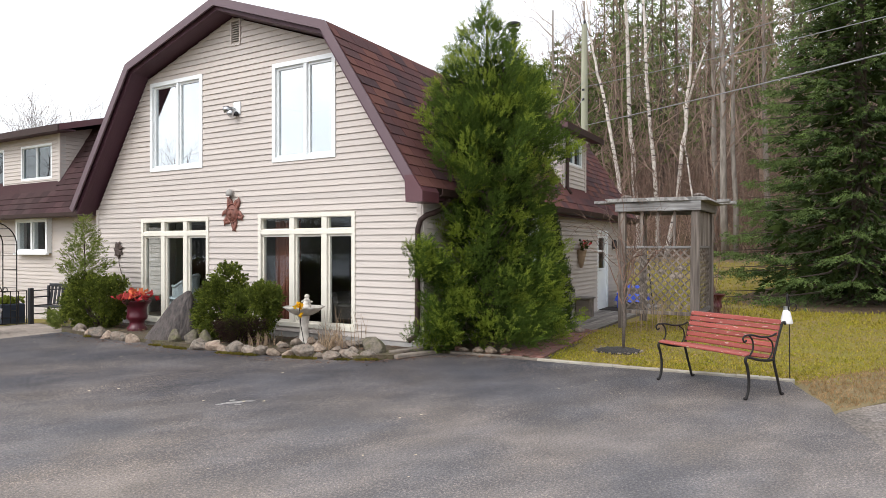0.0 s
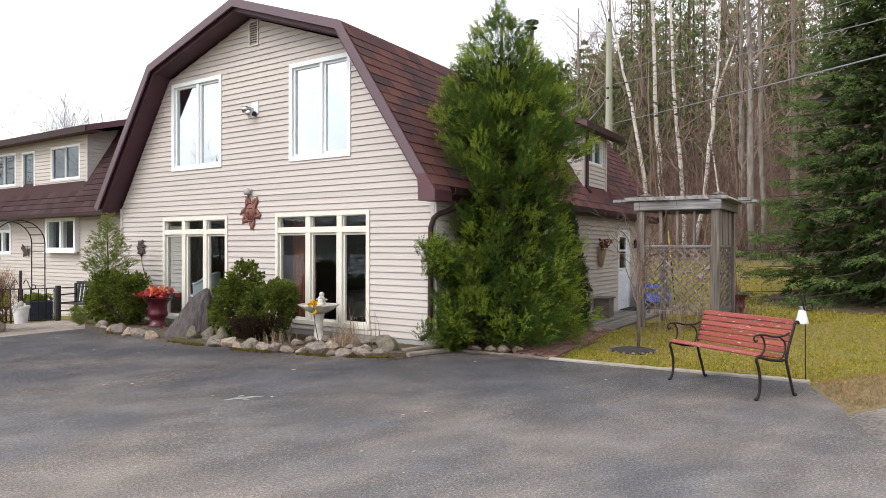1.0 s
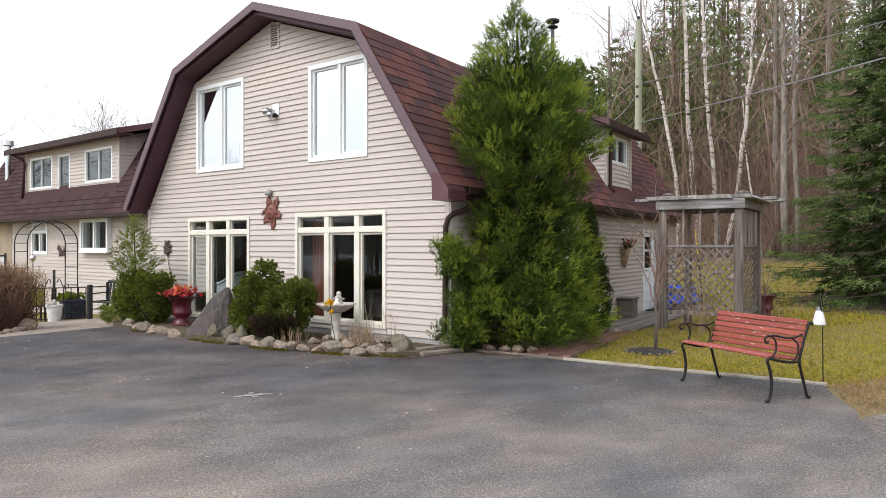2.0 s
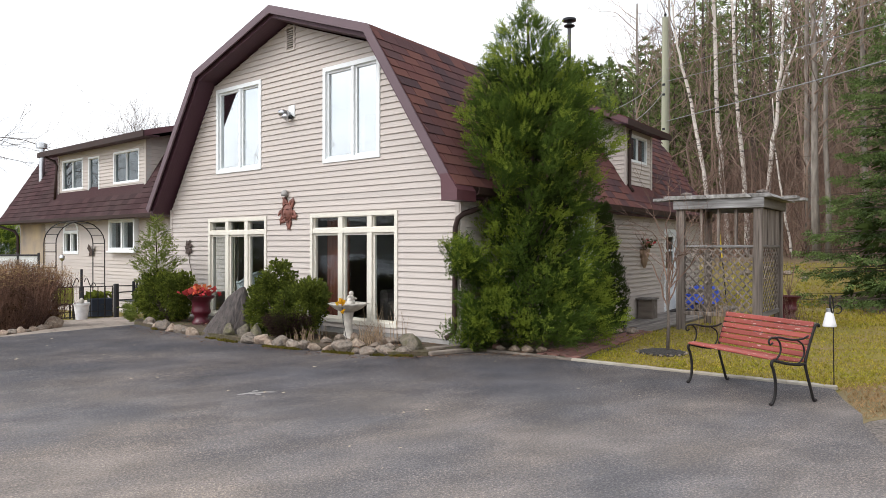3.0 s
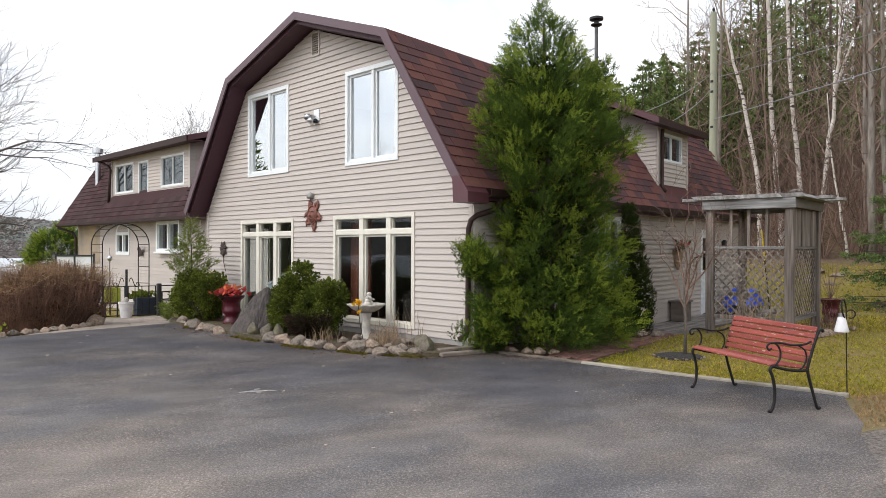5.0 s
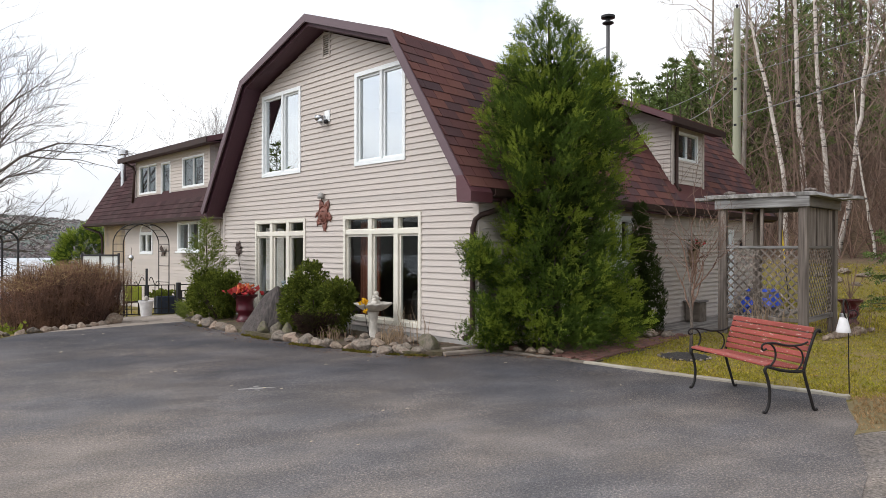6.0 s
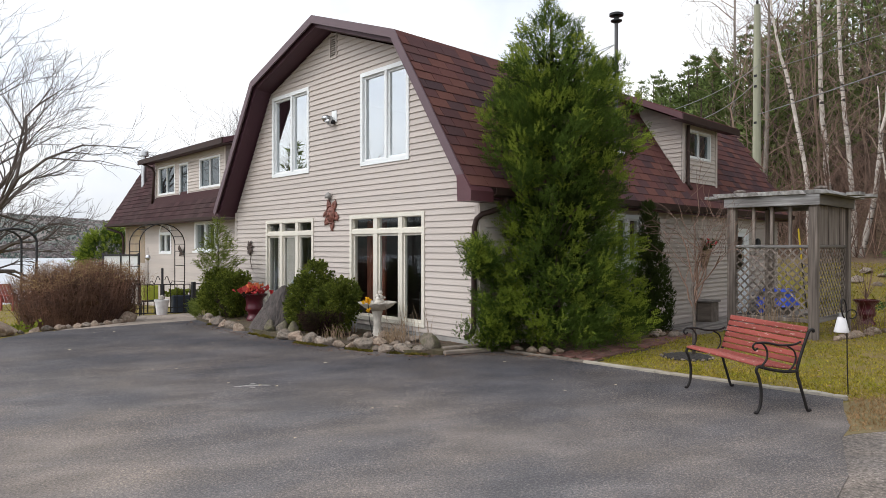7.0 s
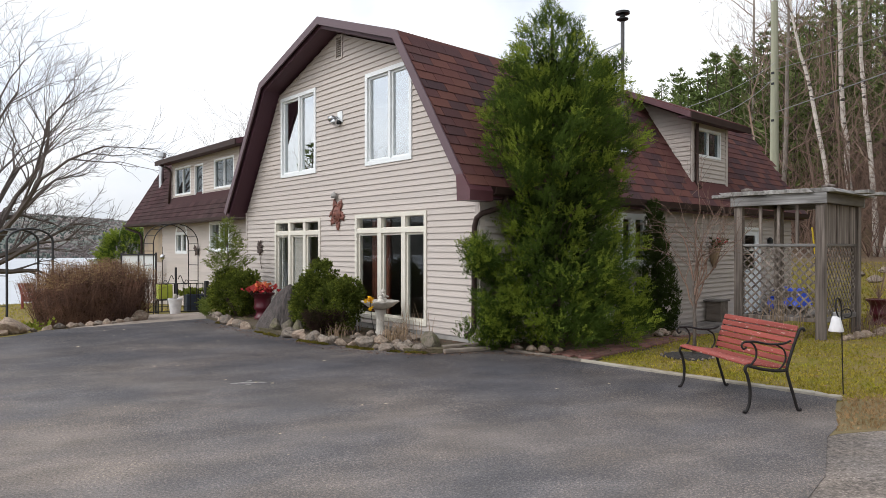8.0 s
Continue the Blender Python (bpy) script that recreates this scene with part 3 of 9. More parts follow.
def arrays(name, verts, faces, mat, parent=None, label="", smooth=False):
    """A mesh object from arrays: verts (n, 3), faces (m, k)."""
    verts, faces = np.asarray(verts, np.float32), np.asarray(faces, np.int32)
    me = bpy.data.meshes.new(name)
    me.vertices.add(len(verts))
    me.vertices.foreach_set("co", verts.ravel())
    k = faces.shape[1]
    me.loops.add(faces.size)
    me.loops.foreach_set("vertex_index", faces.ravel())
    me.polygons.add(len(faces))
    me.polygons.foreach_set("loop_start", np.arange(0, faces.size, k, dtype=np.int32))
    if smooth:
        me.polygons.foreach_set("use_smooth", np.ones(len(faces), bool))
    me.update(calc_edges=True)
    me.materials.append(mat)
    ob = new(name, me)
    ob.parent = parent
    if label:
        ob["label"] = label
    return ob


def unit(a):
    return a / np.maximum(np.linalg.norm(a, axis=-1, keepdims=True), 1e-6)


def sprays(rng, at, way, size, leaves=5, width=0.22, spread=0.7, droop=0.0):
    """Flat fans of narrow leaves at the points, each fan roughly along its way. Returns verts and faces."""
    n = len(at)
    way = unit(way)
    side = unit(np.cross(way, unit(rng.normal(size=(n, 3)))))
    out_v, size = [], np.broadcast_to(size, (n,))
    for i in range(leaves):
        a = (i - (leaves - 1) / 2) / max(1, (leaves - 1) / 2) * spread
        d = unit(way * math.cos(a) + side * math.sin(a) + rng.normal(size=(n, 3)) * 0.16 + np.array((0, 0, -droop)))
        ln = (size * (1.0 - 0.28 * abs(a) / max(spread, 0.01)) * rng.uniform(0.75, 1.2, n))[:, None]
        w = unit(np.cross(d, np.cross(way, side) + rng.normal(size=(n, 3)) * 0.4)) * ln * width
        mid = at + d * ln * 0.45
        out_v.append(np.stack([at, mid + w, at + d * ln, mid - w], 1))
    v = np.stack(out_v, 1)                                  # n, leaves, 4, 3
    root = np.broadcast_to(at[:, None, :], (n, leaves, 3))
    quads = v.reshape(-1, 3)
    f = np.arange(len(quads)).reshape(-1, 4)
    # leaves of one fan share their root, so a fan is one island
    f = f.reshape(n, leaves, 4).copy()
    f[:, :, 0] = f[:, :1, 0]
    return quads, f.reshape(-1, 4)


def fronds(rng, at, way, length, pairs=6, width=0.30, leaf=0.10, curl=0.25):
    """Flat feathery sprays: an axis with narrow leaflets on both sides, all one island. Returns verts and faces."""
    n = len(at)
    way = unit(way)
    length = np.broadcast_to(length, (n,))[:, None]
    side = unit(np.cross(way, unit(rng.normal(size=(n, 3)) + np.array((0, 0, 0.3)))))
    face = np.cross(way, side)
    bow = (rng.uniform(-1, 1, (n, 1)) * curl)
    steps = 2 * pairs
    t = np.linspace(0, 1, steps + 1)
    axis = [at + way * length * k + face * length * bow * k * k - np.array((0, 0, 1)) * length * curl * 0.5 * k * k for k in t]
    verts, faces = list(axis), []
    base = np.arange(n)
    for i in range(steps):                                  # leaflets stand on both sides by turns
        a, b = axis[i], axis[i + 1]
        reach = length * width * (1.2 - 0.9 * t[i] ** 1.4) * rng.uniform(0.6, 1.3, (n, 1))
        d = unit(side * (1 if i % 2 else -1) + way * 0.95 + face * rng.normal(size=(n, 1)) * 0.3)
        tip = a + d * reach
        mid = b + d * reach * 0.5 + way * length * leaf * 0.15
        k = len(verts)
        verts += [tip, mid]
        faces.append(np.stack([base + i * n, base + k * n, base + (k + 1) * n, base + (i + 1) * n], 1))
    return np.concatenate(verts), np.concatenate(faces)


def smooth_step(a, b, x):
    t = min(1.0, max(0.0, (x - a) / (b - a)))
    return t * t * (3 - 2 * t)


def ground_z(x, y):
    """Height of the ground."""
    z = 0.0
    if y > 6.6 and x < 20:
        z -= 0.062 * (min(y, 13.0) - 6.6)
        if y > 13:
            z -= 0.041 * (min(y, 30.0) - 13.0)
        if y > 30:
            z -= 0.30 * (min(y, 62.0) - 30)
    if x >= 20:
        z -= 9.0 * smooth_step(34, 62, y)
    if x > 1.0:
        z -= 0.013 * (min(x, 10.0) - 1.0) * smooth_step(9.0, 5.0, y)
        z -= 0.16 * smooth_step(3.9, 4.6, x) * smooth_step(13.6, 12.6, x) * smooth_step(-1.35, -0.95, y - 0.1 * x) * smooth_step(9.0, 5.0, y)
        z += 1.2 * smooth_step(15.0, 24.0, x) * smooth_step(30, 8, y)
        z += 0.36 * (min(max(x - 31.0, 0.0), 60.0)) * smooth_step(95, 30, y)
    far = math.hypot(x, y)
    if y > 455:
        z += (50 + 12 * noise.noise((x * 0.004, y * 0.004, 0))) * smooth_step(455, 950, y) * (1.0 - 0.32 * smooth_step(-50, 350, x)) + 3.0 * smooth_step(455, 475, y)
    z += 0.02 * noise.noise((x * 0.6, y * 0.6, 3.0)) * smooth_step(0.5, 4.0, max(x - 0.6, y - 7.5, -6.5 - y))
    return z - 0.02
# ---------------------------------------------------------------- ground, drive, paths
def stretch_axis(n, reach, fine):
    t = np.linspace(-1, 1, n)
    k = math.asinh(reach / fine)
    return fine * np.sinh(k * t)


gx = stretch_axis(221, 2600.0, 6.0) + 3.0
gy = np.sort(np.concatenate([stretch_axis(221, 2600.0, 6.0) + 1.0, np.arange(448.0, 960.0, 16.0)]))
gv = [(x, y, ground_z(x, y)) for y in gy for x in gx]
gf = [(j * 221 + i, j * 221 + i + 1, (j + 1) * 221 + i + 1, (j + 1) * 221 + i) for j in range(len(gy) - 1) for i in range(220)]
ground = arrays("ground", gv, gf, M_GROUND, smooth=True)
tagged(ground, "patchy yellow-green spring lawn rising to leaf-strewn woods", "ground", kind="structure")


def sheet(name, outline, z, thick, mat, label, category, rise=None):
    """A flat slab with the outline as its edge."""
    g = Geo().prism(outline, z - thick, z, "z")
    if rise:
        g.moved(lambda p: (p[0], p[1], p[2] + rise(p[0], p[1])))
    ob = g.obj(name, mat)
    return tagged(ob, label, category, kind="structure")


# the drive ends along the rockery, the paver path, the lawn edging and the older paving
drive = [(0.10, -0.35), (0.22, -1.6), (0.45, -4.87), (-0.15, -5.10), (-0.72, -5.36), (-1.15, -5.45), (-2.15, -5.86), (-2.75, -6.0), (-4.6, -6.5), (-7.5, -7.6),
         (-9.0, -14.0), (-40.0, -30.0), (-40.0, 6.0), (-9.0, 5.2), (-6.4, 5.6), (-5.2, 6.1), (-4.6, 6.72), (-3.1, 6.82), (-1.75, 6.95), (-1.0, 6.9), (-0.6, 3.0), (-0.3, 0.2)]
sheet("road", drive, 0.0, 0.10, M_ASPHALT, "dark grey worn asphalt driveway with pale stone flecks", "driveway")
old = [(-0.93, -5.44), (0.6, -6.25), (5.0, -8.6), (9.0, -14.0), (-9.5, -14.0), (-8.0, -7.4), (-4.6, -6.2), (-2.7, -5.7), (-2.1, -5.5), (-1.1, -5.2)]
sheet("pavement", old, -0.006, 0.10, M_ASPHALT_OLD, "older pebbly grey asphalt strip beside the driveway", "pavement")
bare = [(0.50, -4.98), (1.6, -5.5), (3.2, -6.9), (0.75, -6.24), (-0.95, -5.46), (-1.3, -5.4), (-0.3, -4.9)]
sheet("trim", bare, -0.003, 0.05, material("dry_worn_turf", (0.205, 0.150, 0.075), (0.155, 0.118, 0.055), scale=22, rough=0.95, bump=0.5, bump_scale=40, stain=(0.14, 0.12, 0.05),
      stain_scale=2.0, stain_amount=0.6, dist=0.03), "dry trampled grass strip at the driveway corner", "grass")
bed = [(-0.75, -0.02), (-1.12, 0.35), (-1.42, 1.6), (-1.62, 2.75), (-1.62, 4.2), (-1.62, 6.3), (-1.5, 7.1), (-0.9, 8.2), (0.4, 9.4), (1.9, 9.4), (1.9, 8.0), (0.0, 8.0), (0.0, -0.02)]
sheet("garden_bed", bed, 0.06, 0.12, M_SOIL, "dark soil garden bed with moss behind the rocks", "garden bed", rise=lambda x, y: -0.05 * max(0, y - 6.8))
side_bed = [(0.14, -0.35), (0.20, -1.0), (1.5, -1.05), (3.6, -0.55), (4.9, -0.2), (4.9, 0.45), (0.02, -0.02)]
sheet("side_garden_bed", side_bed, 0.03, 0.10, M_SOIL, "reddish brown soil bed under the cedar", "garden bed", rise=lambda x, y: -0.02 * max(0, x - 1))

# timber edging along the lawn
edge = thing("lawn_edging", (0, 0, 0), "low weathered timber edging between driveway and lawn", "edging", kind="structure")
marks = [(0.14, -0.40), (0.20, -1.05), (0.24, -1.75), (0.33, -3.0), (0.41, -4.15), (0.47, -4.90)]
for i in range(5):
    (xa, ya), (xb, yb) = marks[i], marks[i + 1]
    g = Geo()
    ends = [Vector((xa + (xb - xa) * k / 6, ya + (yb - ya) * k / 6, 0.004 + 0.012 * noise.noise((i * 3.1, k * 0.9, 0)))) + Vector((0.016 * noise.noise((k * 0.8, i * 2.0, 5)), 0, 0)) for k in range(7)]
    for p, q in zip(ends[:-1], ends[1:]):
        g.bar(p, q + (q - p) * 0.06, 0.068 + 0.016 * noise.noise((p.y * 4, i, 1)), 0.058, bevel=0.012)
    g.obj("timber", M_TIMBER_OLD if i < 2 else M_EDGE_PAINT, edge, "bare brown timber" if i < 2 else "flaking white painted timber")

# lake
lake = sheet("water", [(-900, 44), (900, 44), (900, 468), (-900, 468)], -5.4, 0.3, M_WATER, "calm lake, coloured pale for the overcast sky it reflects", "lake")


# ---------------------------------------------------------------- house
SHEAR = 0.1


def skew(p):
    """The long side of the house runs a little off square."""
    return (p[0], p[1] + SHEAR * p[0], p[2])


def span(outline, z):
    """First and last place at height z of a convex outline."""
    hit = []
    n = len(outline)
    for i in range(n):
        (a, za), (b, zb) = outline[i], outline[(i + 1) % n]
        if abs(za - zb) < 1e-9:
            if abs(za - z) < 1e-9:
                hit += [a, b]
        elif min(za, zb) - 1e-9 <= z <= max(za, zb) + 1e-9:
            hit.append(a + (b - a) * (z - za) / (zb - za))
    return min(hit), max(hit)


def bands(outline, holes, cuts):
    """The outline without its holes, as pieces between the heights in cuts: z0, z1, and ends at both heights."""
    zs = sorted({round(z, 5) for z in [p[1] for p in outline] + [z for h in holes for z in h[2:]] + list(cuts)})
    lo, hi = min(p[1] for p in outline), max(p[1] for p in outline)
    zs = [z for z in zs if lo - 1e-6 <= z <= hi + 1e-6]
    for z0, z1 in zip(zs[:-1], zs[1:]):
        if z1 - z0 < 0.002:
            continue
        (a0, b0), (a1, b1) = span(outline, z0 + 1e-5), span(outline, z1 - 1e-5)
        zm = (z0 + z1) / 2
        gone = sorted((h[0], h[1]) for h in holes if h[2] <= zm <= h[3])
        l0, l1 = a0, a1
        for h0, h1 in gone:
            if h0 > min(l0, l1):
                yield z0, z1, l0, min(h0, b0), l1, min(h0, b1)
            l0 = l1 = h1
        if max(b0, b1) - min(l0, l1) > 0.005:
            yield z0, z1, l0, max(b0, l0), l1, max(b1, l1)


def wall(name, outline, holes, put, parent, thick=0.15, label="", course=0.1016, start=None, siding=M_SIDING, lap=0.026):
    """A wall with thickness and real openings, clad in lap siding, one object to a course. put maps (along, out, up) to the world."""
    g = Geo()
    for z0, z1, a0, b0, a1, b1 in bands(outline, holes, []):
        vs = [(a0, 0, z0), (b0, 0, z0), (b1, 0, z1), (a1, 0, z1)]
        vs = vs + [(a, -thick, z) for a, _, z in vs]
        g.add(vs, [(0, 1, 2, 3), (7, 6, 5, 4), (0, 4, 5, 1), (1, 5, 6, 2), (2, 6, 7, 3), (3, 7, 4, 0)])
    core = g.moved(lambda p: put(*p)).obj(name, M_SHEATH, parent, label)
    lo, hi = min(p[1] for p in outline), max(p[1] for p in outline)
    z = lo if start is None else start
    rows = {}
    cuts = []
    while z < hi:
        cuts.append(z)
        z += course
    for z0, z1, a0, b0, a1, b1 in bands(outline, holes, cuts):
        rows.setdefault(int((0.5 * (z0 + z1) - cuts[0]) / course), []).append((z0, z1, a0, b0, a1, b1))
    for k, bits in rows.items():
        base = cuts[0] + k * course
        runs = []
        for bit in bits:                                   # pieces of one run lie above one another
            for run in runs:
                if min(run[0][3], bit[3]) - max(run[0][2], bit[2]) > 0.5 * min(run[0][3] - run[0][2], bit[3] - bit[2]):
                    run.append(bit)
                    break
            else:
                runs.append([bit])
        for run in runs:
            g = Geo()
            for z0, z1, a0, b0, a1, b1 in run:
                o0, o1 = (lap - (lap - 0.0055) * max(0.0, (z - base) / course) ** 0.7 for z in (z0, z1))
                if abs(z0 - base) < 1e-4:
                    g.add([(a0, o0, z0), (b0, o0, z0), (b1, o1, z1), (a1, o1, z1), (a0, 0.001, z0), (b0, 0.001, z0)], [(0, 1, 2, 3), (4, 5, 1, 0)])
                else:
                    g.add([(a0, o0, z0), (b0, o0, z0), (b1, o1, z1), (a1, o1, z1)], [(0, 1, 2, 3)])
            g.moved(lambda p: put(*p)).obj("siding_board", siding, core)
    return core


def window(parent, u0, u1, z0, z1, put, cols=(), transom=None, rim=0.075, mull=0.09, mat=M_WHITE, glass=M_GLASS, proud=0.035, name="window", label="", sash=0.03,
           sill=False, deep=0.10):
    """A window in an opening: frame, one pane to a light with its sash, and a sill. cols: centres of the uprights."""
    o0, o1 = -deep, proud
    vs = [(a, o, c) for o in (o0, o1) for a, c in ((u0, z0), (u1, z0), (u1, z1), (u0, z1), (u0 + rim, z0 + rim), (u1 - rim, z0 + rim), (u1 - rim, z1 - rim), (u0 + rim, z1 - rim))]
    fs = []
    for i in range(4):
        j = (i + 1) % 4
        fs += [(i, j, 4 + j, 4 + i), (8 + i, 12 + i, 12 + j, 8 + j), (i, 8 + i, 8 + j, j), (4 + i, 4 + j, 12 + j, 12 + i)]
    body = Geo().add(vs, fs).moved(lambda p: put(*p)).obj(name, mat, parent, label)
    us = [u0 + rim] + [v for c in sorted(cols) for v in (c - mull / 2, c + mull / 2)] + [u1 - rim]
    for c in cols:
        Geo().box((c - mull / 2, -deep + 0.01, z0 + rim), (c + mull / 2, proud - 0.008, z1 - rim), bevel=0.006).moved(lambda p: put(*p)).obj("mullion", mat, body)
    zs = [z0 + rim, z1 - rim]
    if transom:
        Geo().box((u0 + rim, -deep + 0.012, transom[0]), (u1 - rim, proud - 0.006, transom[1]), bevel=0.006).moved(lambda p: put(*p)).obj("transom", mat, body)
        zs = [z0 + rim, transom[0], transom[1], z1 - rim]
    for k in range(0, len(us), 2):
        for r in range(0, len(zs), 2):
            a0, a1, c0, c1 = us[k], us[k + 1], zs[r], zs[r + 1]
            s = Geo()
            w = sash if r == 0 else sash * 0.35
            for lo, hi in (((a0, -0.06, c0), (a0 + w, -0.012, c1)), ((a1 - w, -0.06, c0), (a1, -0.012, c1)),
                           ((a0 + w, -0.06, c0), (a1 - w, -0.012, c0 + w)), ((a0 + w, -0.06, c1 - w), (a1 - w, -0.012, c1))):
                s.box(lo, hi)
            s.moved(lambda p: put(*p)).obj("sash", mat, body)
            p = Geo().box((a0 + w * 0.5, -0.042, c0 + w * 0.5), (a1 - w * 0.5, -0.036, c1 - w * 0.5))
            pane = p.moved(lambda q: put(*q)).obj("pane", glass, body)
            pane.visible_shadow = False
    if sill:
        s = Geo().box((u0 - 0.05, 0.0, z0 - 0.05), (u1 + 0.05, 0.09, z0 + 0.005), bevel=0.008)
        s.moved(lambda p: put(*p)).obj("sill", mat, body)
    return body


house = thing("house", (0, 0, 0), "two-storey gambrel house with pale beige siding and plum trim", "house")
on_gable = lambda u, o, z: (-o, u, z)
on_side = lambda u, o, z: skew((u, -o, z))

GABLE = [(0.0, 0.13), (0.0, 2.36), (1.66, 4.83), (4.15, 5.67), (6.66, 4.86), (8.44, 2.28), (8.44, 0.13)]
RIGHT_WIN, LEFT_WIN = (1.28, 3.48, 0.22, 2.12), (4.80, 6.86, 0.08, 2.11)
UP_RIGHT, UP_LEFT = (1.69, 3.13, 3.00, 4.68), (4.98, 6.56, 3.03, 4.77)
wall("gable_wall", GABLE, [RIGHT_WIN, LEFT_WIN, UP_RIGHT, UP_LEFT, (3.95, 4.18, 5.17, 5.60)], on_gable, house, label="pale beige lap-sided gable wall", course=0.1005, start=0.038)
DOOR = (9.32, 10.40, -0.14, 2.0)
SIDE_WIN = (3.85, 4.85, 1.16, 2.16)
wall("side_wall", [(0.0, -0.2), (0.0, 2.36), (12.5, 2.36), (12.5, -0.2)], [DOOR, SIDE_WIN], on_side, house, label="pale beige lap-sided long wall", lap=0.034)
on_far = lambda u, o, z: skew((u, 8.44 + o, z))
FAR_WIN = (0.35, 1.75, 0.35, 2.1)
wall("far_wall", [(0.0, -0.6), (0.0, 2.3), (12.5, 2.3), (12.5, -0.6)], [FAR_WIN, (2.2, 4.2, 0.6, 2.1)], on_far, house, course=0.2)
window(house, *FAR_WIN, on_far, cols=(1.05,), rim=0.07, mat=M_CREAM, glass=M_GLASS_LOW, name="sunroom_window", label="cream sunroom window")
Geo().prism([(0.16, 0.13), (8.28, 0.13), (8.28, 2.3), (6.6, 4.8), (4.15, 5.6), (1.7, 4.8), (0.16, 2.3)], 12.35, 12.5, "x").moved(skew).obj("rear_wall", M_SIDING, house)
Geo().box((-0.012, 0.02, -0.2), (0.14, 8.42, 0.128)).obj("foundation", M_CONCRETE, house)

window(house, *RIGHT_WIN, on_gable, cols=(1.94, 2.67), transom=(1.765, 1.855), rim=0.07, mull=0.12, mat=M_CREAM, glass=M_GLASS_LOW, name="patio_window",
       label="cream three-panel patio window with transoms", sash=0.036)
window(house, *LEFT_WIN, on_gable, cols=(5.49, 6.17), transom=(1.765, 1.855), rim=0.07, mull=0.115, mat=M_CREAM, glass=M_GLASS_LOW, name="patio_window",
       label="cream three-panel patio window with transoms", sash=0.036)
window(house, *UP_RIGHT, on_gable, cols=(2.36,), rim=0.075, mull=0.07, name="casement_window", label="white twin casement window reflecting clouds", sash=0.04)
window(house, *UP_LEFT, on_gable, cols=(5.72,), rim=0.075, mull=0.07, name="casement_window", label="white twin casement window reflecting clouds", sash=0.04)
window(house, *SIDE_WIN, on_side, cols=(4.35,), rim=0.08, glass=M_GLASS_LOW, name="side_window", label="white side window", sill=True)

# corner posts
for u, w in ((0.0, 0.09), (8.36, 0.09)):
    Geo().box((u, 0.0, 0.125), (u + w, 0.03, 2.34), bevel=0.006).moved(lambda p: on_gable(*p)).obj("corner_post", M_SIDING, house)
Geo().box((-0.03, 0.0, -0.1), (0.09, 0.03, 2.34), bevel=0.006).moved(lambda p: on_side(*p)).obj("corner_post", M_SIDING, house)

# louvred gable vent
vent = Geo()
for lo, hi in (((3.93, -0.05, 5.15), (3.965, 0.035, 5.62)), ((4.165, -0.05, 5.15), (4.20, 0.035, 5.62)), ((3.965, -0.05, 5.15), (4.165, 0.033, 5.185)), ((3.965, -0.05, 5.585), (4.165, 0.033, 5.62))):
    vent.box(lo, hi)
vent = vent.moved(lambda p: on_gable(*p)).obj("vent", M_SIDING, house, "beige louvred attic vent")
for k in range(9):
    z = 5.20 + k * 0.042
    Geo().add([(3.965, 0.025, z), (4.165, 0.025, z), (4.165, -0.02, z + 0.04), (3.965, -0.02, z + 0.04), (3.965, 0.018, z - 0.006), (4.165, 0.018, z - 0.006),
               (4.165, -0.027, z + 0.034), (3.965, -0.027, z + 0.034)],
              [(0, 1, 2, 3), (7, 6, 5, 4), (0, 4, 5, 1), (1, 5, 6, 2), (2, 6, 7, 3), (3, 7, 4, 0)]).moved(lambda p: on_gable(*p)).obj("slat", M_SIDING, vent)

# ---- gambrel roof
X0, X1 = -0.45, 12.9
TOP = [(-0.22, 2.42), (1.56, 5.04), (4.15, 5.90), (6.75, 5.09), (8.72, 2.36)]


def inner(profile, t):
    """The profile drawn in by t below the roof surface."""
    out = []
    for i, (y, z) in enumerate(profile):
        ns = []
        for a, b in ((i - 1, i), (i, i + 1)):
            if 0 <= a and b < len(profile):
                d = Vector((profile[b][0] - profile[a][0], profile[b][1] - profile[a][1])).normalized()
                ns.append(Vector((d.y, -d.x)))
        n = sum(ns, Vector((0, 0))).normalized()
        k = t / n.dot(ns[0])
        out.append((y + n.x * k, z + n.y * k))
    return out


LOW = inner(TOP, 0.06)
FAS = inner(TOP, 0.140)
roof = Geo()
for i in range(4):
    roof.prism([TOP[i], TOP[i + 1], LOW[i + 1], LOW[i]], X0, X1, "x")
roof = roof.moved(skew).obj("roof", M_SHINGLE_FAR, house, "red-brown asphalt shingle gambrel roof")
for i in range(4):
    Geo().prism([TOP[i], TOP[i + 1], FAS[i + 1], FAS[i]], X0 - 0.035, X0 - 0.003, "x").moved(skew).obj("fascia", M_FASCIA, house, "plum metal rake fascia")
    q = inner(TOP, 0.20)
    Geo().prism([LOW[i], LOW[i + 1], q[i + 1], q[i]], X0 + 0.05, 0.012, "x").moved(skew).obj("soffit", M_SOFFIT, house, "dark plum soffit")
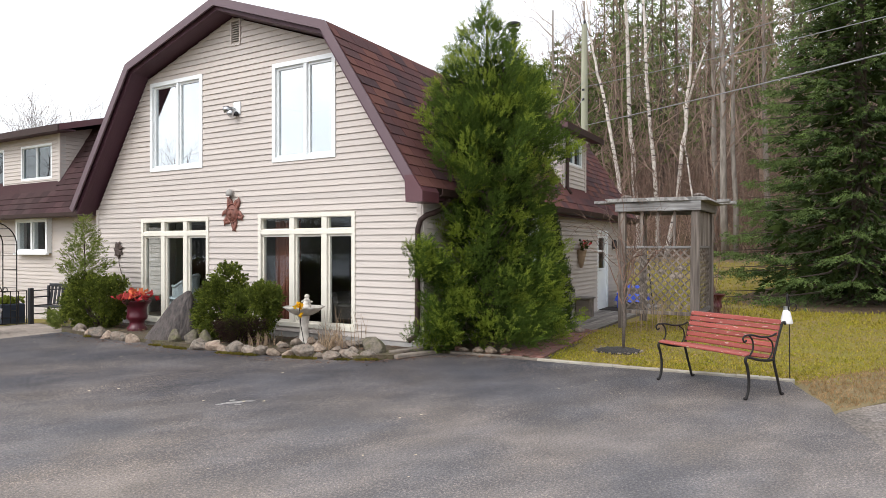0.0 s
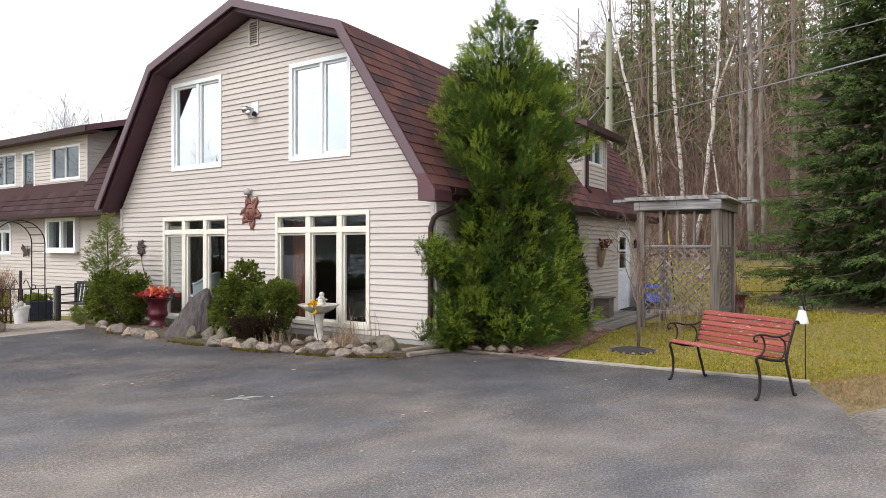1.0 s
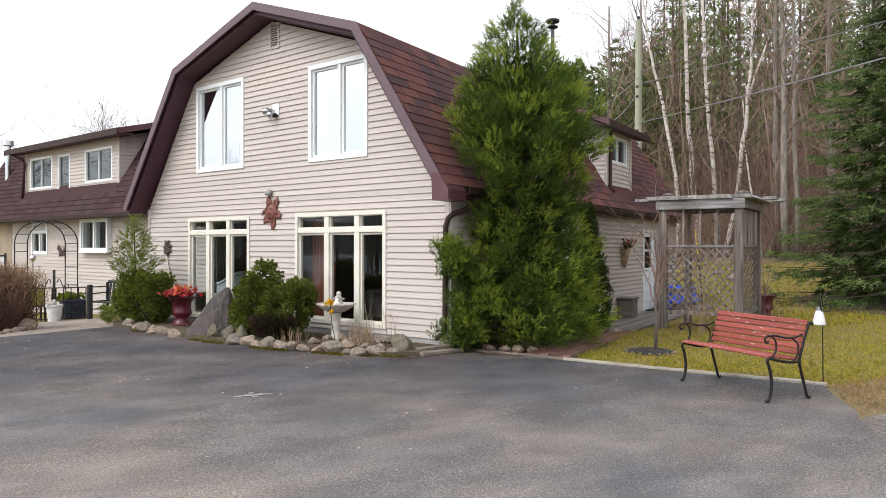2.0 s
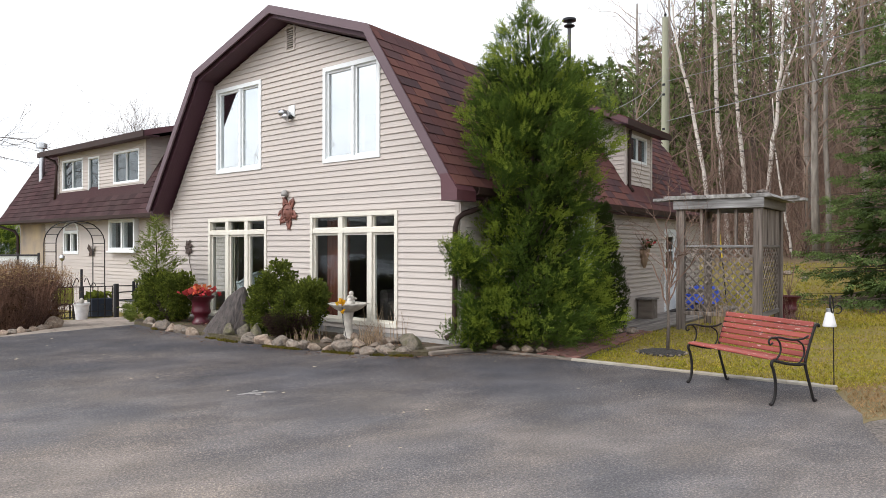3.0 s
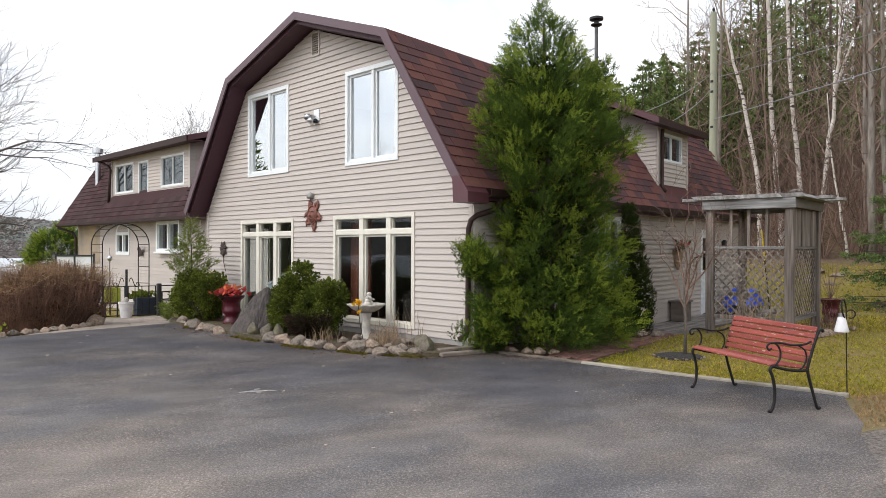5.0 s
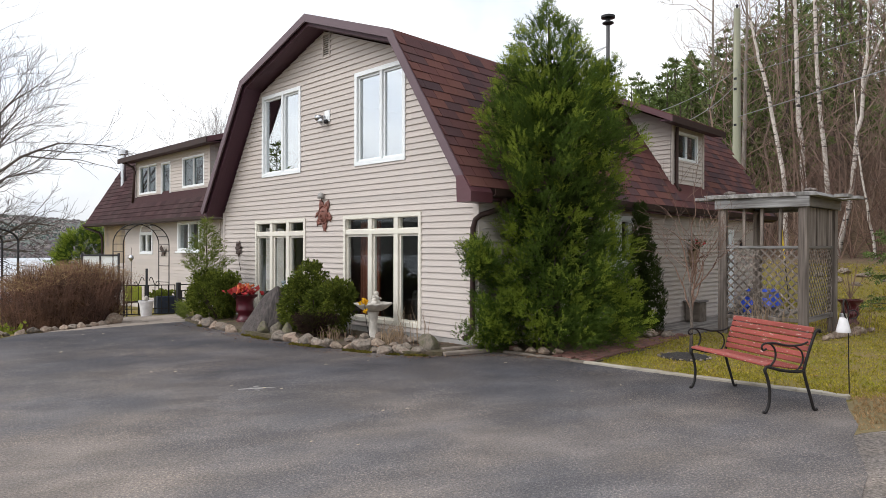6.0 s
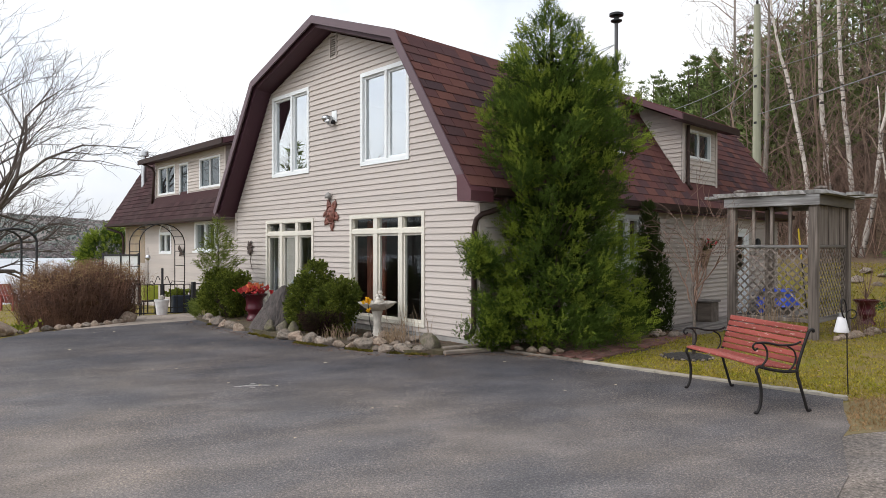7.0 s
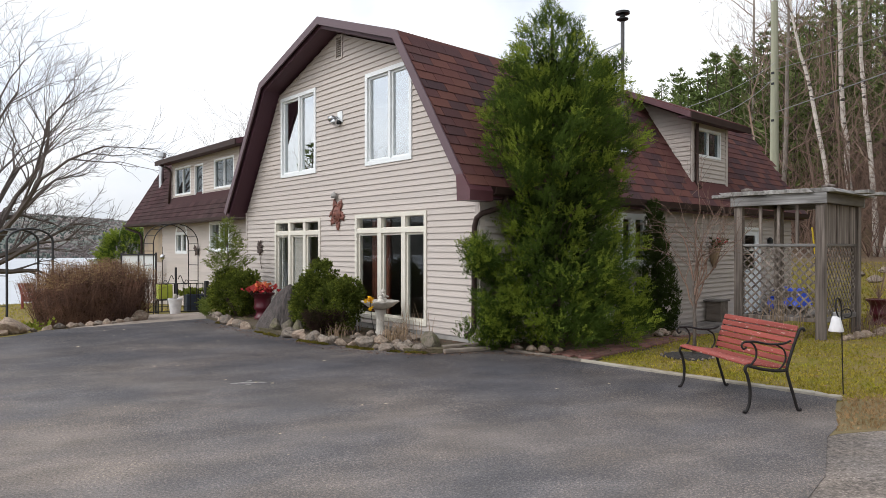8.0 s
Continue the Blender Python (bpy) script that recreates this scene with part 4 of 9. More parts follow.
# boxed eave end, gutter and downspout
Geo().prism([(-0.29, 2.19), (0.0, 2.19), (0.02, 2.575), (-0.12, 2.575), (-0.29, 2.34)], X0 - 0.045, 0.0, "x").moved(skew).obj("eave_box", M_PLUM, house, "plum boxed eave return")
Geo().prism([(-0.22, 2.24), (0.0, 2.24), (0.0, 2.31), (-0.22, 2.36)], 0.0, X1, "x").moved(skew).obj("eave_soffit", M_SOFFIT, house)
gutter = Geo().prism([(-0.36, 2.40), (-0.345, 2.30), (-0.26, 2.27), (-0.23, 2.28), (-0.23, 2.41), (-0.242, 2.41), (-0.242, 2.29), (-0.335, 2.31), (-0.348, 2.40)], X0 + 0.45, X1, "x")
gutter.moved(skew).obj("gutter", M_BROWN, house, "dark brown eave gutter")
Geo().tube([(0.34, -0.24, 2.28), (0.32, -0.13, 2.12), (0.10, -0.13, 2.06), (-0.04, -0.09, 2.02), (-0.085, -0.02, 1.95), (-0.085, 0.03, 1.82), (-0.085, 0.04, 0.34), (-0.10, 0.06, 0.24), (-0.20, 0.12, 0.18)], 0.042, 8).obj(
    "downspout", M_BROWN, house, "dark brown metal downspout", smooth=True)

# ---- side dormer with a shed roof
on_dormer = lambda u, o, z: skew((u, 0.18 - o, z))
on_cheek = lambda u, o, z: skew((7.04 - o, u, z))
wall("dormer_wall", [(7.04, 2.90), (7.04, 4.36), (8.84, 4.36), (8.84, 2.90)], [(7.26, 8.50, 3.55, 4.20)], on_dormer, house, start=2.90)
wall("dormer_cheek", [(0.19, 2.84), (0.19, 4.36), (1.62, 4.98)], [], on_cheek, house, thick=0.1, start=2.84)
window(house, 7.26, 8.50, 3.55, 4.20, on_dormer, cols=(7.88,), rim=0.055, mull=0.02, sash=0.010, proud=0.025, glass=M_GLASS_MID, name="dormer_window", label="white dormer window")
for u in (7.02, 8.76):
    Geo().box((u, 0.0, 2.84), (u + 0.10, 0.035, 4.34), bevel=0.006).moved(lambda p: on_dormer(*p)).obj("corner_post", M_SIDING, house)
Geo().tube([on_dormer(7.16, 0.10, 4.25), on_dormer(7.20, 0.07, 4.1), on_dormer(7.20, 0.07, 2.95), on_dormer(7.20, 0.16, 2.82)], 0.04, 8).obj("downspout", M_BROWN, house, smooth=True)
g = Geo().prism([(-0.12, 4.30), (1.62, 5.06), (1.62, 5.16), (-0.12, 4.42)], 6.42, 9.45, "x").moved(skew)
g.obj("dormer_roof", M_SHINGLE_FAR, house, "shallow shingled shed dormer roof")
Geo().prism([(-0.16, 4.25), (1.60, 5.02), (1.60, 5.14), (-0.16, 4.38)], 6.37, 6.415, "x").moved(skew).obj("fascia", M_PLUM, house)
Geo().prism([(-0.15, 4.25), (-0.12, 4.25), (-0.12, 4.39), (-0.15, 4.39)], 6.42, 9.50, "x").moved(skew).obj("fascia", M_BROWN, house)
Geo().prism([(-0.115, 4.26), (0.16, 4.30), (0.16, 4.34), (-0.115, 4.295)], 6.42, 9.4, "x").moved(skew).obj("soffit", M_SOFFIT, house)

# ---- side door
door = Geo()
for lo, hi in (((9.32, -0.1, -0.14), (9.41, 0.03, 2.0)), ((10.31, -0.1, -0.14), (10.40, 0.03, 2.0)), ((9.41, -0.1, 1.92), (10.31, 0.028, 2.0))):
    door.box(lo, hi, bevel=0.005)
door = door.moved(lambda p: on_side(*p)).obj("door", M_WHITE, house, "white side door with an upper window")
g = Geo()
for lo, hi in (((9.41, -0.06, -0.12), (9.54, -0.02, 1.92)), ((10.18, -0.06, -0.12), (10.31, -0.02, 1.92)), ((9.54, -0.06, -0.12), (10.18, -0.02, 0.98)), ((9.54, -0.06, 1.80), (10.18, -0.02, 1.92)),
               ((9.54, -0.06, 1.42), (10.18, -0.025, 1.47))):
    g.box(lo, hi)
for z0, z1 in ((0.1, 0.82),):
    g.box((9.62, -0.02, z0), (10.10, -0.008, z1), bevel=0.006)
g.moved(lambda p: on_side(*p)).obj("leaf", M_WHITE, door)
Geo().box((9.52, -0.045, 0.96), (10.20, -0.04, 1.82)).moved(lambda p: on_side(*p)).obj("pane", M_GLASS_LOW, door).visible_shadow = False
Geo().tube([on_side(9.48, -0.02, 0.92), on_side(9.48, 0.05, 0.92), on_side(9.58, 0.055, 0.92)], 0.013, 6).obj("handle", M_STEEL, door)

# ---- rooms behind the glass
Geo().box((0.16, 0.16, 0.02), (5.2, 8.28, 0.10)).obj("room_floor", M_ROOM_FLOOR, house)
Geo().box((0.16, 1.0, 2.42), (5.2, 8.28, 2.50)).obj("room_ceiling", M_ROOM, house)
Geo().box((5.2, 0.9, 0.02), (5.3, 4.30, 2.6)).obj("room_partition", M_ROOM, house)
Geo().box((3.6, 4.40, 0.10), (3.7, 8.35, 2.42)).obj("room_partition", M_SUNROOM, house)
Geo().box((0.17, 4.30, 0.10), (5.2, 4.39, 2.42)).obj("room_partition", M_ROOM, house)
Geo().box((0.17, 4.395, 0.10), (3.6, 4.42, 2.42)).obj("room_partition", M_SUNROOM, house)
Geo().box((0.17, 4.43, 2.40), (3.6, 8.25, 2.418)).obj("room_ceiling", M_SUNROOM, house)
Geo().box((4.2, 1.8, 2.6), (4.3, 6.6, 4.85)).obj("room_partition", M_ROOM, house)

# ---- shingles on the slope beside the cedar
ux = Vector((1, SHEAR, 0)).normalized()
base = Vector(skew((X0, TOP[0][0], TOP[0][1])))
up_any = Vector((0, TOP[1][0] - TOP[0][0], TOP[1][1] - TOP[0][1]))
normal = ux.cross(up_any).normalized()
if normal.z < 0:
    normal.negate()
uv = normal.cross(ux).normalized()
if uv.z < 0:
    uv.negate()
RISE = up_any.dot(uv)
COURSE, TAB = 0.19, 0.40
slab = Geo().add([(0.004, 0, 0.002), (TAB - 0.004, 0, 0.002), (TAB - 0.004, 0, 0.016), (0.004, 0, 0.016), (0.004, COURSE * 1.3, 0.001), (TAB - 0.004, COURSE * 1.3, 0.001),
                  (TAB - 0.004, COURSE * 1.3, 0.004), (0.004, COURSE * 1.3, 0.004)],
                 [(0, 1, 2, 3), (3, 2, 6, 7), (1, 5, 6, 2), (0, 3, 7, 4), (4, 7, 6, 5)]).mesh("shingle", M_SHINGLE)
rng = random.Random(5)
rest = Geo()
lean = up_any.dot(ux) / RISE
rows_n = int(RISE / COURSE)
for r in range(rows_n):
    x = -((r * 0.37) % 1.0) * TAB
    while x < 13.5:
        o = base + ux * (max(x, 0.0) + lean * r * COURSE) + uv * (r * COURSE - 0.012) + normal * 0.002
        hidden = 6.7 + 0.45 < x < 8.8 + 0.45 and r * COURSE > 0.35
        if not hidden:
            m = Matrix.Translation(o) @ Matrix((ux, uv, normal)).transposed().to_4x4() @ pose(0, 0, rng.uniform(0, 0.003), rng.uniform(-0.3, 0.3), 0, 0)
            if x < 0:
                w = TAB + x
                if w > 0.05:
                    vs = [(0, 0, 0.002), (w - 0.004, 0, 0.002), (w - 0.004, 0, 0.016), (0, 0, 0.016), (0, COURSE, 0.003), (w - 0.004, COURSE, 0.003)]
                    rest.add([m @ Vector(p) for p in vs], [(0, 1, 2, 3), (3, 2, 5, 4)])
            elif x < 7.0:
                s = new("shingle", slab)
                s.parent = roof
                s.matrix_basis = m
            else:
                vs = [(0.004, 0, 0.002), (TAB - 0.004, 0, 0.002), (TAB - 0.004, 0, 0.016), (0.004, 0, 0.016), (0.004, COURSE * 1.2, 0.004), (TAB - 0.004, COURSE * 1.2, 0.004)]
                rest.add([m @ Vector(p) for p in vs], [(0, 1, 2, 3), (3, 2, 5, 4)])
        x += TAB
tagged(rest.obj("shingle_field", M_SHINGLE_FAR, roof), kind="stuff")

# ---- stove chimney
chimney = thing("chimney", (4.72, 0.97, 3.3), "tall steel stove chimney with a dark round cap", "chimney")
Geo().tube([(0, 0, 0), (0, 0, 2.95)], 0.038, 16).obj("pipe", material("sooty_stovepipe", (0.115, 0.112, 0.115), (0.07, 0.068, 0.07), scale=5, rough=0.45, metal=0.5), chimney, smooth=True, sharp=40)
Geo().lathe([(0.10, 0), (0.22, 0.05), (0.10, 0.16)], 16, (0, 0, 0.05)).obj("flashing", M_STEEL, chimney)
Geo().lathe([(0.04, 2.76), (0.115, 2.80), (0.115, 2.82), (0.05, 2.85)], 20).obj("lower_collar", M_DARK_METAL, chimney)
Geo().lathe([(0.05, 2.86), (0.05, 2.89), (0.142, 2.91), (0.142, 2.955), (0.09, 2.975)], 20).obj("cap", M_DARK_METAL, chimney)
for s in (-1, 1):
    Geo().tube([(0, 0, 2.35), (-0.75 if s < 0 else -0.5, 0.55, 1.75 if s < 0 else 2.05)], 0.012, 5).obj("brace", M_STEEL, chimney)

# ---------------------------------------------------------------- wing on the lake side
wing = thing("house_wing", (0, 0, 0), "lower beige-sided house wing with a shingled mansard and dormer", "house wing")
WX = 1.95
on_wing = lambda u, o, z: (WX - o, u, z)
on_wdorm = lambda u, o, z: (2.02 - o, u, z)
WIN_A, WIN_B = (13.95, 15.62, 1.42, 2.34), (18.15, 19.40, 1.26, 2.06)
wall("wing_wall", [(8.46, -1.0), (8.46, 2.42), (23.4, 2.42), (23.4, -1.0)], [WIN_A, WIN_B], on_wing, wing, label="pale beige lap-sided wall", start=-1.0, course=0.11)
WD = [(14.05, 15.74, 3.47, 4.47), (16.74, 17.58, 3.27, 4.46), (18.0, 19.68, 3.45, 4.50)]
wall("dormer_wall", [(13.63, 3.1), (13.63, 4.70), (20.0, 4.70), (20.0, 3.1)], WD, on_wdorm, wing, start=3.1, course=0.11)
wall("dormer_cheek", [(2.0, 3.2), (2.0, 4.7), (2.95, 4.95)], [], lambda u, o, z: (u, 13.65 - o, z), wing, thick=0.1, start=3.2, course=0.11)
window(wing, 13.93, 15.64, 1.38, 2.36, lambda u, o, z: (WX - 0.12 - o, u, z), cols=(14.78,), rim=0.09, mull=0.09, sash=0.02, glass=M_GLASS_LOW, name="box_window", label="white projecting twin window", sill=True, deep=0.16)
window(wing, *WIN_B, on_wing, cols=(18.77,), rim=0.09, sash=0.02, glass=M_GLASS_LOW, name="arched_window", label="white window with an arched fanlight")
# fanlight over it
g = Geo()
for i in range(10):
    a0, a1 = math.pi * i / 10, math.pi * (i + 1) / 10
    g.add([(18.775 + r * math.cos(a), o, 2.06 + r * 0.55 * math.sin(a)) for o in (0.0, 0.03) for a, r in ((a0, 0.52), (a1, 0.52), (a1, 0.62), (a0, 0.62))],
          [(0, 1, 2, 3), (7, 6, 5, 4), (0, 4, 5, 1), (1, 5, 6, 2), (2, 6, 7, 3), (3, 7, 4, 0)])
g.moved(lambda p: on_wing(*p)).obj("fanlight_rim", M_WHITE, wing)
g = Geo().add([(18.775, 0.01, 2.06)] + [(18.775 + 0.53 * math.cos(math.pi * i / 10), 0.01, 2.06 + 0.29 * math.sin(math.pi * i / 10)) for i in range(11)], [(0, i, i + 1) for i in range(1, 11)])
g.moved(lambda p: on_wing(*p)).obj("fanlight_pane", M_GLASS, wing)
for w, cols in zip(WD, ((14.9,), (), (18.84,))):
    window(wing, *w, on_wdorm, cols=cols, rim=0.06, mull=0.025, sash=0.012, proud=0.022, glass=M_GLASS_MID, name="dormer_window", label="white sliding dormer window" if cols else "white narrow dormer window")
for u in (13.61, 19.92):
    Geo().box((u, 0.0, 3.05), (u + 0.10, 0.035, 4.7), bevel=0.006).moved(lambda p: on_wdorm(*p)).obj("corner_post", M_SIDING, wing)
Geo().box((12.75, 0.0, -0.6), (12.85, 0.03, 2.4)).moved(lambda p: on_wing(*p)).obj("corner_post", M_SIDING, wing)
# mansard
YE = 24.3
MAN = [(1.42, 2.44), (3.05, 5.08), (5.4, 5.75)]
wroof = Geo()
for (xa, za), (xb, zb) in zip(MAN[:-1], MAN[1:]):
    d = Vector((zb - za, 0, -(xb - xa))).normalized() * 0.08
    wroof.prism([(xa, za), (xb, zb), (xb + d.x, zb + d.z), (xa + d.x, za + d.z)], 8.5, YE, "y")
wroof = wroof.obj("roof", M_SHINGLE_WING, wing, "dark red-brown shingled mansard roof")
g = Geo()
ud, vd = Vector((0, 1, 0)), (Vector((MAN[1][0], 0, MAN[1][1])) - Vector((MAN[0][0], 0, MAN[0][1]))).normalized()
nd = Vector((-vd.z, 0, vd.x))
for r in range(16):
    y = 8.5 + (r * 0.37 % 1) * 0.4
    while y < YE - 0.4:
        if not (13.25 < y < 19.9 and r * 0.19 > 0.62):
            o = Vector((MAN[0][0], y, MAN[0][1])) + vd * (r * 0.19 - 0.01) + nd * 0.003
            g.add([o + ud * a + vd * b + nd * c for a, b, c in ((0.008, 0, 0), (0.392, 0, 0), (0.392, 0, 0.022), (0.008, 0, 0.022), (0.008, 0.20, 0.004), (0.392, 0.20, 0.004))],
                  [(0, 1, 2, 3), (3, 2, 5, 4)])
        y += 0.4
tagged(g.obj("shingle_field", M_SHINGLE_WING, wroof), kind="stuff")
Geo().prism([(1.36, 2.36), (1.42, 2.34), (1.42, 2.45), (1.35, 2.45)], 8.7, YE + 0.05, "y").obj("gutter", M_BROWN, wing, "dark brown eave gutter")
Geo().prism([(1.42, 2.34), (1.95, 2.36), (1.95, 2.40), (1.42, 2.38)], 8.7, YE, "y").obj("soffit", M_SOFFIT, wing)
g = Geo().prism([(1.62, 4.72), (5.4, 5.75), (5.4, 5.85), (1.62, 4.82)], 13.0, 20.7, "y")
dorm_top = g.obj("dormer_roof", M_SHINGLE_WING, wing, "shallow shingled dormer roof")
g = Geo()
vd = Vector((3.78, 0, 1.03)).normalized()
nd = Vector((-vd.z, 0, vd.x))
for r in range(20):
    y = 13.0 + (r * 0.37 % 1) * 0.4
    while y < 20.3:
        o = Vector((1.62, y, 4.82)) + vd * (r * 0.19 - 0.02) + nd * 0.003
        g.add([o + Vector((0, 1, 0)) * a + vd * b + nd * c for a, b, c in ((0.008, 0, 0), (0.392, 0, 0), (0.392, 0, 0.030), (0.008, 0, 0.030), (0.008, 0.20, 0.004), (0.392, 0.20, 0.004))],
              [(0, 1, 2, 3), (3, 2, 5, 4)])
        y += 0.4
tagged(g.obj("shingle_field", M_SHINGLE_WING, dorm_top), kind="stuff")
Geo().prism([(1.57, 4.66), (1.615, 4.66), (1.615, 4.83), (1.57, 4.83)], 12.95, 20.75, "y").obj("fascia", M_BROWN, wing)
Geo().prism([(1.60, 4.67), (5.4, 5.70), (5.4, 5.86), (1.60, 4.84)], 12.95, 12.995, "y").obj("fascia", M_PLUM, wing)
Geo().prism([(1.62, 4.68), (2.1, 4.71), (2.1, 4.74), (1.62, 4.715)], 13.0, 20.7, "y").obj("soffit", M_SOFFIT, wing)
Geo().tube([(1.62, 20.3, 4.68), (1.9, 20.05, 4.50), (1.93, 19.95, 4.35), (1.86, 19.95, 3.15)], 0.045, 8).obj("downspout", M_BROWN, wing, smooth=True)
Geo().tube([(1.45, 24.3, 2.3), (1.8, 23.6, 2.1), (1.85, 23.45, 1.9), (1.85, 23.45, -0.8)], 0.05, 8).obj("downspout", M_BROWN, wing, smooth=True)
Geo().box((1.92, 21.0, 0.9), (1.945, 23.35, 2.33)).obj("stone_panel", material("beige_stone_facing", (0.42, 0.32, 0.20), (0.24, 0.20, 0.17), scale=1.4, rough=0.9, bump=0.6), wing, "beige stone facing")
Geo().prism([(1.95, -1.0), (9.0, -1.0), (9.0, 2.4), (1.95, 2.4)], 23.35, 23.5, "y").obj("end_wall", M_SIDING, wing)
Geo().box((9.0, 8.5, -1.0), (9.15, 23.5, 5.0)).obj("rear_wall", M_SIDING, wing)
Geo().box((4.0, 8.6, -0.6), (4.1, 23.3, 4.9)).obj("room_partition", M_ROOM, wing)
Geo().box((2.1, 8.6, 2.45), (8.9, 23.3, 2.6)).obj("room_floor", M_ROOM_FLOOR, wing)
flue = thing("flue_pipe", (2.45, 22.75, 3.45), "shiny galvanised flue pipe on the mansard", "flue pipe")
Geo().tube([(0, 0, 0.2), (0, 0, 1.85)], 0.10, 14).obj("pipe", M_STEEL, flue, smooth=True, sharp=40)
Geo().lathe([(0.10, 1.80), (0.20, 1.83), (0.20, 2.0), (0.05, 2.06)], 16).obj("cap", M_STEEL, flue, smooth=True, sharp=40)
Geo().lathe([(0.30, -0.15), (0.22, 0.30), (0.14, 0.42)], 12).moved(lambda p: (p[0] - 0.1 * (0.42 - p[2]), p[1], p[2])).obj("flashing", M_STEEL, flue)
# ---------------------------------------------------------------- stones
def stone_mesh(name, seed, size, mat, rough=0.22, rounds=2, flat=0.0):
    bm = bmesh.new()
    bmesh.ops.create_icosphere(bm, subdivisions=rounds + 1, radius=1.0)
    off = Vector((seed * 3.17, seed * 1.31, seed * 7.7))
    for v in bm.verts:
        d = 1.0 + rough * noise.noise(v.co * 1.3 + off) * 1.6 + rough * 0.5 * noise.noise(v.co * 3.1 + off) + rough * 0.22 * noise.noise(v.co * 7.0 + off)
        c = v.co * d
        # flattened facets, as split stone has
        for k in range(9):
            n = Vector((math.sin(seed * 2.1 + k * 1.9), math.cos(seed * 1.3 + k * 2.7), math.sin(seed * 0.7 + k * 4.1))).normalized()
            over = c.dot(n) - (0.66 + 0.12 * math.sin(seed + k * 2.3))
            if over > 0:
                c -= n * over * 0.78
        if c.z < -0.55:
            c.z = -0.55 + (c.z + 0.55) * 0.2
        v.co = Vector((c.x * size[0], c.y * size[1], (c.z + 0.5) * size[2]))
    me = bpy.data.meshes.new(name)
    bm.to_mesh(me)
    bm.free()
    me.materials.append(mat)
    me.polygons.foreach_set("use_smooth", [True] * len(me.polygons))
    me.set_sharp_from_angle(angle=radians(38))
    return me


def stone(name, at, size, seed, label, turn=0.0, mat=M_ROCK, group="", rough=0.22, rounds=2, tilt=0.0):
    ob = new(name, stone_mesh(name, seed, size, mat, rough, rounds))
    ob.matrix_basis = pose(at[0], at[1], at[2], tilt, 0, turn)
    return tagged(ob, label, "rock" if name == "rock" else name, group)


M_ROCK_PALE = material("pale_fieldstone", (0.36, 0.285, 0.215), (0.165, 0.122, 0.092), scale=22, rough=0.85, bump=0.9, bump_scale=48, stain=(0.25, 0.165, 0.12),
                       stain_scale=9, stain_amount=0.65, vary="object", vary_amount=0.2, dist=0.03)
M_ROCK_MOSS = material("mossy_fieldstone", (0.20, 0.165, 0.13), (0.09, 0.078, 0.06), scale=16, rough=0.9, bump=0.9, bump_scale=48, stain=(0.12, 0.115, 0.045),
                       stain_scale=7, stain_amount=0.7, vary="object", vary_amount=0.2, dist=0.03)
rng = random.Random(11)


def along(line, step):
    """Places at even steps along a bent line."""
    out, left = [], 0.0
    for (xa, ya), (xb, yb) in zip(line[:-1], line[1:]):
        d = math.hypot(xb - xa, yb - ya)
        t = left
        while t < d:
            out.append((xa + (xb - xa) * t / d, ya + (yb - ya) * t / d, math.degrees(math.atan2(yb - ya, xb - xa))))
            t += step
        left = t - d
    return out


for i, (x, y, a) in enumerate(along([(-0.95, 0.28), (-1.22, 0.75), (-1.40, 1.5), (-1.55, 2.35), (-1.60, 3.1)], 0.235)):
    s = rng.uniform(0.085, 0.165)
    pale = rng.random() < 0.55
    stone("rock", (x + rng.uniform(-0.03, 0.03), y, 0.0), (s * 1.15, s * 0.9, s * rng.uniform(0.62, 0.88)), i + 1.3,
          "pale rounded fieldstone on the garden edge" if pale else "grey rounded fieldstone on the garden edge", a, M_ROCK_PALE if pale else M_ROCK, "rocks edging the garden bed")
for i in range(22):
    x, y = -0.25 - 0.85 * rng.random(), 0.25 + 1.9 * rng.random()
    s = rng.uniform(0.06, 0.125)
    stone("rock", (x, y, 0.05), (s * 1.25, s, s * 0.7), 40 + i, "grey fieldstone lying in the garden bed", rng.uniform(0, 180), M_ROCK if i % 3 else M_ROCK_PALE, "rocks in the garden bed")
stone("rock", (-0.62, 0.42, 0.03), (0.30, 0.17, 0.16), 61.2, "long mossy rock by the house corner", 60, M_ROCK_MOSS, "rocks in the garden bed")
for i, (x, y, a) in enumerate(along([(-1.66, 4.66), (-1.62, 5.6), (-1.52, 6.35), (-1.30, 7.0)], 0.24)):
    s = rng.uniform(0.10, 0.17)
    stone("rock", (x, y + rng.uniform(-0.03, 0.03), -0.02), (s * 1.25, s * 0.9, s * 0.85), 70 + i, "grey rounded fieldstone on the garden edge", a, M_ROCK if i % 3 else M_ROCK_PALE,
          "rocks edging the garden bed")
for i, (x, y) in enumerate(((-1.42, 3.45), (-1.50, 3.75), (-1.35, 3.2))):
    stone("rock", (x, y, 0.0), (0.13, 0.12, 0.17), 90 + i, "mossy rock beside the shrub", 20 * i, M_ROCK_MOSS, "rocks edging the garden bed")
for i, (x, y, a) in enumerate(along([(-5.5, 6.35), (-4.75, 6.95), (-4.1, 7.15), (-3.3, 7.75), (-2.65, 8.35)], 0.235)):
    s = rng.uniform(0.06, 0.115)
    stone("rock", (x, y, ground_z(x, y)), (s * 1.3, s, s * 0.8), 110 + i, "small pale stone edging the hedge bed", a, M_ROCK_PALE if i % 2 else M_ROCK, "stones edging the hedge bed")
stone("rock", (-5.15, 6.75, -0.02), (0.34, 0.26, 0.20), 140.5, "large flat pale rock by the hedge", 20, M_ROCK_PALE)
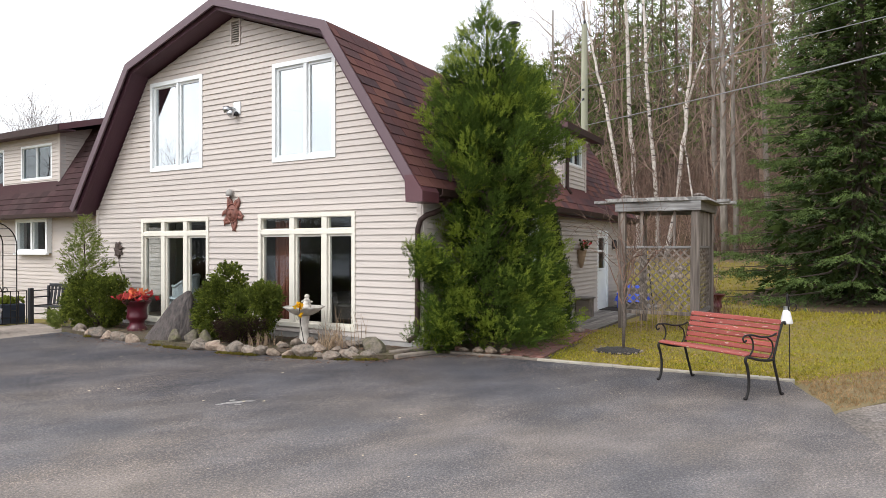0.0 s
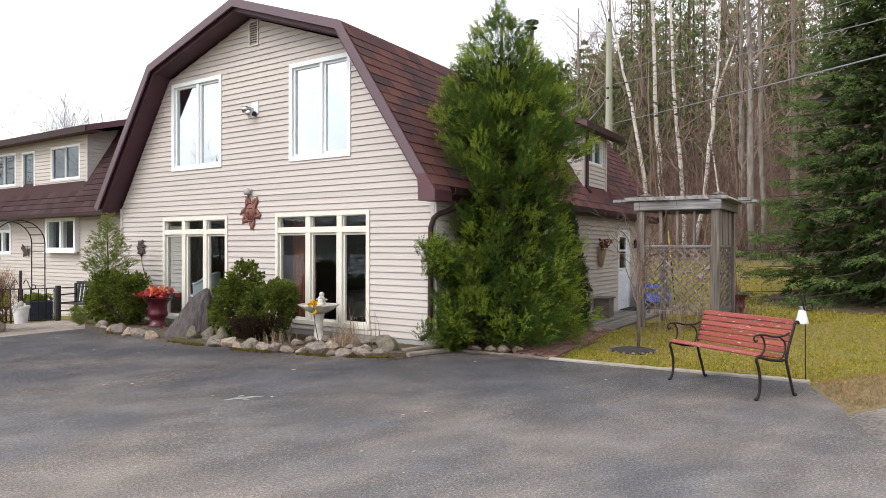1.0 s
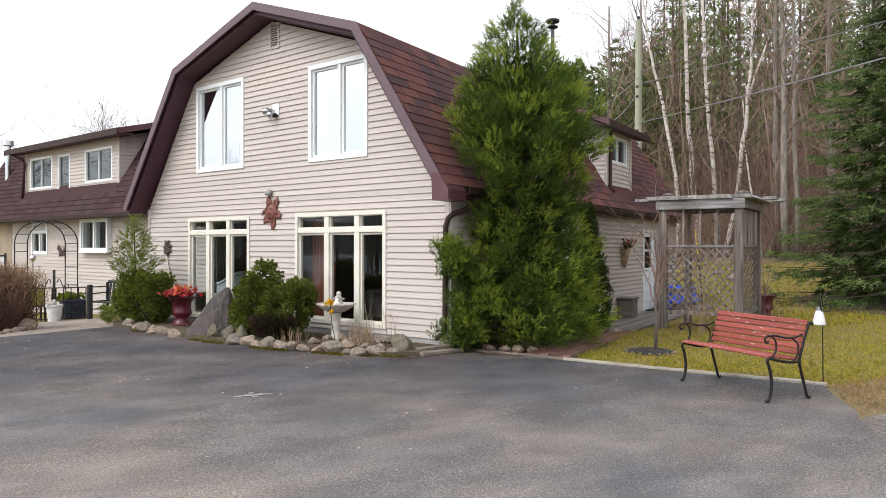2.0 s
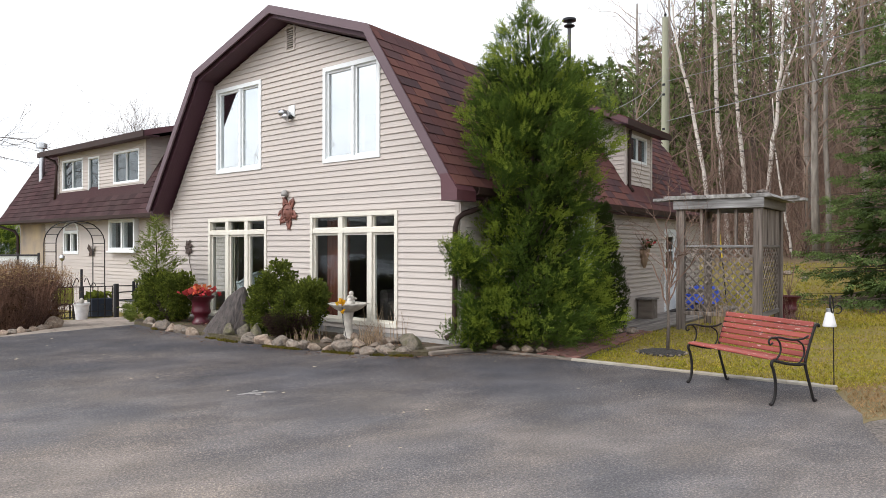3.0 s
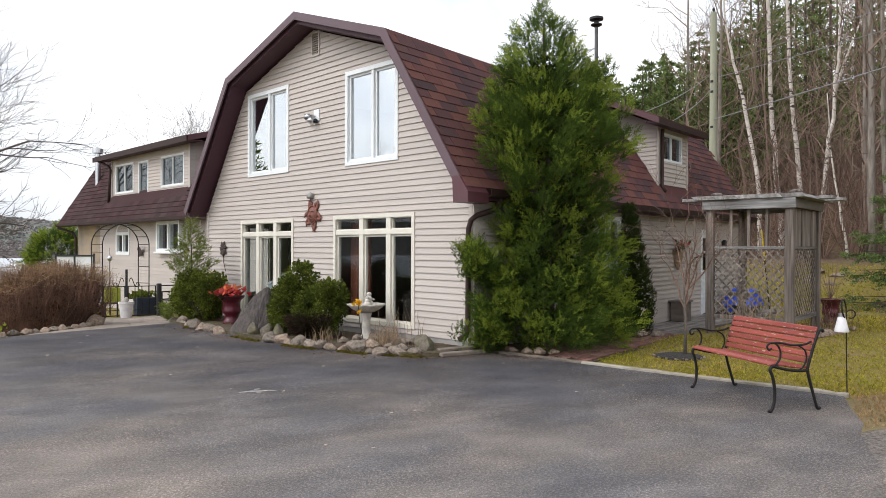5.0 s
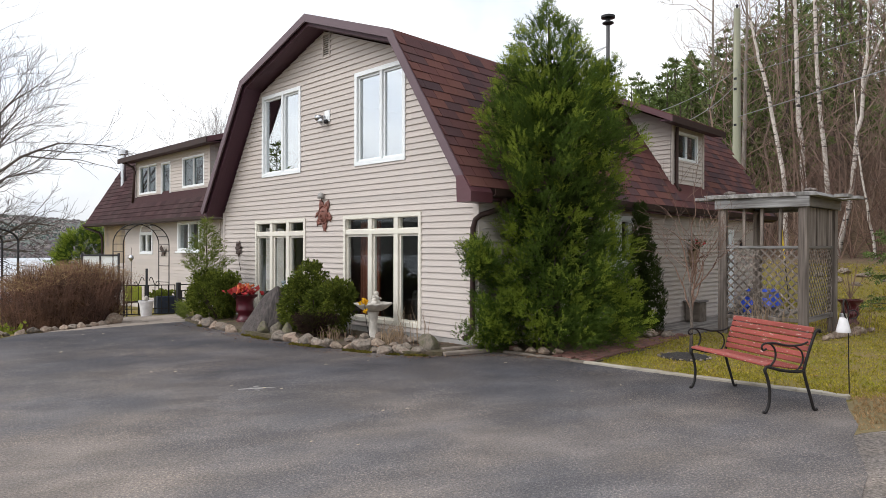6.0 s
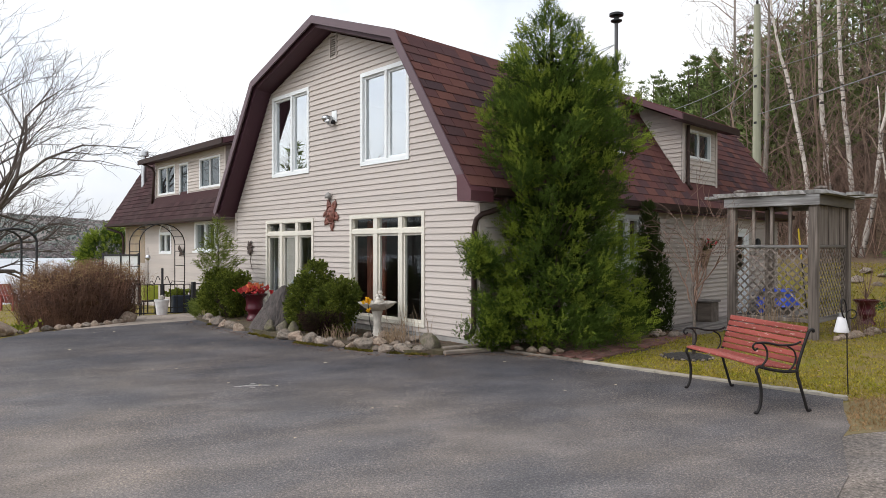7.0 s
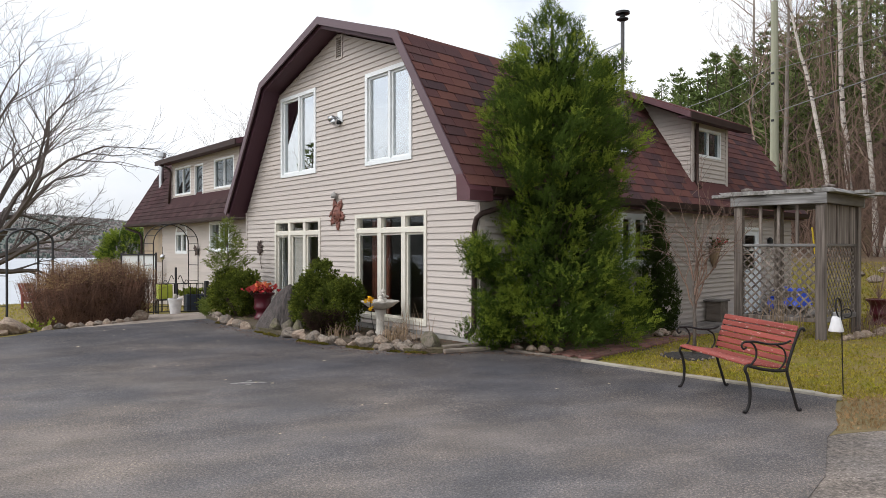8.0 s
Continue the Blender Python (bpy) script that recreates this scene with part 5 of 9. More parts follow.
stone("rock", (-2.40, 8.70, -0.13), (0.26, 0.20, 0.17), 141.5, "rounded buff rock at the hedge end", 50, M_ROCK_PALE)
for i, (x, y, a) in enumerate(along([(0.26, -0.55), (0.40, -0.95), (0.55, -1.25)], 0.2)):
    s = rng.uniform(0.05, 0.085)
    stone("rock", (x, y, 0.02), (s * 1.2, s, s * 0.8), 150 + i, "small reddish stone under the cedar", a, M_ROCK_PALE, "stones under the cedar")
for i in range(7):
    x, y = 3.6 + 0.9 * rng.random(), -0.85 + 0.35 * rng.random()
    s = rng.uniform(0.05, 0.10)
    stone("rock", (x, y, ground_z(x, y) + 0.02), (s * 1.2, s, s * 0.9), 160 + i, "small stone beside the brick path", rng.uniform(0, 180), M_ROCK_PALE if i % 2 else M_ROCK, "stones beside the path")
for i in range(9):
    x, y = 5.75 + 0.30 * i, -2.85 + 0.10 * rng.random()
    s = rng.uniform(0.07, 0.13)
    stone("rock", (x, y, ground_z(x, y)), (s * 1.2, s, s * 0.8), 180 + i, "pale stone at the pergola bed", rng.uniform(0, 180), M_ROCK_PALE, "stones at the pergola bed")
for i, (x, y, s) in enumerate(((19.0, 1.5, 0.42), (19.7, 2.3, 0.34), (18.6, 0.7, 0.28), (19.9, 0.9, 0.36), (19.4, 0.1, 0.25), (20.4, 1.7, 0.4), (18.9, 2.6, 0.24))):
    stone("rock", (x, y, ground_z(x, y) - 0.05), (s * 0.8, s * 0.62, s * 0.42), 200 + i, "grey rock at the edge of the woods", 40 * i, M_ROCK, "rocks at the edge of the woods")

# the standing boulder: a leaning wedge
bm = bmesh.new()
bmesh.ops.create_icosphere(bm, subdivisions=4, radius=1.0)
for v in bm.verts:
    c = v.co.copy()
    c *= 1.0 + 0.16 * noise.noise(c * 1.2 + Vector((4, 2, 9))) + 0.07 * noise.noise(c * 3.5)
    for nx, ny, nz, lim in ((-0.8, -0.3, 0.5, 0.62), (-0.5, 0.7, 0.5, 0.60), (0.1, 0.5, 0.85, 0.66), (-0.9, 0.35, 0.1, 0.72), (-0.55, -0.8, 0.2, 0.70)):
        fn = Vector((nx, ny, nz)).normalized()
        over = c.dot(fn) - lim
        if over > 0:
            c -= fn * over * 0.9
    k = max(0.0, c.z)
    w = 1.0 - 0.42 * k
    y = c.y * 0.60 * w - 0.30 * k          # peak toward the shrub
    x = c.x * 0.42 * (1.0 - 0.35 * k) + 0.10 * k
    v.co = Vector((x, y, max(c.z, -0.2) * 0.86))
me = bpy.data.meshes.new("boulder")
bm.to_mesh(me)
bm.free()
me.materials.append(M_BOULDER)
me.polygons.foreach_set("use_smooth", [True] * len(me.polygons))
me.set_sharp_from_angle(angle=radians(30))
boulder = new("boulder", me)
boulder.matrix_basis = pose(-1.32, 4.27, 0.0)
tagged(boulder, "grey granite boulder standing in the garden bed", "boulder")

# timber steps at the corner
for i, (p, q) in enumerate((((-0.74, -0.04, 0.03), (-0.02, -0.22, 0.03)), ((-0.62, 0.12, 0.06), (0.02, -0.06, 0.07)), ((-0.92, 0.18, 0.03), (-0.30, 0.42, 0.035)))):
    tagged(Geo().bar(p, q, 0.12, 0.055 if i < 2 else 0.045, bevel=0.010).obj("landscape_timber", M_TIMBER_OLD), "old grey landscape timber at the house corner", "timber", "timbers at the corner")
tagged(Geo().box((-0.085, -0.045, 0), (0.085, 0.045, 0.06), pose(0.32, -0.42, 0.03, 0, 0, 25), 0.008).obj("brick", M_BRICK), "loose red brick lying under the cedar", "brick")


# ---------------------------------------------------------------- bench
def park_bench():
    b = thing("park_bench", (-0.265, -3.569, 0.0), "park bench with red-brown slats and black cast-iron ends", "bench", turn=-119.8)
    W = 1.225

    def curve(pts, k=6):
        """A smooth line through the points."""
        out = []
        P = [Vector(p) for p in pts]
        P = [P[0] * 2 - P[1]] + P + [P[-1] * 2 - P[-2]]
        for i in range(1, len(P) - 2):
            for j in range(k):
                t = j / k
                a, c, d, e = P[i - 1], P[i], P[i + 1], P[i + 2]
                out.append(0.5 * ((2 * c) + (d - a) * t + (2 * a - 5 * c + 4 * d - e) * t * t + (3 * c - a - 3 * d + e) * t ** 3))
        return out + [P[-2]]

    for x in (0.0, W):
        end = Geo()
        end.tube(curve([(x, -0.035, 0.02), (x, -0.02, 0.012), (x, 0.0, 0.03), (x, 0.025, 0.10), (x, 0.030, 0.22), (x, 0.005, 0.34), (x, -0.02, 0.40), (x, 0.0, 0.435), (x, 0.05, 0.425)]),
                 0.015, 8)
        end.tube(curve([(x, 0.05, 0.425), (x, 0.18, 0.395), (x, 0.32, 0.380), (x, 0.40, 0.385)]), 0.0145, 8)
        end.tube(curve([(x, 0.545, 0.02), (x, 0.525, 0.012), (x, 0.505, 0.03), (x, 0.47, 0.14), (x, 0.425, 0.28), (x, 0.40, 0.385), (x, 0.42, 0.47), (x, 0.46, 0.59), (x, 0.505, 0.705), (x, 0.53, 0.755),
                        (x, 0.565, 0.765), (x, 0.577, 0.742)]), 0.0145, 8)
        end = end.obj("end_frame", M_IRON, b, "black cast-iron end frame", smooth=True)
        arm = Geo().tube(curve([(x, 0.03, 0.435), (x, 0.085, 0.50), (x, 0.09, 0.58), (x, 0.045, 0.645), (x, -0.02, 0.655), (x, -0.055, 0.625), (x, -0.035, 0.590), (x, -0.005, 0.605)]), 0.0095, 8)
        arm.tube(curve([(x, -0.02, 0.655), (x, 0.08, 0.655), (x, 0.22, 0.628), (x, 0.36, 0.63), (x, 0.44, 0.655)]), 0.0105, 8)
        arm.tube(curve([(x, 0.29, 0.625), (x, 0.37, 0.57), (x, 0.385, 0.48), (x, 0.33, 0.40), (x, 0.26, 0.385)]), 0.0085, 8)
        arm.obj("armrest", M_IRON, end, smooth=True)
    # seat: five slats over a shallow curve, the front one rounded
    for y, z, a in ((0.015, 0.455, 12), (0.105, 0.442, -7), (0.195, 0.428, -9), (0.285, 0.416, -5), (0.365, 0.412, 4)):
        Geo().box((0.0, -0.039, -0.011), (W, 0.039, 0.011), pose(0, y, z, a), 0.007).obj("seat_slat", M_BENCH_SLAT, b)
    for k in range(6):
        t = 0.060 + k * 0.0635
        y, z = 0.405 + 0.30 * t, 0.415 + 0.93 * t
        Geo().box((0.0, -0.010, -0.0265), (W, 0.010, 0.0265), pose(0, y - 0.012, z, -17), 0.007).obj("back_slat", M_BENCH_SLAT, b)
    for x in (W / 2,):
        Geo().bar((x, 0.05, 0.425), (x, 0.36, 0.395), 0.03, 0.008).obj("centre_strap", M_IRON, b)
    return b


park_bench()

# ---------------------------------------------------------------- hook with a white bell
hook = thing("shepherd_hook", (0.70, -4.82, -0.02), "thin black iron garden hook in the lawn", "garden hook")
Geo().tube([(0.03, 0, -0.05), (0.0, 0, 0.35), (-0.02, 0, 0.92)], 0.006, 6).obj("rod", M_IRON, hook)
pts = [(-0.02 - 0.075 * (1 - math.cos(a)) * 0.9, 0.04 * math.sin(a) * 0.3, 0.92 + 0.10 * math.sin(a)) for a in np.linspace(0, 4.4, 18)]
Geo().tube(pts, 0.008, 6).obj("crook", M_IRON, hook)
Geo().tube([(-0.02 + 0.035 * (1 - math.cos(a)), -0.035 * (1 - math.cos(a)), 0.86 + 0.045 * math.sin(a)) for a in np.linspace(0, 5.2, 16)], 0.007, 6).obj("scroll", M_IRON, hook)
bell = thing("hanging_bell", (0.60, -4.80, 0.625), "white plastic bell-shaped shade hanging from the hook", "hanging bell")
Geo().lathe([(0.070, 0.03), (0.073, 0.04), (0.062, 0.08), (0.047, 0.145), (0.037, 0.185), (0.035, 0.19)], 20).obj("shade", M_WHITE_PLASTIC, bell, smooth=True, sharp=50)
Geo().lathe([(0.036, 0.19), (0.036, 0.228), (0.012, 0.232)], 16).obj("cap", M_STEEL, bell)
Geo().tube([(0, 0, 0.23), (-0.005, 0, 0.345)], 0.004, 5).obj("cord", M_IRON, bell)

# ---------------------------------------------------------------- pergola with lattice
perg = thing("pergola", (5.42, -1.13, -0.03), "weathered grey wooden pergola with lattice panels", "pergola", turn=4.9)
PW, PD = 1.41, 1.85          # across (local -y) and deep (local +x)
for x, y in ((0, 0), (0, -PW), (PD, 0), (PD, -PW)):
    Geo().box((x - 0.072, y - 0.072, -0.12), (x + 0.072, y + 0.072, 2.33), bevel=0.010).obj("post", M_WOOD_GREY, perg)
for x in (-0.094, PD + 0.094):
    Geo().box((x - 0.02, -PW - 0.12, 2.29), (x + 0.02, 0.12, 2.475), bevel=0.006).obj("beam", M_WOOD_ACROSS, perg)
for y in (0.094, -PW - 0.094):
    Geo().box((-0.070, y - 0.02, 2.30), (PD + 0.070, y + 0.02, 2.47), bevel=0.006).obj("beam", M_WOOD_FLAT, perg)
# loose planks lie over the beams, with open joints between them
for y, w, x0, x1, turn in ((0.04, 0.40, -0.16, 2.02, 0.4), (-0.36, 0.39, -0.17, 2.06, -0.5), (-0.75, 0.39, -0.15, 2.04, 0.4), (-1.14, 0.39, -0.16, 2.10, -0.4), (-1.52, 0.37, -0.12, 2.06, 0.5)):
    g = Geo().box((x0, -w / 2 + 0.006, 0.0), (x1, w / 2 - 0.006, 0.075), bevel=0.006).moved(lambda p: (p[0], p[1] + 1.15 * p[2], p[2]))
    g.moved(lambda p: pose(0, y, 2.478, 0, 0, turn) @ Vector(p)).obj("plank", M_WOOD_TOP, perg, "slant-edged weathered grey plank")
for x, y0, y1, z in ((0.42, 0.20, 0.66, 2.486), (0.95, -1.92, -1.69, 2.486), (1.62, -1.96, -1.69, 2.482)):
    Geo().box((x - 0.16, y0, z), (x + 0.16, y1, z + 0.06), bevel=0.005).obj("rafter_end", M_WOOD_TOP, perg)
for x, y in ((0.02, 0.0), (0.05, -PW)):
    Geo().lathe([(0.075, 2.50), (0.075, 2.585), (0.115, 2.60), (0.115, 2.625), (0.055, 2.64), (0.02, 2.65)], 4, (x + 0.3, y, 0)).obj("post_cap", M_WOOD_GREY, perg)
Geo().box((-0.03, -PW + 0.073, 1.555), (0.03, -0.073, 1.605), bevel=0.006).obj("rail", M_WOOD_ACROSS, perg)
Geo().box((-0.03, -PW + 0.073, 0.25), (0.03, -0.073, 0.32), bevel=0.006).obj("rail", M_WOOD_GREY, perg)
for k in range(3):
    y = -0.07 - (PW - 0.14) * (k + 1) / 4
    Geo().box((-0.022, y - 0.026, 1.606), (0.022, y + 0.026, 2.29), bevel=0.004).obj("spindle", M_WOOD_GREY, perg)
Geo().box((0.073, -PW - 0.03, 1.555), (PD - 0.073, -PW + 0.03, 1.605), bevel=0.006).obj("rail", M_WOOD_FLAT, perg)
Geo().box((0.073, -PW - 0.03, 0.24), (PD - 0.073, -PW + 0.03, 0.33), bevel=0.006).obj("rail", M_WOOD_FLAT, perg)
for k in range(5):
    x = 0.073 + (PD - 0.146) * (k + 0.5) / 5
    Geo().box((x - 0.155, -PW - 0.014 + 0.012 * (k % 2), 1.606), (x + 0.155, -PW + 0.008 + 0.012 * (k % 2), 2.30), bevel=0.005).obj("board", M_WOOD_GREY, perg)


def lattice(parent, a, b, c0, c1, to3, pitch=0.152, w=0.030, t=0.008):
    """Two layers of crossing laths between a and b along, and c0 and c1 up; each lath is a part."""
    for s in (1, -1):
        k = a - (c1 - c0) if s > 0 else a
        stop = b if s > 0 else b + (c1 - c0)
        while k < stop:
            # the lath runs from (k, c0) at 45 degrees
            lo = max(0.0, (a - k) if s > 0 else (k - b))
            hi = min(c1 - c0, (b - k) if s > 0 else (k - a))
            if hi - lo > 0.05:
                h = w * 0.7071
                o0, o1 = (0.001, t) if s > 0 else (-t, -0.001)
                vs = [(k + s * lo - h, o, c0 + lo) for o in (o0, o1)] + [(k + s * lo + h, o, c0 + lo) for o in (o0, o1)] + \
                     [(k + s * hi - h, o, c0 + hi) for o in (o0, o1)] + [(k + s * hi + h, o, c0 + hi) for o in (o0, o1)]
                g = Geo().add(vs, [(0, 1, 3, 2), (4, 6, 7, 5), (0, 4, 5, 1), (2, 3, 7, 6), (0, 2, 6, 4), (1, 5, 7, 3)])
                g.moved(lambda p: to3(*p)).obj("lath", M_WOOD_GREY, parent)
            k += pitch


panel = Geo().box((-0.012, -PW + 0.075, 0.325), (0.012, -PW + 0.095, 1.56)).obj("lattice_panel", M_WOOD_GREY, perg, "diagonal lattice panel")
lattice(panel, 0.075, PW - 0.095, 0.33, 1.555, lambda u, o, z: (o, -u, z))
panel = Geo().box((PD - 0.095, -PW - 0.012, 0.325), (PD - 0.075, -PW + 0.012, 1.56)).obj("lattice_panel", M_WOOD_GREY, perg, "diagonal lattice panel")
lattice(panel, 0.075, PD - 0.095, 0.33, 1.555, lambda u, o, z: (u, -PW + o, z))

# ---------------------------------------------------------------- deck before the side door
deck = thing("deck", (0, 0, 0), "low weathered grey board deck before the side door", "deck", kind="structure")
n = 0
for k in range(15):
    y0 = -1.15 + k * 0.145
    x0 = 4.75 - 0.1 * (k % 2)
    g = Geo().box((x0, y0, -0.16), (12.4, y0 + 0.138, -0.125 + 0.003 * (k % 3)), bevel=0.004).moved(skew)
    g.obj("deck_board", M_WOOD_FLAT, deck)
Geo().box((4.70, -1.16, -0.30), (12.4, 0.95, -0.165)).moved(skew).obj("frame_joists", M_TIMBER_OLD, deck)

# stump seat, basket, mat, blue box, door lamp
stump = thing("stump_stool", (7.50, 0.52, -0.125), "square brown wooden stool on the deck by the wall", "stool", turn=6)
Geo().box((-0.19, -0.17, 0), (0.19, 0.17, 0.44), bevel=0.012).obj("body", M_TIMBER_OLD, stump)
Geo().box((-0.26, -0.2, 0.442), (0.24, 0.2, 0.48), bevel=0.008).obj("top", M_WOOD_FLAT, stump)
Geo().box((-0.45, -0.3, 0), (0.45, 0.3, 0.02), pose(9.92, 0.66, -0.118, 0, 0, 6), 0.006).obj("door_mat", M_MULCH)
tagged(bpy.data.objects["door_mat"], "black rubber door mat on the deck", "door mat")
bin_ = thing("storage_box", (10.35, 0.60, -0.125), "small bright blue plastic box beside the door", "storage box", turn=8)
Geo().box((-0.12, -0.12, 0), (0.12, 0.12, 0.38), bevel=0.03).obj("body", M_BLUE, bin_)
Geo().box((-0.13, -0.13, 0.382), (0.13, 0.13, 0.43), bevel=0.02).obj("lid", M_BLUE, bin_)
tarp = Geo()
tarp_n = 14
for j in range(tarp_n + 1):
    for i in range(tarp_n + 1):
        u, v = i / tarp_n * 2 - 1, j / tarp_n * 2 - 1
        edge_d = max(abs(u), abs(v))
        z = 0.62 - 0.42 * smooth_step(0.62, 1.0, edge_d) + 0.05 * noise.noise((u * 3, v * 3, 1.0))
        tarp.v.append((u * 0.52, v * 0.40, z))
tarp.f = [(j * (tarp_n + 1) + i, j * (tarp_n + 1) + i + 1, (j + 1) * (tarp_n + 1) + i + 1, (j + 1) * (tarp_n + 1) + i) for j in range(tarp_n) for i in range(tarp_n)]
tarp_ob = tarp.obj("tarpaulin", M_BLUE, smooth=True)
tarp_ob.matrix_basis = pose(10.68, 0.42, -0.125, 0, 0, 6)
tagged(tarp_ob, "crumpled blue tarpaulin draped over stacked things on the deck", "tarpaulin")
under = thing("crate", (10.68, 0.42, -0.125), "grey crate under the blue tarpaulin", "crate", turn=6)
Geo().box((-0.42, -0.30, 0), (0.42, 0.30, 0.56), bevel=0.01).obj("body", M_TIMBER_OLD, under)
paddle = thing("paddle", (12.25, 0.62, -0.14), "paddle with a yellow blade leaning on the wall", "paddle")
Geo().tube([(-0.05, -0.29, 0.0), (-0.05, -0.155, 1.36)], 0.018, 8).obj("shaft", M_DARK_METAL, paddle, "dark shaft")
Geo().bar((-0.05, -0.156, 1.34), (-0.05, -0.07, 2.17), 0.075, 0.02, bevel=0.008).obj("blade", M_YELLOW, paddle, "yellow plastic blade")
tagged(Geo().lathe([(0.055, 0), (0.07, 0.03), (0.07, 0.2), (0.03, 0.26)], 10).obj("wall_lantern", M_DARK_METAL), "small dark wall lantern beside the door", "lantern")
bpy.data.objects["wall_lantern"].matrix_basis = pose(*on_side(10.85, 0.09, 1.5))

basket = thing("wall_basket", (*on_side(7.65, 0.09, 1.16)[:2], 1.16), "woven wall basket with red flowers and dry stems", "wall basket", turn=6)
Geo().lathe([(0.03, -0.12), (0.075, 0.02), (0.11, 0.18), (0.14, 0.32), (0.13, 0.33)], 12).obj("cone", M_DRY_STALK, basket)
g = Geo()
for i in range(26):
    a, r = rng.uniform(0, 6.3), rng.uniform(0.1, 0.34)
    g.tube([(0.03 * math.cos(a), 0.03 * math.sin(a), 0.3), (r * 0.5 * math.cos(a), r * 0.3 * math.sin(a) - 0.03, 0.45), (r * math.cos(a), r * 0.45 * math.sin(a) - 0.04, 0.40 + rng.uniform(-0.12, 0.2))], 0.004, 4)
g.obj("stems", M_DRY_STALK, basket)


def petals(rngn, centre, spread, n, size, mat, name, parent, label=""):
    c = np.array(centre) + rngn.normal(size=(n, 3)) * np.array(spread)
    w = unit(rngn.normal(size=(n, 3)) + np.array((-0.6, -0.4, 0.9)))
    v, f = sprays(rngn, c, w, size, leaves=5, width=0.34, spread=1.3)
    return arrays(name, v, f, mat, parent, label)


nr = np.random.default_rng(3)
petals(nr, (0.10, -0.06, 0.44), (0.08, 0.04, 0.045), 16, 0.065, M_RED_FLOWER, "red_flowers", basket, "red fabric flowers")
petals(nr, (-0.08, -0.06, 0.40), (0.09, 0.04, 0.06), 16, 0.08, M_LEAF_DARK, "foliage", basket, "dark green leaves")
petals(nr, (0.30, -0.06, 0.46), (0.05, 0.04, 0.05), 10, 0.07, M_LEAF_DARK, "foliage", basket, "dark green leaves")

# ---------------------------------------------------------------- urns, bird bath
def urn(at, s, label, turn=0.0):
    u = thing("garden_urn", at, label, "garden urn", "burgundy garden urns", turn=turn)
    Geo().lathe([(0.17 * s, 0), (0.17 * s, 0.05 * s), (0.14 * s, 0.08 * s), (0.125 * s, 0.13 * s), (0.135 * s, 0.17 * s), (0.175 * s, 0.21 * s), (0.18 * s, 0.25 * s), (0.165 * s, 0.29 * s), (0.165 * s, 0.40 * s),
                 (0.195 * s, 0.46 * s), (0.245 * s, 0.50 * s), (0.25 * s, 0.535 * s), (0.20 * s, 0.54 * s), (0.18 * s, 0.50 * s)], 28).obj("bowl", M_URN, u, smooth=True, sharp=45)
    Geo().lathe([(0.0, 0.49 * s), (0.185 * s, 0.49 * s), (0.18 * s, 0.50 * s), (0.0, 0.51 * s)], 20).obj("soil", M_SOIL, u)
    return u


u1 = urn((-0.78, 5.86, 0.03), 1.02, "glazed burgundy urn filled with red and orange flowers")
petals(nr, (0, 0, 0.60), (0.125, 0.125, 0.035), 70, 0.10, M_RED_FLOWER, "red_flowers", u1, "red and orange flowers")
petals(nr, (-0.05, 0.02, 0.65), (0.09, 0.09, 0.035), 26, 0.085, leafy("orange_petals", (0.72, 0.30, 0.13), (0.62, 0.13, 0.06), 0.3), "orange_flowers", u1, "orange flowers")
petals(nr, (-0.12, -0.15, 0.56), (0.08, 0.08, 0.03), 16, 0.09, M_LEAF_BROWN, "dry_leaves", u1, "drooping dry leaves")
u2 = urn((9.6, -1.98, ground_z(9.6, -1.98)), 1.02, "glazed burgundy urn with bare twigs beside the pergola")
g = Geo()
for i in range(14):
    a, r = rng.uniform(0, 6.3), rng.uniform(0.1, 0.5)
    g.tube([(0, 0, 0.55), (r * 0.4 * math.cos(a), r * 0.4 * math.sin(a), 0.85), (r * math.cos(a), r * math.sin(a), rng.uniform(1.0, 1.5))], [0.008, 0.005, 0.002], 4)
g.obj("twigs", M_TWIG_RED, u2, "bare reddish twigs")

bath = thing("bird_bath", (-0.52, 1.90, 0.01), "white concrete bird bath on a pedestal", "bird bath", turn=15)
Geo().lathe([(0.125, 0), (0.125, 0.03), (0.10, 0.06), (0.075, 0.12), (0.065, 0.25), (0.07, 0.36), (0.088, 0.45), (0.10, 0.475)], 18).obj("pedestal", M_STONE_WHITE, bath, smooth=True, sharp=40)
Geo().lathe([(0.07, 0.475), (0.14, 0.490), (0.22, 0.53), (0.295, 0.59), (0.315, 0.615), (0.285, 0.62), (0.21, 0.57), (0.06, 0.545)], 72, wave=0.07, waves=12).obj("bowl", M_STONE_WHITE, bath, smooth=True)
fig = bmesh.new()
for c, s, r in (((0, 0, 0.055), (0.075, 0.062, 0.060), 0), ((-0.005, 0.0, 0.118), (0.048, 0.042, 0.060), 8), ((0.004, -0.004, 0.196), (0.033, 0.033, 0.038), 0), ((0.070, -0.040, 0.036), (0.062, 0.024, 0.024), 15),
                ((0.066, 0.030, 0.036), (0.060, 0.024, 0.024), -15), ((0.030, -0.048, 0.115), (0.050, 0.016, 0.018), 35), ((0.030, 0.044, 0.120), (0.050, 0.016, 0.018), -30), ((-0.085, 0.035, 0.045), (0.058, 0.050, 0.052), 0),
                ((-0.080, 0.036, 0.095), (0.036, 0.034, 0.045), 10), ((-0.066, 0.034, 0.148), (0.027, 0.027, 0.031), 0), ((-0.030, -0.060, 0.030), (0.055, 0.040, 0.034), 0)):
    bmesh.ops.create_icosphere(fig, subdivisions=2, radius=1.0, matrix=pose(*c, r, 0, r) @ Matrix.Diagonal((*s, 1)))
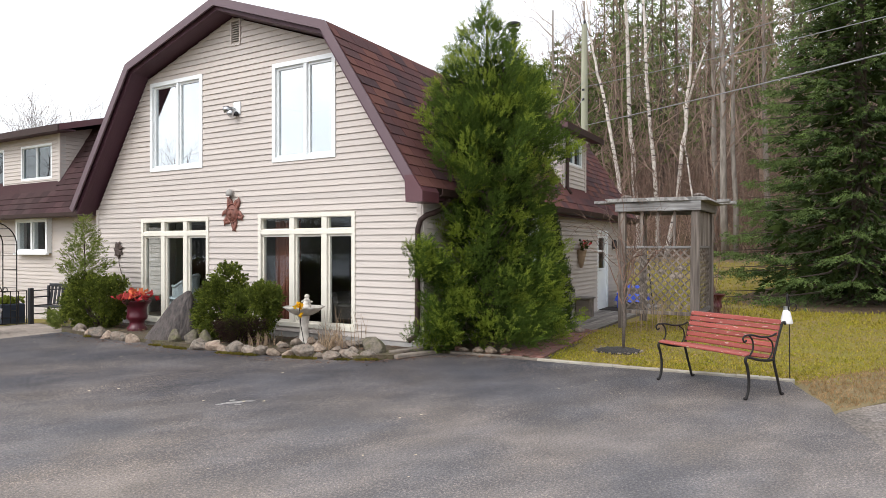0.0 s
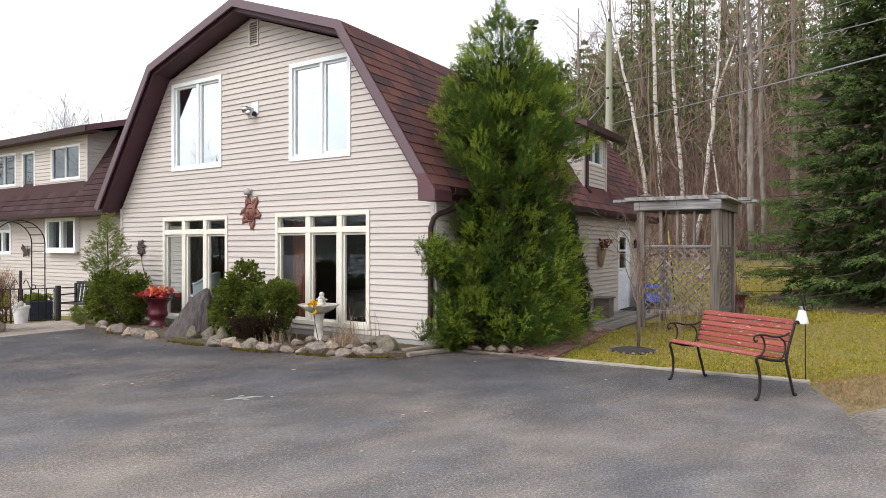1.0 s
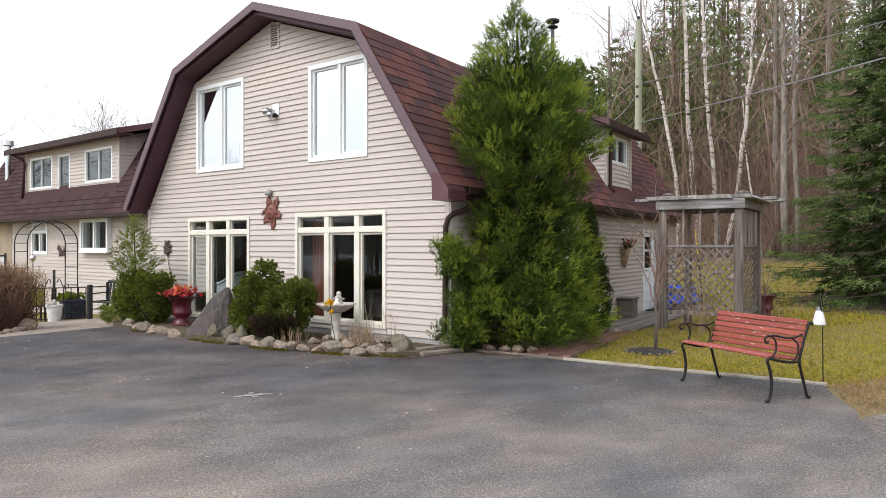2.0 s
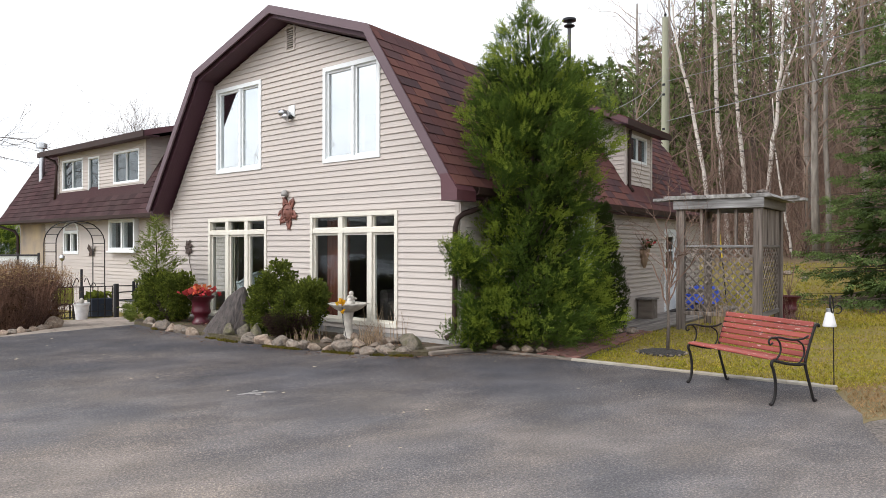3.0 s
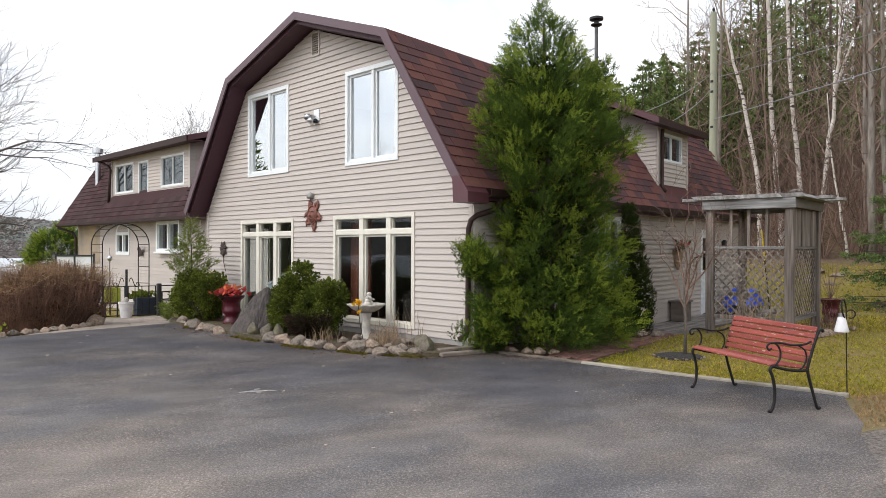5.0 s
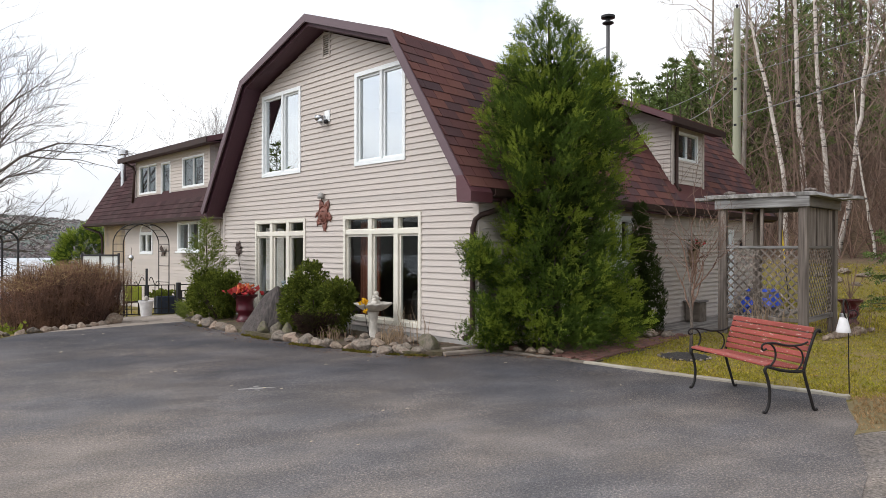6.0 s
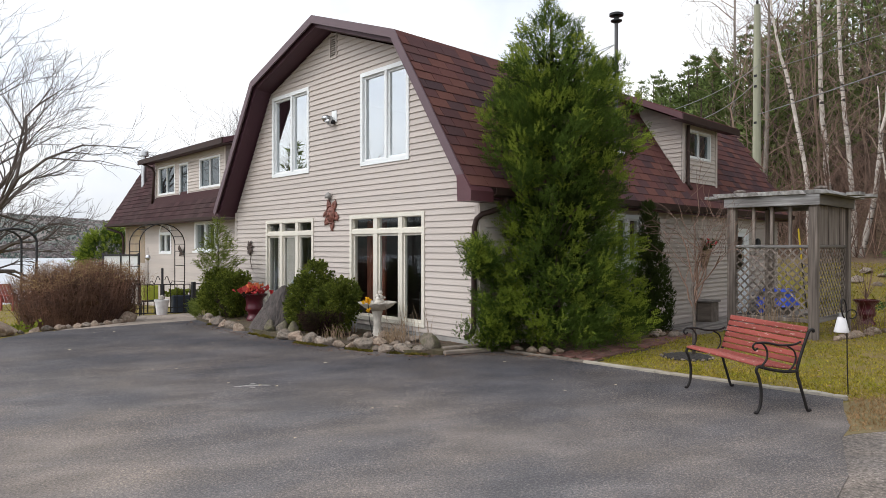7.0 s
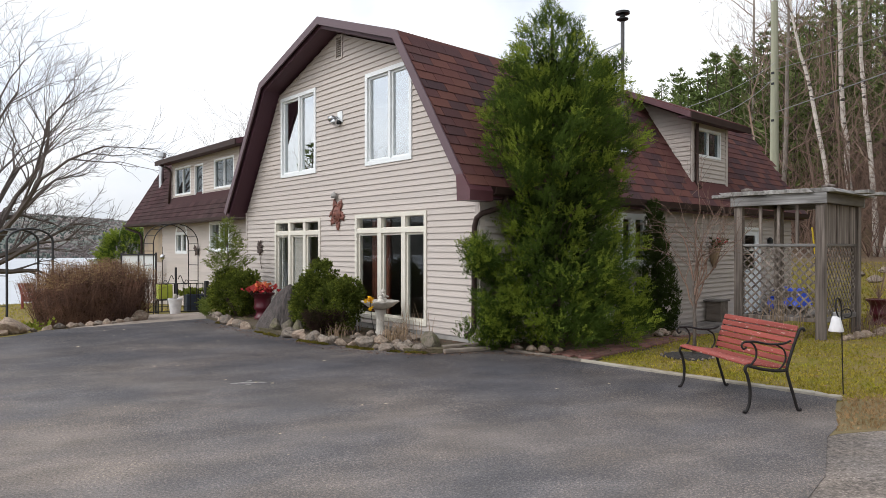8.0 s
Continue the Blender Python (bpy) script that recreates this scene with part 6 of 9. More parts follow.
me = bpy.data.meshes.new("garden_figurine")
fig.to_mesh(me)
fig.free()
me.materials.append(M_STONE_WHITE)
me.polygons.foreach_set("use_smooth", [True] * len(me.polygons))
figurine = new("garden_figurine", me)
figurine.matrix_basis = pose(-0.48, 1.88, 0.575, 0, 0, 60) @ Matrix.Diagonal((1.25, 1.25, 1.05, 1))
tagged(figurine, "small white concrete figurine sitting in the bird bath", "figurine")
stake = thing("flower_stake", (-0.90, 1.62, 0.02), "yellow flower ornament on a thin metal stake", "garden stake")
Geo().tube([(0.10, -0.02, 0.0), (0.03, 0, 0.35), (0.0, 0.0, 0.63)], 0.006, 5).obj("rod", M_IRON, stake)
petals(nr, (0, 0, 0.65), (0.025, 0.025, 0.025), 14, 0.06, M_YELLOW_FLOWER, "petals", stake, "yellow petals")
petals(nr, (0.0, -0.03, 0.52), (0.02, 0.02, 0.02), 5, 0.05, M_YELLOW_FLOWER, "petals", stake, "yellow petals")
tagged(Geo().tube([(-0.52, 2.62, 0.05), (-0.52, 2.62, 0.28)], 0.01, 6).tube([(-0.46, 2.62, 0.05), (-0.46, 2.62, 0.28)], 0.01, 6).box((-0.54, 2.60, 0.25), (-0.44, 2.64, 0.28)).obj(
    "wire_lantern", M_STEEL), "small wire lantern frame in the garden bed", "lantern")

# ---------------------------------------------------------------- wall ornaments and lamps
plaque = thing("sun_plaque", (-0.02, 4.13, 2.16), "rust-red terracotta sun plaque on the gable wall", "wall ornament")
g = Geo()
ring = 11
for k in range(ring):
    a = 2 * math.pi * k / ring + 0.2
    bend = 0.55 if k % 2 else -0.35
    pts = []
    for t in (0.0, 0.35, 0.7, 1.0):
        rr = 0.135 + (0.165 if k % 2 else 0.185) * t
        aa = a + bend * t * t
        pts.append((-0.015 - 0.01 * t, rr * 0.92 * math.cos(aa), rr * 1.06 * math.sin(aa)))
    ray_g = Geo().tube(pts, [0.040, 0.044, 0.036, 0.008], 6).moved(lambda p: (-0.012 + (p[0] + 0.02) * 0.5, p[1], p[2]))
    ray_g.obj("sun_ray", M_TERRACOTTA, plaque, smooth=True)
bm = bmesh.new()
bmesh.ops.create_uvsphere(bm, u_segments=24, v_segments=14, radius=1.0)
for v in bm.verts:
    v.co = Vector((min(0.0, v.co.x) * 0.07 - 0.005, v.co.y * 0.135, v.co.z * 0.155))
    v.co.x -= 0.012 * max(0.0, 1 - abs(v.co.y) / 0.03) * max(0.0, 1 - abs(v.co.z) / 0.09) if v.co.x < -0.03 else 0.0
me = bpy.data.meshes.new("disc")
bm.to_mesh(me)
bm.free()
me.materials.append(M_TERRACOTTA)
me.polygons.foreach_set("use_smooth", [True] * len(me.polygons))
new("disc", me).parent = plaque
Geo().tube([(-0.066, 0.0, 0.055), (-0.084, 0.0, 0.0), (-0.090, 0.0, -0.03), (-0.070, 0.0, -0.045)], [0.010, 0.015, 0.020, 0.012], 7).obj("nose", M_TERRACOTTA, plaque, smooth=True)
for sgn in (-1, 1):
    Geo().tube([(-0.066, sgn * 0.015, 0.058), (-0.072, sgn * 0.045, 0.070), (-0.056, sgn * 0.080, 0.055)], [0.008, 0.011, 0.006], 6).obj("brow", M_TERRACOTTA, plaque, smooth=True)
Geo().tube([(-0.060, -0.040, -0.075), (-0.072, 0.0, -0.085), (-0.060, 0.040, -0.075)], [0.006, 0.012, 0.006], 6).obj("mouth", M_TERRACOTTA, plaque, smooth=True)
Geo().tube([(-0.03, 0.15 * math.cos(a), 0.17 * math.sin(a)) for a in np.linspace(0, 2 * math.pi, 28)], 0.012, 6, cap=False).obj("rim", M_TERRACOTTA, plaque, smooth=True)

dome = thing("wall_sensor", (0.0, 4.17, 2.53), "small grey dome light on the gable wall", "wall light")
Geo().lathe([(0.07, -0.06), (0.075, -0.02), (0.055, 0.03), (0.02, 0.055)], 16).moved(lambda p: (p[0] * 0.8 - 0.075, p[1], p[2])).obj("dome", M_CONCRETE, dome, smooth=True)
Geo().box((-0.03, -0.045, -0.05), (-0.017, 0.045, 0.05)).obj("base_plate", M_SIDING, dome)
spot = thing("flood_light", (0.0, 4.02, 4.03), "white twin-head outdoor flood light on the gable wall", "flood light")
Geo().box((-0.035, -0.09, -0.11), (-0.016, 0.09, 0.11), bevel=0.006).obj("base_plate", M_WHITE, spot)
for yy, zz, dy, dz in ((0.06, 0.0, 0.17, -0.035), (0.0, -0.02, 0.03, -0.12)):
    p, q = Vector((-0.07, yy, zz)), Vector((-0.17, yy + dy, zz + dz))
    d = (q - p).normalized()
    Geo().tube([p, p + d * 0.05, p + d * 0.06, p + d * 0.16], [0.022, 0.028, 0.05, 0.062], 12).obj("lamp_head", M_STEEL, spot, "grey metal lamp head", smooth=True)
Geo().lathe([(0.03, -0.12), (0.045, -0.09), (0.045, -0.06), (0.02, -0.04)], 12, (-0.07, -0.02, -0.03)).obj("sensor", M_DARK_METAL, spot)
fly = thing("leaf_plaque", (-0.03, 7.63, 1.50), "small brown metal leaf ornament on the wall", "wall ornament")
g = Geo()
for k in range(7):
    a = 0.9 * k
    g.tube([(0, 0, 0), (-0.03, 0.10 * math.cos(a), 0.12 * math.sin(a)), (-0.02, 0.17 * math.cos(a + 0.2), 0.19 * math.sin(a + 0.2))], [0.05, 0.05, 0.006], 5)
g.moved(lambda p: (p[0] * 0.5, p[1], p[2])).obj("leaf", M_RUST, fly)
Geo().tube([(0, 0, -0.1), (-0.02, -0.05, -0.3), (-0.01, -0.12, -0.5)], 0.008, 5).obj("stem", M_RUST, fly)
butter = thing("butterfly_plaque", (WX - 0.03, 17.05, 1.38), "small brown metal butterfly ornament on the wing wall", "wall ornament")
for s in (-1, 1):
    Geo().add([(0, 0, 0.0), (-0.06, s * 0.16, 0.22), (-0.08, s * 0.22, 0.08), (-0.05, s * 0.12, -0.05), (-0.06, s * 0.15, -0.18), (0, s * 0.02, -0.14), (0.01, 0, 0.0), (-0.05, s * 0.16, 0.22), (-0.07, s * 0.22, 0.08),
               (-0.04, s * 0.12, -0.05), (-0.05, s * 0.15, -0.18), (0.01, s * 0.02, -0.14)], [(0, 1, 2, 3), (0, 3, 4, 5), (6, 9, 8, 7), (6, 11, 10, 9)]).obj("metal_wing", M_RUST, butter)

# ---------------------------------------------------------------- gate, arch and pots on the lake side
GZ = ground_z(-0.5, 11.8)
arch = thing("garden_arch", (-0.55, 12.25, GZ), "black iron garden arch over the gate", "garden arch", turn=16)
for yy in (-0.22, 0.22):
    pts = [(-0.70, yy, 0), (-0.70, yy, 1.95)] + [(-0.70 * math.cos(a), yy, 1.95 + 0.55 * math.sin(a)) for a in np.linspace(0.15, math.pi - 0.15, 14)] + [(0.70, yy, 1.95), (0.70, yy, 0)]
    Geo().tube(pts, 0.014, 6).obj("hoop", M_IRON, arch)
for xx in (-0.70, 0.70):
    for z in (0.35, 0.9, 1.35, 1.75, 1.95):
        Geo().tube([(xx, -0.22, z), (xx, 0.22, z)], 0.009, 5).obj("rung", M_IRON, arch)
for a in np.linspace(0.4, math.pi - 0.4, 7):
    Geo().tube([(-0.70 * math.cos(a), -0.22, 1.95 + 0.55 * math.sin(a)), (-0.70 * math.cos(a), 0.22, 1.95 + 0.55 * math.sin(a))], 0.009, 5).obj("rung", M_IRON, arch)
gate = thing("metal_gate", (-0.62, 11.75, GZ), "low black iron garden gate with scrolls", "gate", turn=-20)
for x0, x1 in ((-0.68, -0.02), (0.06, 0.72)):
    leaf = Geo().tube([(x0, 0, 0.1), (x0, 0, 0.86), (x1, 0, 0.86), (x1, 0, 0.1), (x0, 0, 0.1)], 0.02, 6).tube([(x0, 0, 0.24), (x1, 0, 0.24)], 0.010, 5).obj("gate_frame", M_IRON, gate)
    for k in range(1, 4):
        x = x0 + (x1 - x0) * k / 4
        Geo().tube([(x, 0, 0.1), (x, 0, 0.86)], 0.011, 5).obj("picket", M_IRON, leaf)
Geo().box((-0.01, -0.03, 0), (0.05, 0.03, 1.30), bevel=0.006).obj("gate_post", M_BLACK_WOOD, gate)
for s in (-1, 1):
    Geo().tube([(0.02 + s * (0.06 + 0.16 * t), 0, 0.98 + 0.10 * math.sin(5 * t)) for t in np.linspace(0, 1, 14)] + [(0.02 + s * (0.25 + 0.06 * math.sin(a)), 0, 0.90 + 0.06 * math.cos(a)) for a in np.linspace(0, 5, 12)],
               0.010, 5).obj("scroll", M_IRON, gate)
fence = thing("fence", (0.15, 11.5, GZ), "low black rail fence beside the gate", "fence", turn=5)
for x in (0.0, 0.85):
    Geo().box((x - 0.05, -0.05, 0), (x + 0.05, 0.05, 0.92), bevel=0.008).obj("post", M_BLACK_WOOD, fence)
for z in (0.30, 0.50, 0.86):
    Geo().tube([(0, 0, z), (0.85, 0, z)], 0.014, 6).obj("rail", M_BLACK_WOOD, fence)
globe = thing("globe_stake", (-0.50, 13.2, GZ), "thin garden stake with a mirror globe", "garden stake")
Geo().tube([(0, 0, 0), (0, 0, 1.55)], 0.01, 5).obj("rod", M_IRON, globe)
Geo().lathe([(0.01, 1.48), (0.06, 1.52), (0.075, 1.57), (0.05, 1.63), (0.01, 1.65)], 14).obj("globe", M_STEEL, globe, smooth=True)
Geo().tube([(0, 0, 1.64), (0, 0, 1.86)], 0.006, 5).obj("finial", M_IRON, globe)
pot = thing("flower_pot", (-0.70, 11.5, ground_z(-0.70, 11.5) + 0.02), "tall white tapered flower pot", "flower pot")
Geo().lathe([(0.125, 0), (0.13, 0.02), (0.175, 0.38), (0.192, 0.39), (0.192, 0.44), (0.165, 0.44), (0.155, 0.40)], 24).obj("pot", M_WHITE_PLASTIC, pot, smooth=True, sharp=40)
Geo().lathe([(0.0, 0.38), (0.16, 0.38), (0.155, 0.40), (0.0, 0.41)], 16).obj("soil", M_SOIL, pot)
Geo().lathe([(0.04, 0.41), (0.05, 0.46), (0.06, 0.51), (0.02, 0.56)], 12).obj("ornament", M_STONE_WHITE, pot, smooth=True)
tub = thing("planter", (0.22, 12.6, GZ), "dark blue square planter with green plants", "planter", turn=-10)
Geo().box((-0.26, -0.22, 0), (0.26, 0.22, 0.50), bevel=0.02).obj("box", M_NAVY, tub)
petals(nr, (-0.1, 0, 0.55), (0.18, 0.13, 0.05), 50, 0.14, M_LEAF_SHRUB, "plants", tub, "green leafy plants")
urn_b = thing("stone_pot", (-1.35, 14.4, ground_z(-1.3, 14.4)), "grey stone pot with ferny plants", "flower pot")
Geo().lathe([(0.16, 0), (0.2, 0.2), (0.26, 0.34), (0.24, 0.36)], 16).obj("pot", M_CONCRETE, urn_b)
petals(nr, (0, 0, 0.5), (0.16, 0.16, 0.09), 46, 0.2, M_LEAF_SHRUB, "plants", urn_b)
bb = thing("garden_bench", (0.55, 11.55, GZ), "black painted slatted wooden garden bench", "bench", turn=-80)
for k in range(4):
    Geo().box((-0.6, 0.05 + 0.11 * k, 0.42), (0.6, 0.145 + 0.11 * k, 0.445), bevel=0.005).obj("seat_slat", M_BLACK_WOOD, bb)
for k in range(9):
    x = -0.52 + 0.13 * k
    Geo().bar((x, 0.5, 0.45), (x, 0.57, 0.92), 0.07, 0.02, up=(0, 1, 0)).obj("back_slat", M_BLACK_WOOD, bb)
Geo().box((-0.62, 0.545, 0.90), (0.62, 0.60, 0.98), bevel=0.01).obj("top_rail", M_BLACK_WOOD, bb)
for x in (-0.6, 0.6):
    for y, h in ((0.04, 0.64), (0.52, 0.93)):
        Geo().box((x - 0.03, y - 0.03, 0), (x + 0.03, y + 0.03, h), bevel=0.006).obj("leg", M_BLACK_WOOD, bb)
    Geo().box((x - 0.04, -0.02, 0.64), (x + 0.04, 0.56, 0.67), bevel=0.006).obj("armrest", M_BLACK_WOOD, bb)

stand = thing("plant_stand", (-0.42, 13.3, ground_z(-0.42, 13.3)), "low dark wooden plant stand behind the gate", "plant stand", turn=-8)
Geo().box((-0.24, -0.24, 0.40), (0.24, 0.24, 0.44), bevel=0.006).obj("top", M_BLACK_WOOD, stand)
for x in (-0.2, 0.2):
    for y in (-0.2, 0.2):
        Geo().box((x - 0.02, y - 0.02, 0), (x + 0.02, y + 0.02, 0.40)).obj("leg", M_BLACK_WOOD, stand)
lime = thing("planter", (-0.42, 13.3, ground_z(-0.42, 13.3) + 0.44), "lime green square planter behind the gate", "planter", turn=-8)
Geo().box((-0.2, -0.2, 0), (0.2, 0.2, 0.42), bevel=0.02).obj("box", M_LIME, lime)
Geo().box((-0.17, -0.17, 0.421), (0.17, 0.17, 0.43)).obj("soil", M_SOIL, lime)
# white screen at the end of the wing
SZ = ground_z(1.1, 21.0)
screen = thing("privacy_screen", (1.55, 20.6, SZ), "white lattice privacy screen in a black frame", "garden screen", turn=141)
Geo().box((0, -0.012, 1.0), (1.28, 0.012, 1.24 - SZ - 0.06)).obj("panel", M_WHITE, screen)
for x in (-0.05, 0.62, 1.28):
    Geo().box((x, -0.04, 0), (x + 0.06, 0.04, 1.24 - SZ + 0.05), bevel=0.006).obj("post", M_BLACK_WOOD, screen)
Geo().box((-0.05, -0.045, 1.24 - SZ - 0.06), (1.34, 0.045, 1.24 - SZ), bevel=0.006).obj("rail", M_BLACK_WOOD, screen)
Geo().box((-0.05, -0.045, 0.94), (1.34, 0.045, 1.0), bevel=0.006).obj("rail", M_BLACK_WOOD, screen)

# far arbor behind the hedge
AZ = ground_z(-4.0, 11.9)
arb = thing("garden_arbor", (-4.25, 11.6, AZ), "tall black metal garden arbor behind the hedge", "garden arbor", turn=24)
for yy in (-0.28, 0.28):
    pts = [(-0.56, yy, 0), (-0.56, yy, 2.0)] + [(-0.56 * math.cos(a), yy, 2.0 + 0.30 * math.sin(a)) for a in np.linspace(0.2, math.pi - 0.2, 12)] + [(0.56, yy, 2.0), (0.56, yy, 0)]
    Geo().tube(pts, 0.028, 6).obj("hoop", M_BLACK_WOOD, arb)
for xx in (-0.56, 0.56):
    for z in (0.5, 1.2, 1.8):
        Geo().tube([(xx, -0.28, z), (xx, 0.28, z)], 0.012, 5).obj("rung", M_BLACK_WOOD, arb)
for a in np.linspace(0.5, math.pi - 0.5, 5):
    Geo().tube([(-0.56 * math.cos(a), -0.28, 2.0 + 0.30 * math.sin(a)), (-0.56 * math.cos(a), 0.28, 2.0 + 0.30 * math.sin(a))], 0.012, 5).obj("rung", M_BLACK_WOOD, arb)
chair = thing("lawn_chair", (-2.25, 22.2, ground_z(-2.25, 22.2)), "faded red wooden lawn chair on the lake lawn", "chair", turn=30)
for k in range(5):
    Geo().bar((-0.25 + 0.125 * k, 0.3, 0.3), (-0.25 + 0.125 * k, 0.62, 0.95), 0.10, 0.02, up=(0, 1, 0)).obj("back_slat", M_BENCH_SLAT, chair)
for k in range(4):
    Geo().box((-0.3, -0.25 + 0.13 * k, 0.34 - 0.02 * k), (0.3, -0.14 + 0.13 * k, 0.365 - 0.02 * k)).obj("seat_slat", M_BENCH_SLAT, chair)
for x in (-0.32, 0.32):
    Geo().box((x - 0.03, -0.28, 0), (x + 0.03, -0.2, 0.56)).obj("leg", M_BENCH_SLAT, chair)
    Geo().box((x - 0.03, 0.3, 0), (x + 0.03, 0.38, 0.56)).obj("leg", M_BENCH_SLAT, chair)
    Geo().box((x - 0.06, -0.32, 0.56), (x + 0.06, 0.42, 0.585)).obj("armrest", M_BENCH_SLAT, chair)

# ---------------------------------------------------------------- pole and wires
pole = thing("utility_pole", (22.75, 6.75, ground_z(22.75, 6.75)), "tall pale wooden utility pole behind the house", "utility pole")
top_z = 11.9 - ground_z(22.75, 6.75)
Geo().tube([(0, 0, -0.3), (0, 0, top_z)], [0.20, 0.135], 14).obj("shaft", M_POLE, pole, smooth=True, sharp=50)
Geo().tube([(0, 0, top_z), (0, 0, top_z + 0.14), (0, 0, top_z + 0.2)], [0.04, 0.07, 0.03], 8).obj("insulator", M_DARK_METAL, pole)
for z in (8.9, 9.35, 7.35):
    Geo().box((-0.17, -0.06, z - 1.6), (0.0, 0.06, z - 1.5)).obj("bracket", M_DARK_METAL, pole)


def wire(p, q, over, sag, r, label):
    p, q = Vector(p), Vector(q)
    q = p + (q - p) * over
    pts = [p + (q - p) * t - Vector((0, 0, sag * 4 * t * (1 - t))) for t in np.linspace(0, 1, 24)]
    tagged(Geo().tube(pts, r, 5).obj("overhead_wire", M_CABLE), label, "wire", "overhead wires")


wire((22.7, 6.7, 9.55), (13.3, -4.0, 8.35), 2.2, 0.25, 0.012, "thin grey overhead wire from the pole")
wire((22.7, 6.7, 9.0), (11.4, -5.5, 7.3), 2.2, 0.25, 0.014, "thin grey overhead wire from the pole")
wire((22.7, 6.7, 7.2), (6.45, -5.54, 5.12), 1.8, 0.1, 0.016, "thin grey overhead service wire from the pole")
wire((22.7, 6.7, 9.3), (9.2, 3.2, 5.0), 1.0, 0.25, 0.012, "thin grey wire from the pole to the house")
wire((22.7, 6.7, 8.7), (9.6, 2.4, 4.7), 1.0, 0.25, 0.012, "thin grey wire from the pole to the house")

# ---------------------------------------------------------------- inside, behind the glass
def wicker_chair(at, turn):
    c = thing("wicker_chair", at, "pale wicker armchair behind the patio window", "chair", "wicker chairs", turn=turn)
    pts = [(0.30 * math.cos(a), 0.30 * math.sin(a), 0.66 + 0.22 * max(0, math.sin(a))) for a in np.linspace(-0.3, math.pi + 0.3, 16)]
    Geo().tube(pts, 0.03, 6).obj("arm_rail", M_WICKER, c, smooth=True)
    g = Geo()
    k = len(pts)
    g.add([(x, y, 0.40) for x, y, z in pts] + [(x * 1.02, y * 1.02, z) for x, y, z in pts] + [(x * 0.94, y * 0.94, 0.40) for x, y, z in pts] + [(x * 0.95, y * 0.95, z) for x, y, z in pts],
          [(i, i + 1, k + i + 1, k + i) for i in range(k - 1)] + [(2 * k + i + 1, 2 * k + i, 3 * k + i, 3 * k + i + 1) for i in range(k - 1)])
    g.obj("backrest", M_WICKER, c)
    Geo().lathe([(0.30, 0.36), (0.33, 0.40), (0.30, 0.44)], 20).obj("seat", M_WICKER, c)
    for a in (0.8, 2.4, 3.9, 5.5):
        Geo().tube([(0.26 * math.cos(a), 0.26 * math.sin(a), 0.37), (0.30 * math.cos(a), 0.30 * math.sin(a), 0.0)], 0.022, 6).obj("leg", M_WICKER, c)


wicker_chair((0.75, 6.55, 0.10), 200)
wicker_chair((0.85, 5.45, 0.10), 150)
tbl = thing("side_table", (1.3, 6.0, 0.10), "small round pale table behind the patio window", "table")
Geo().lathe([(0.30, 0.55), (0.31, 0.57), (0.30, 0.59)], 20).obj("tabletop", M_WICKER, tbl)
Geo().tube([(0, 0, 0), (0, 0, 0.55)], 0.04, 8).obj("pedestal", M_WICKER, tbl)
plant = thing("house_plant", (0.62, 4.98, 0.10), "potted plant with orange leaves behind the window", "plant")
Geo().lathe([(0.12, 0), (0.17, 0.30), (0.15, 0.30)], 14).obj("pot", M_TERRACOTTA, plant)
Geo().tube([(0, 0, 0.3), (0, 0, 1.0)], 0.02, 6).obj("stem", M_TRUNK_BROWN, plant)
petals(nr, (0, 0, 1.15), (0.12, 0.12, 0.16), 50, 0.14, leafy("amber_leaves", (0.45, 0.22, 0.05), (0.25, 0.20, 0.05), 0.4), "leaves", plant)
cur = Geo()
for i in range(41):
    y = 3.42 - 0.62 * i / 40
    for z in (0.14, 2.02):
        cur.v.append((0.32 + 0.035 * math.sin(i * 1.2), y, z))
cur.f = [(2 * i, 2 * i + 2, 2 * i + 3, 2 * i + 1) for i in range(40)]
tagged(cur.obj("curtain", M_CURTAIN, smooth=True), "russet pleated curtain hanging inside the patio window", "curtain")
sofa = thing("sofa", (1.6, 1.9, 0.10), "grey upholstered sofa inside the room", "sofa", turn=90)
Geo().box((-0.9, -0.4, 0.1), (0.9, 0.4, 0.42), bevel=0.05).obj("seat", M_SOFA, sofa)
Geo().box((-0.9, -0.45, 0.42), (0.9, -0.22, 0.85), bevel=0.08).obj("backrest", M_SOFA, sofa)
for x in (-0.98, 0.98):
    Geo().box((x - 0.11, -0.42, 0.0), (x + 0.11, 0.42, 0.62), bevel=0.06).obj("armrest", M_SOFA, sofa)
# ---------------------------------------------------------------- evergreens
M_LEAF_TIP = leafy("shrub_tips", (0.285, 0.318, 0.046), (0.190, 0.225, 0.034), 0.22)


def clump_crown(seed, clumps, per, size, way_up=0.5, leaves=5, width=0.2, spread=0.8, jitter=1.0, droop=0.0):
    """Sprays gathered in clumps. clumps: rows of x, y, z, radius, and the outward way."""
    r = np.random.default_rng(seed)
    at, way = [], []
    for x, y, z, rad, ox, oy, oz in clumps:
        k = max(4, int(per * (rad / 0.2) ** 1.6))
        d = unit(r.normal(size=(k, 3)))
        o = np.array((ox, oy, oz))
        p = d * (r.random((k, 1)) ** 0.45) * rad * jitter
        p += o * (p @ o)[:, None] * 0.5                     # stretched outward
        at.append(np.array((x, y, z)) + p)
        way.append(unit(o * 0.9 + d * 0.55 + np.array((0, 0, way_up))))
    at, way = np.concatenate(at), np.concatenate(way)
    return sprays(r, at, way, size * r.uniform(0.7, 1.3, len(at)), leaves, width, spread, droop), at


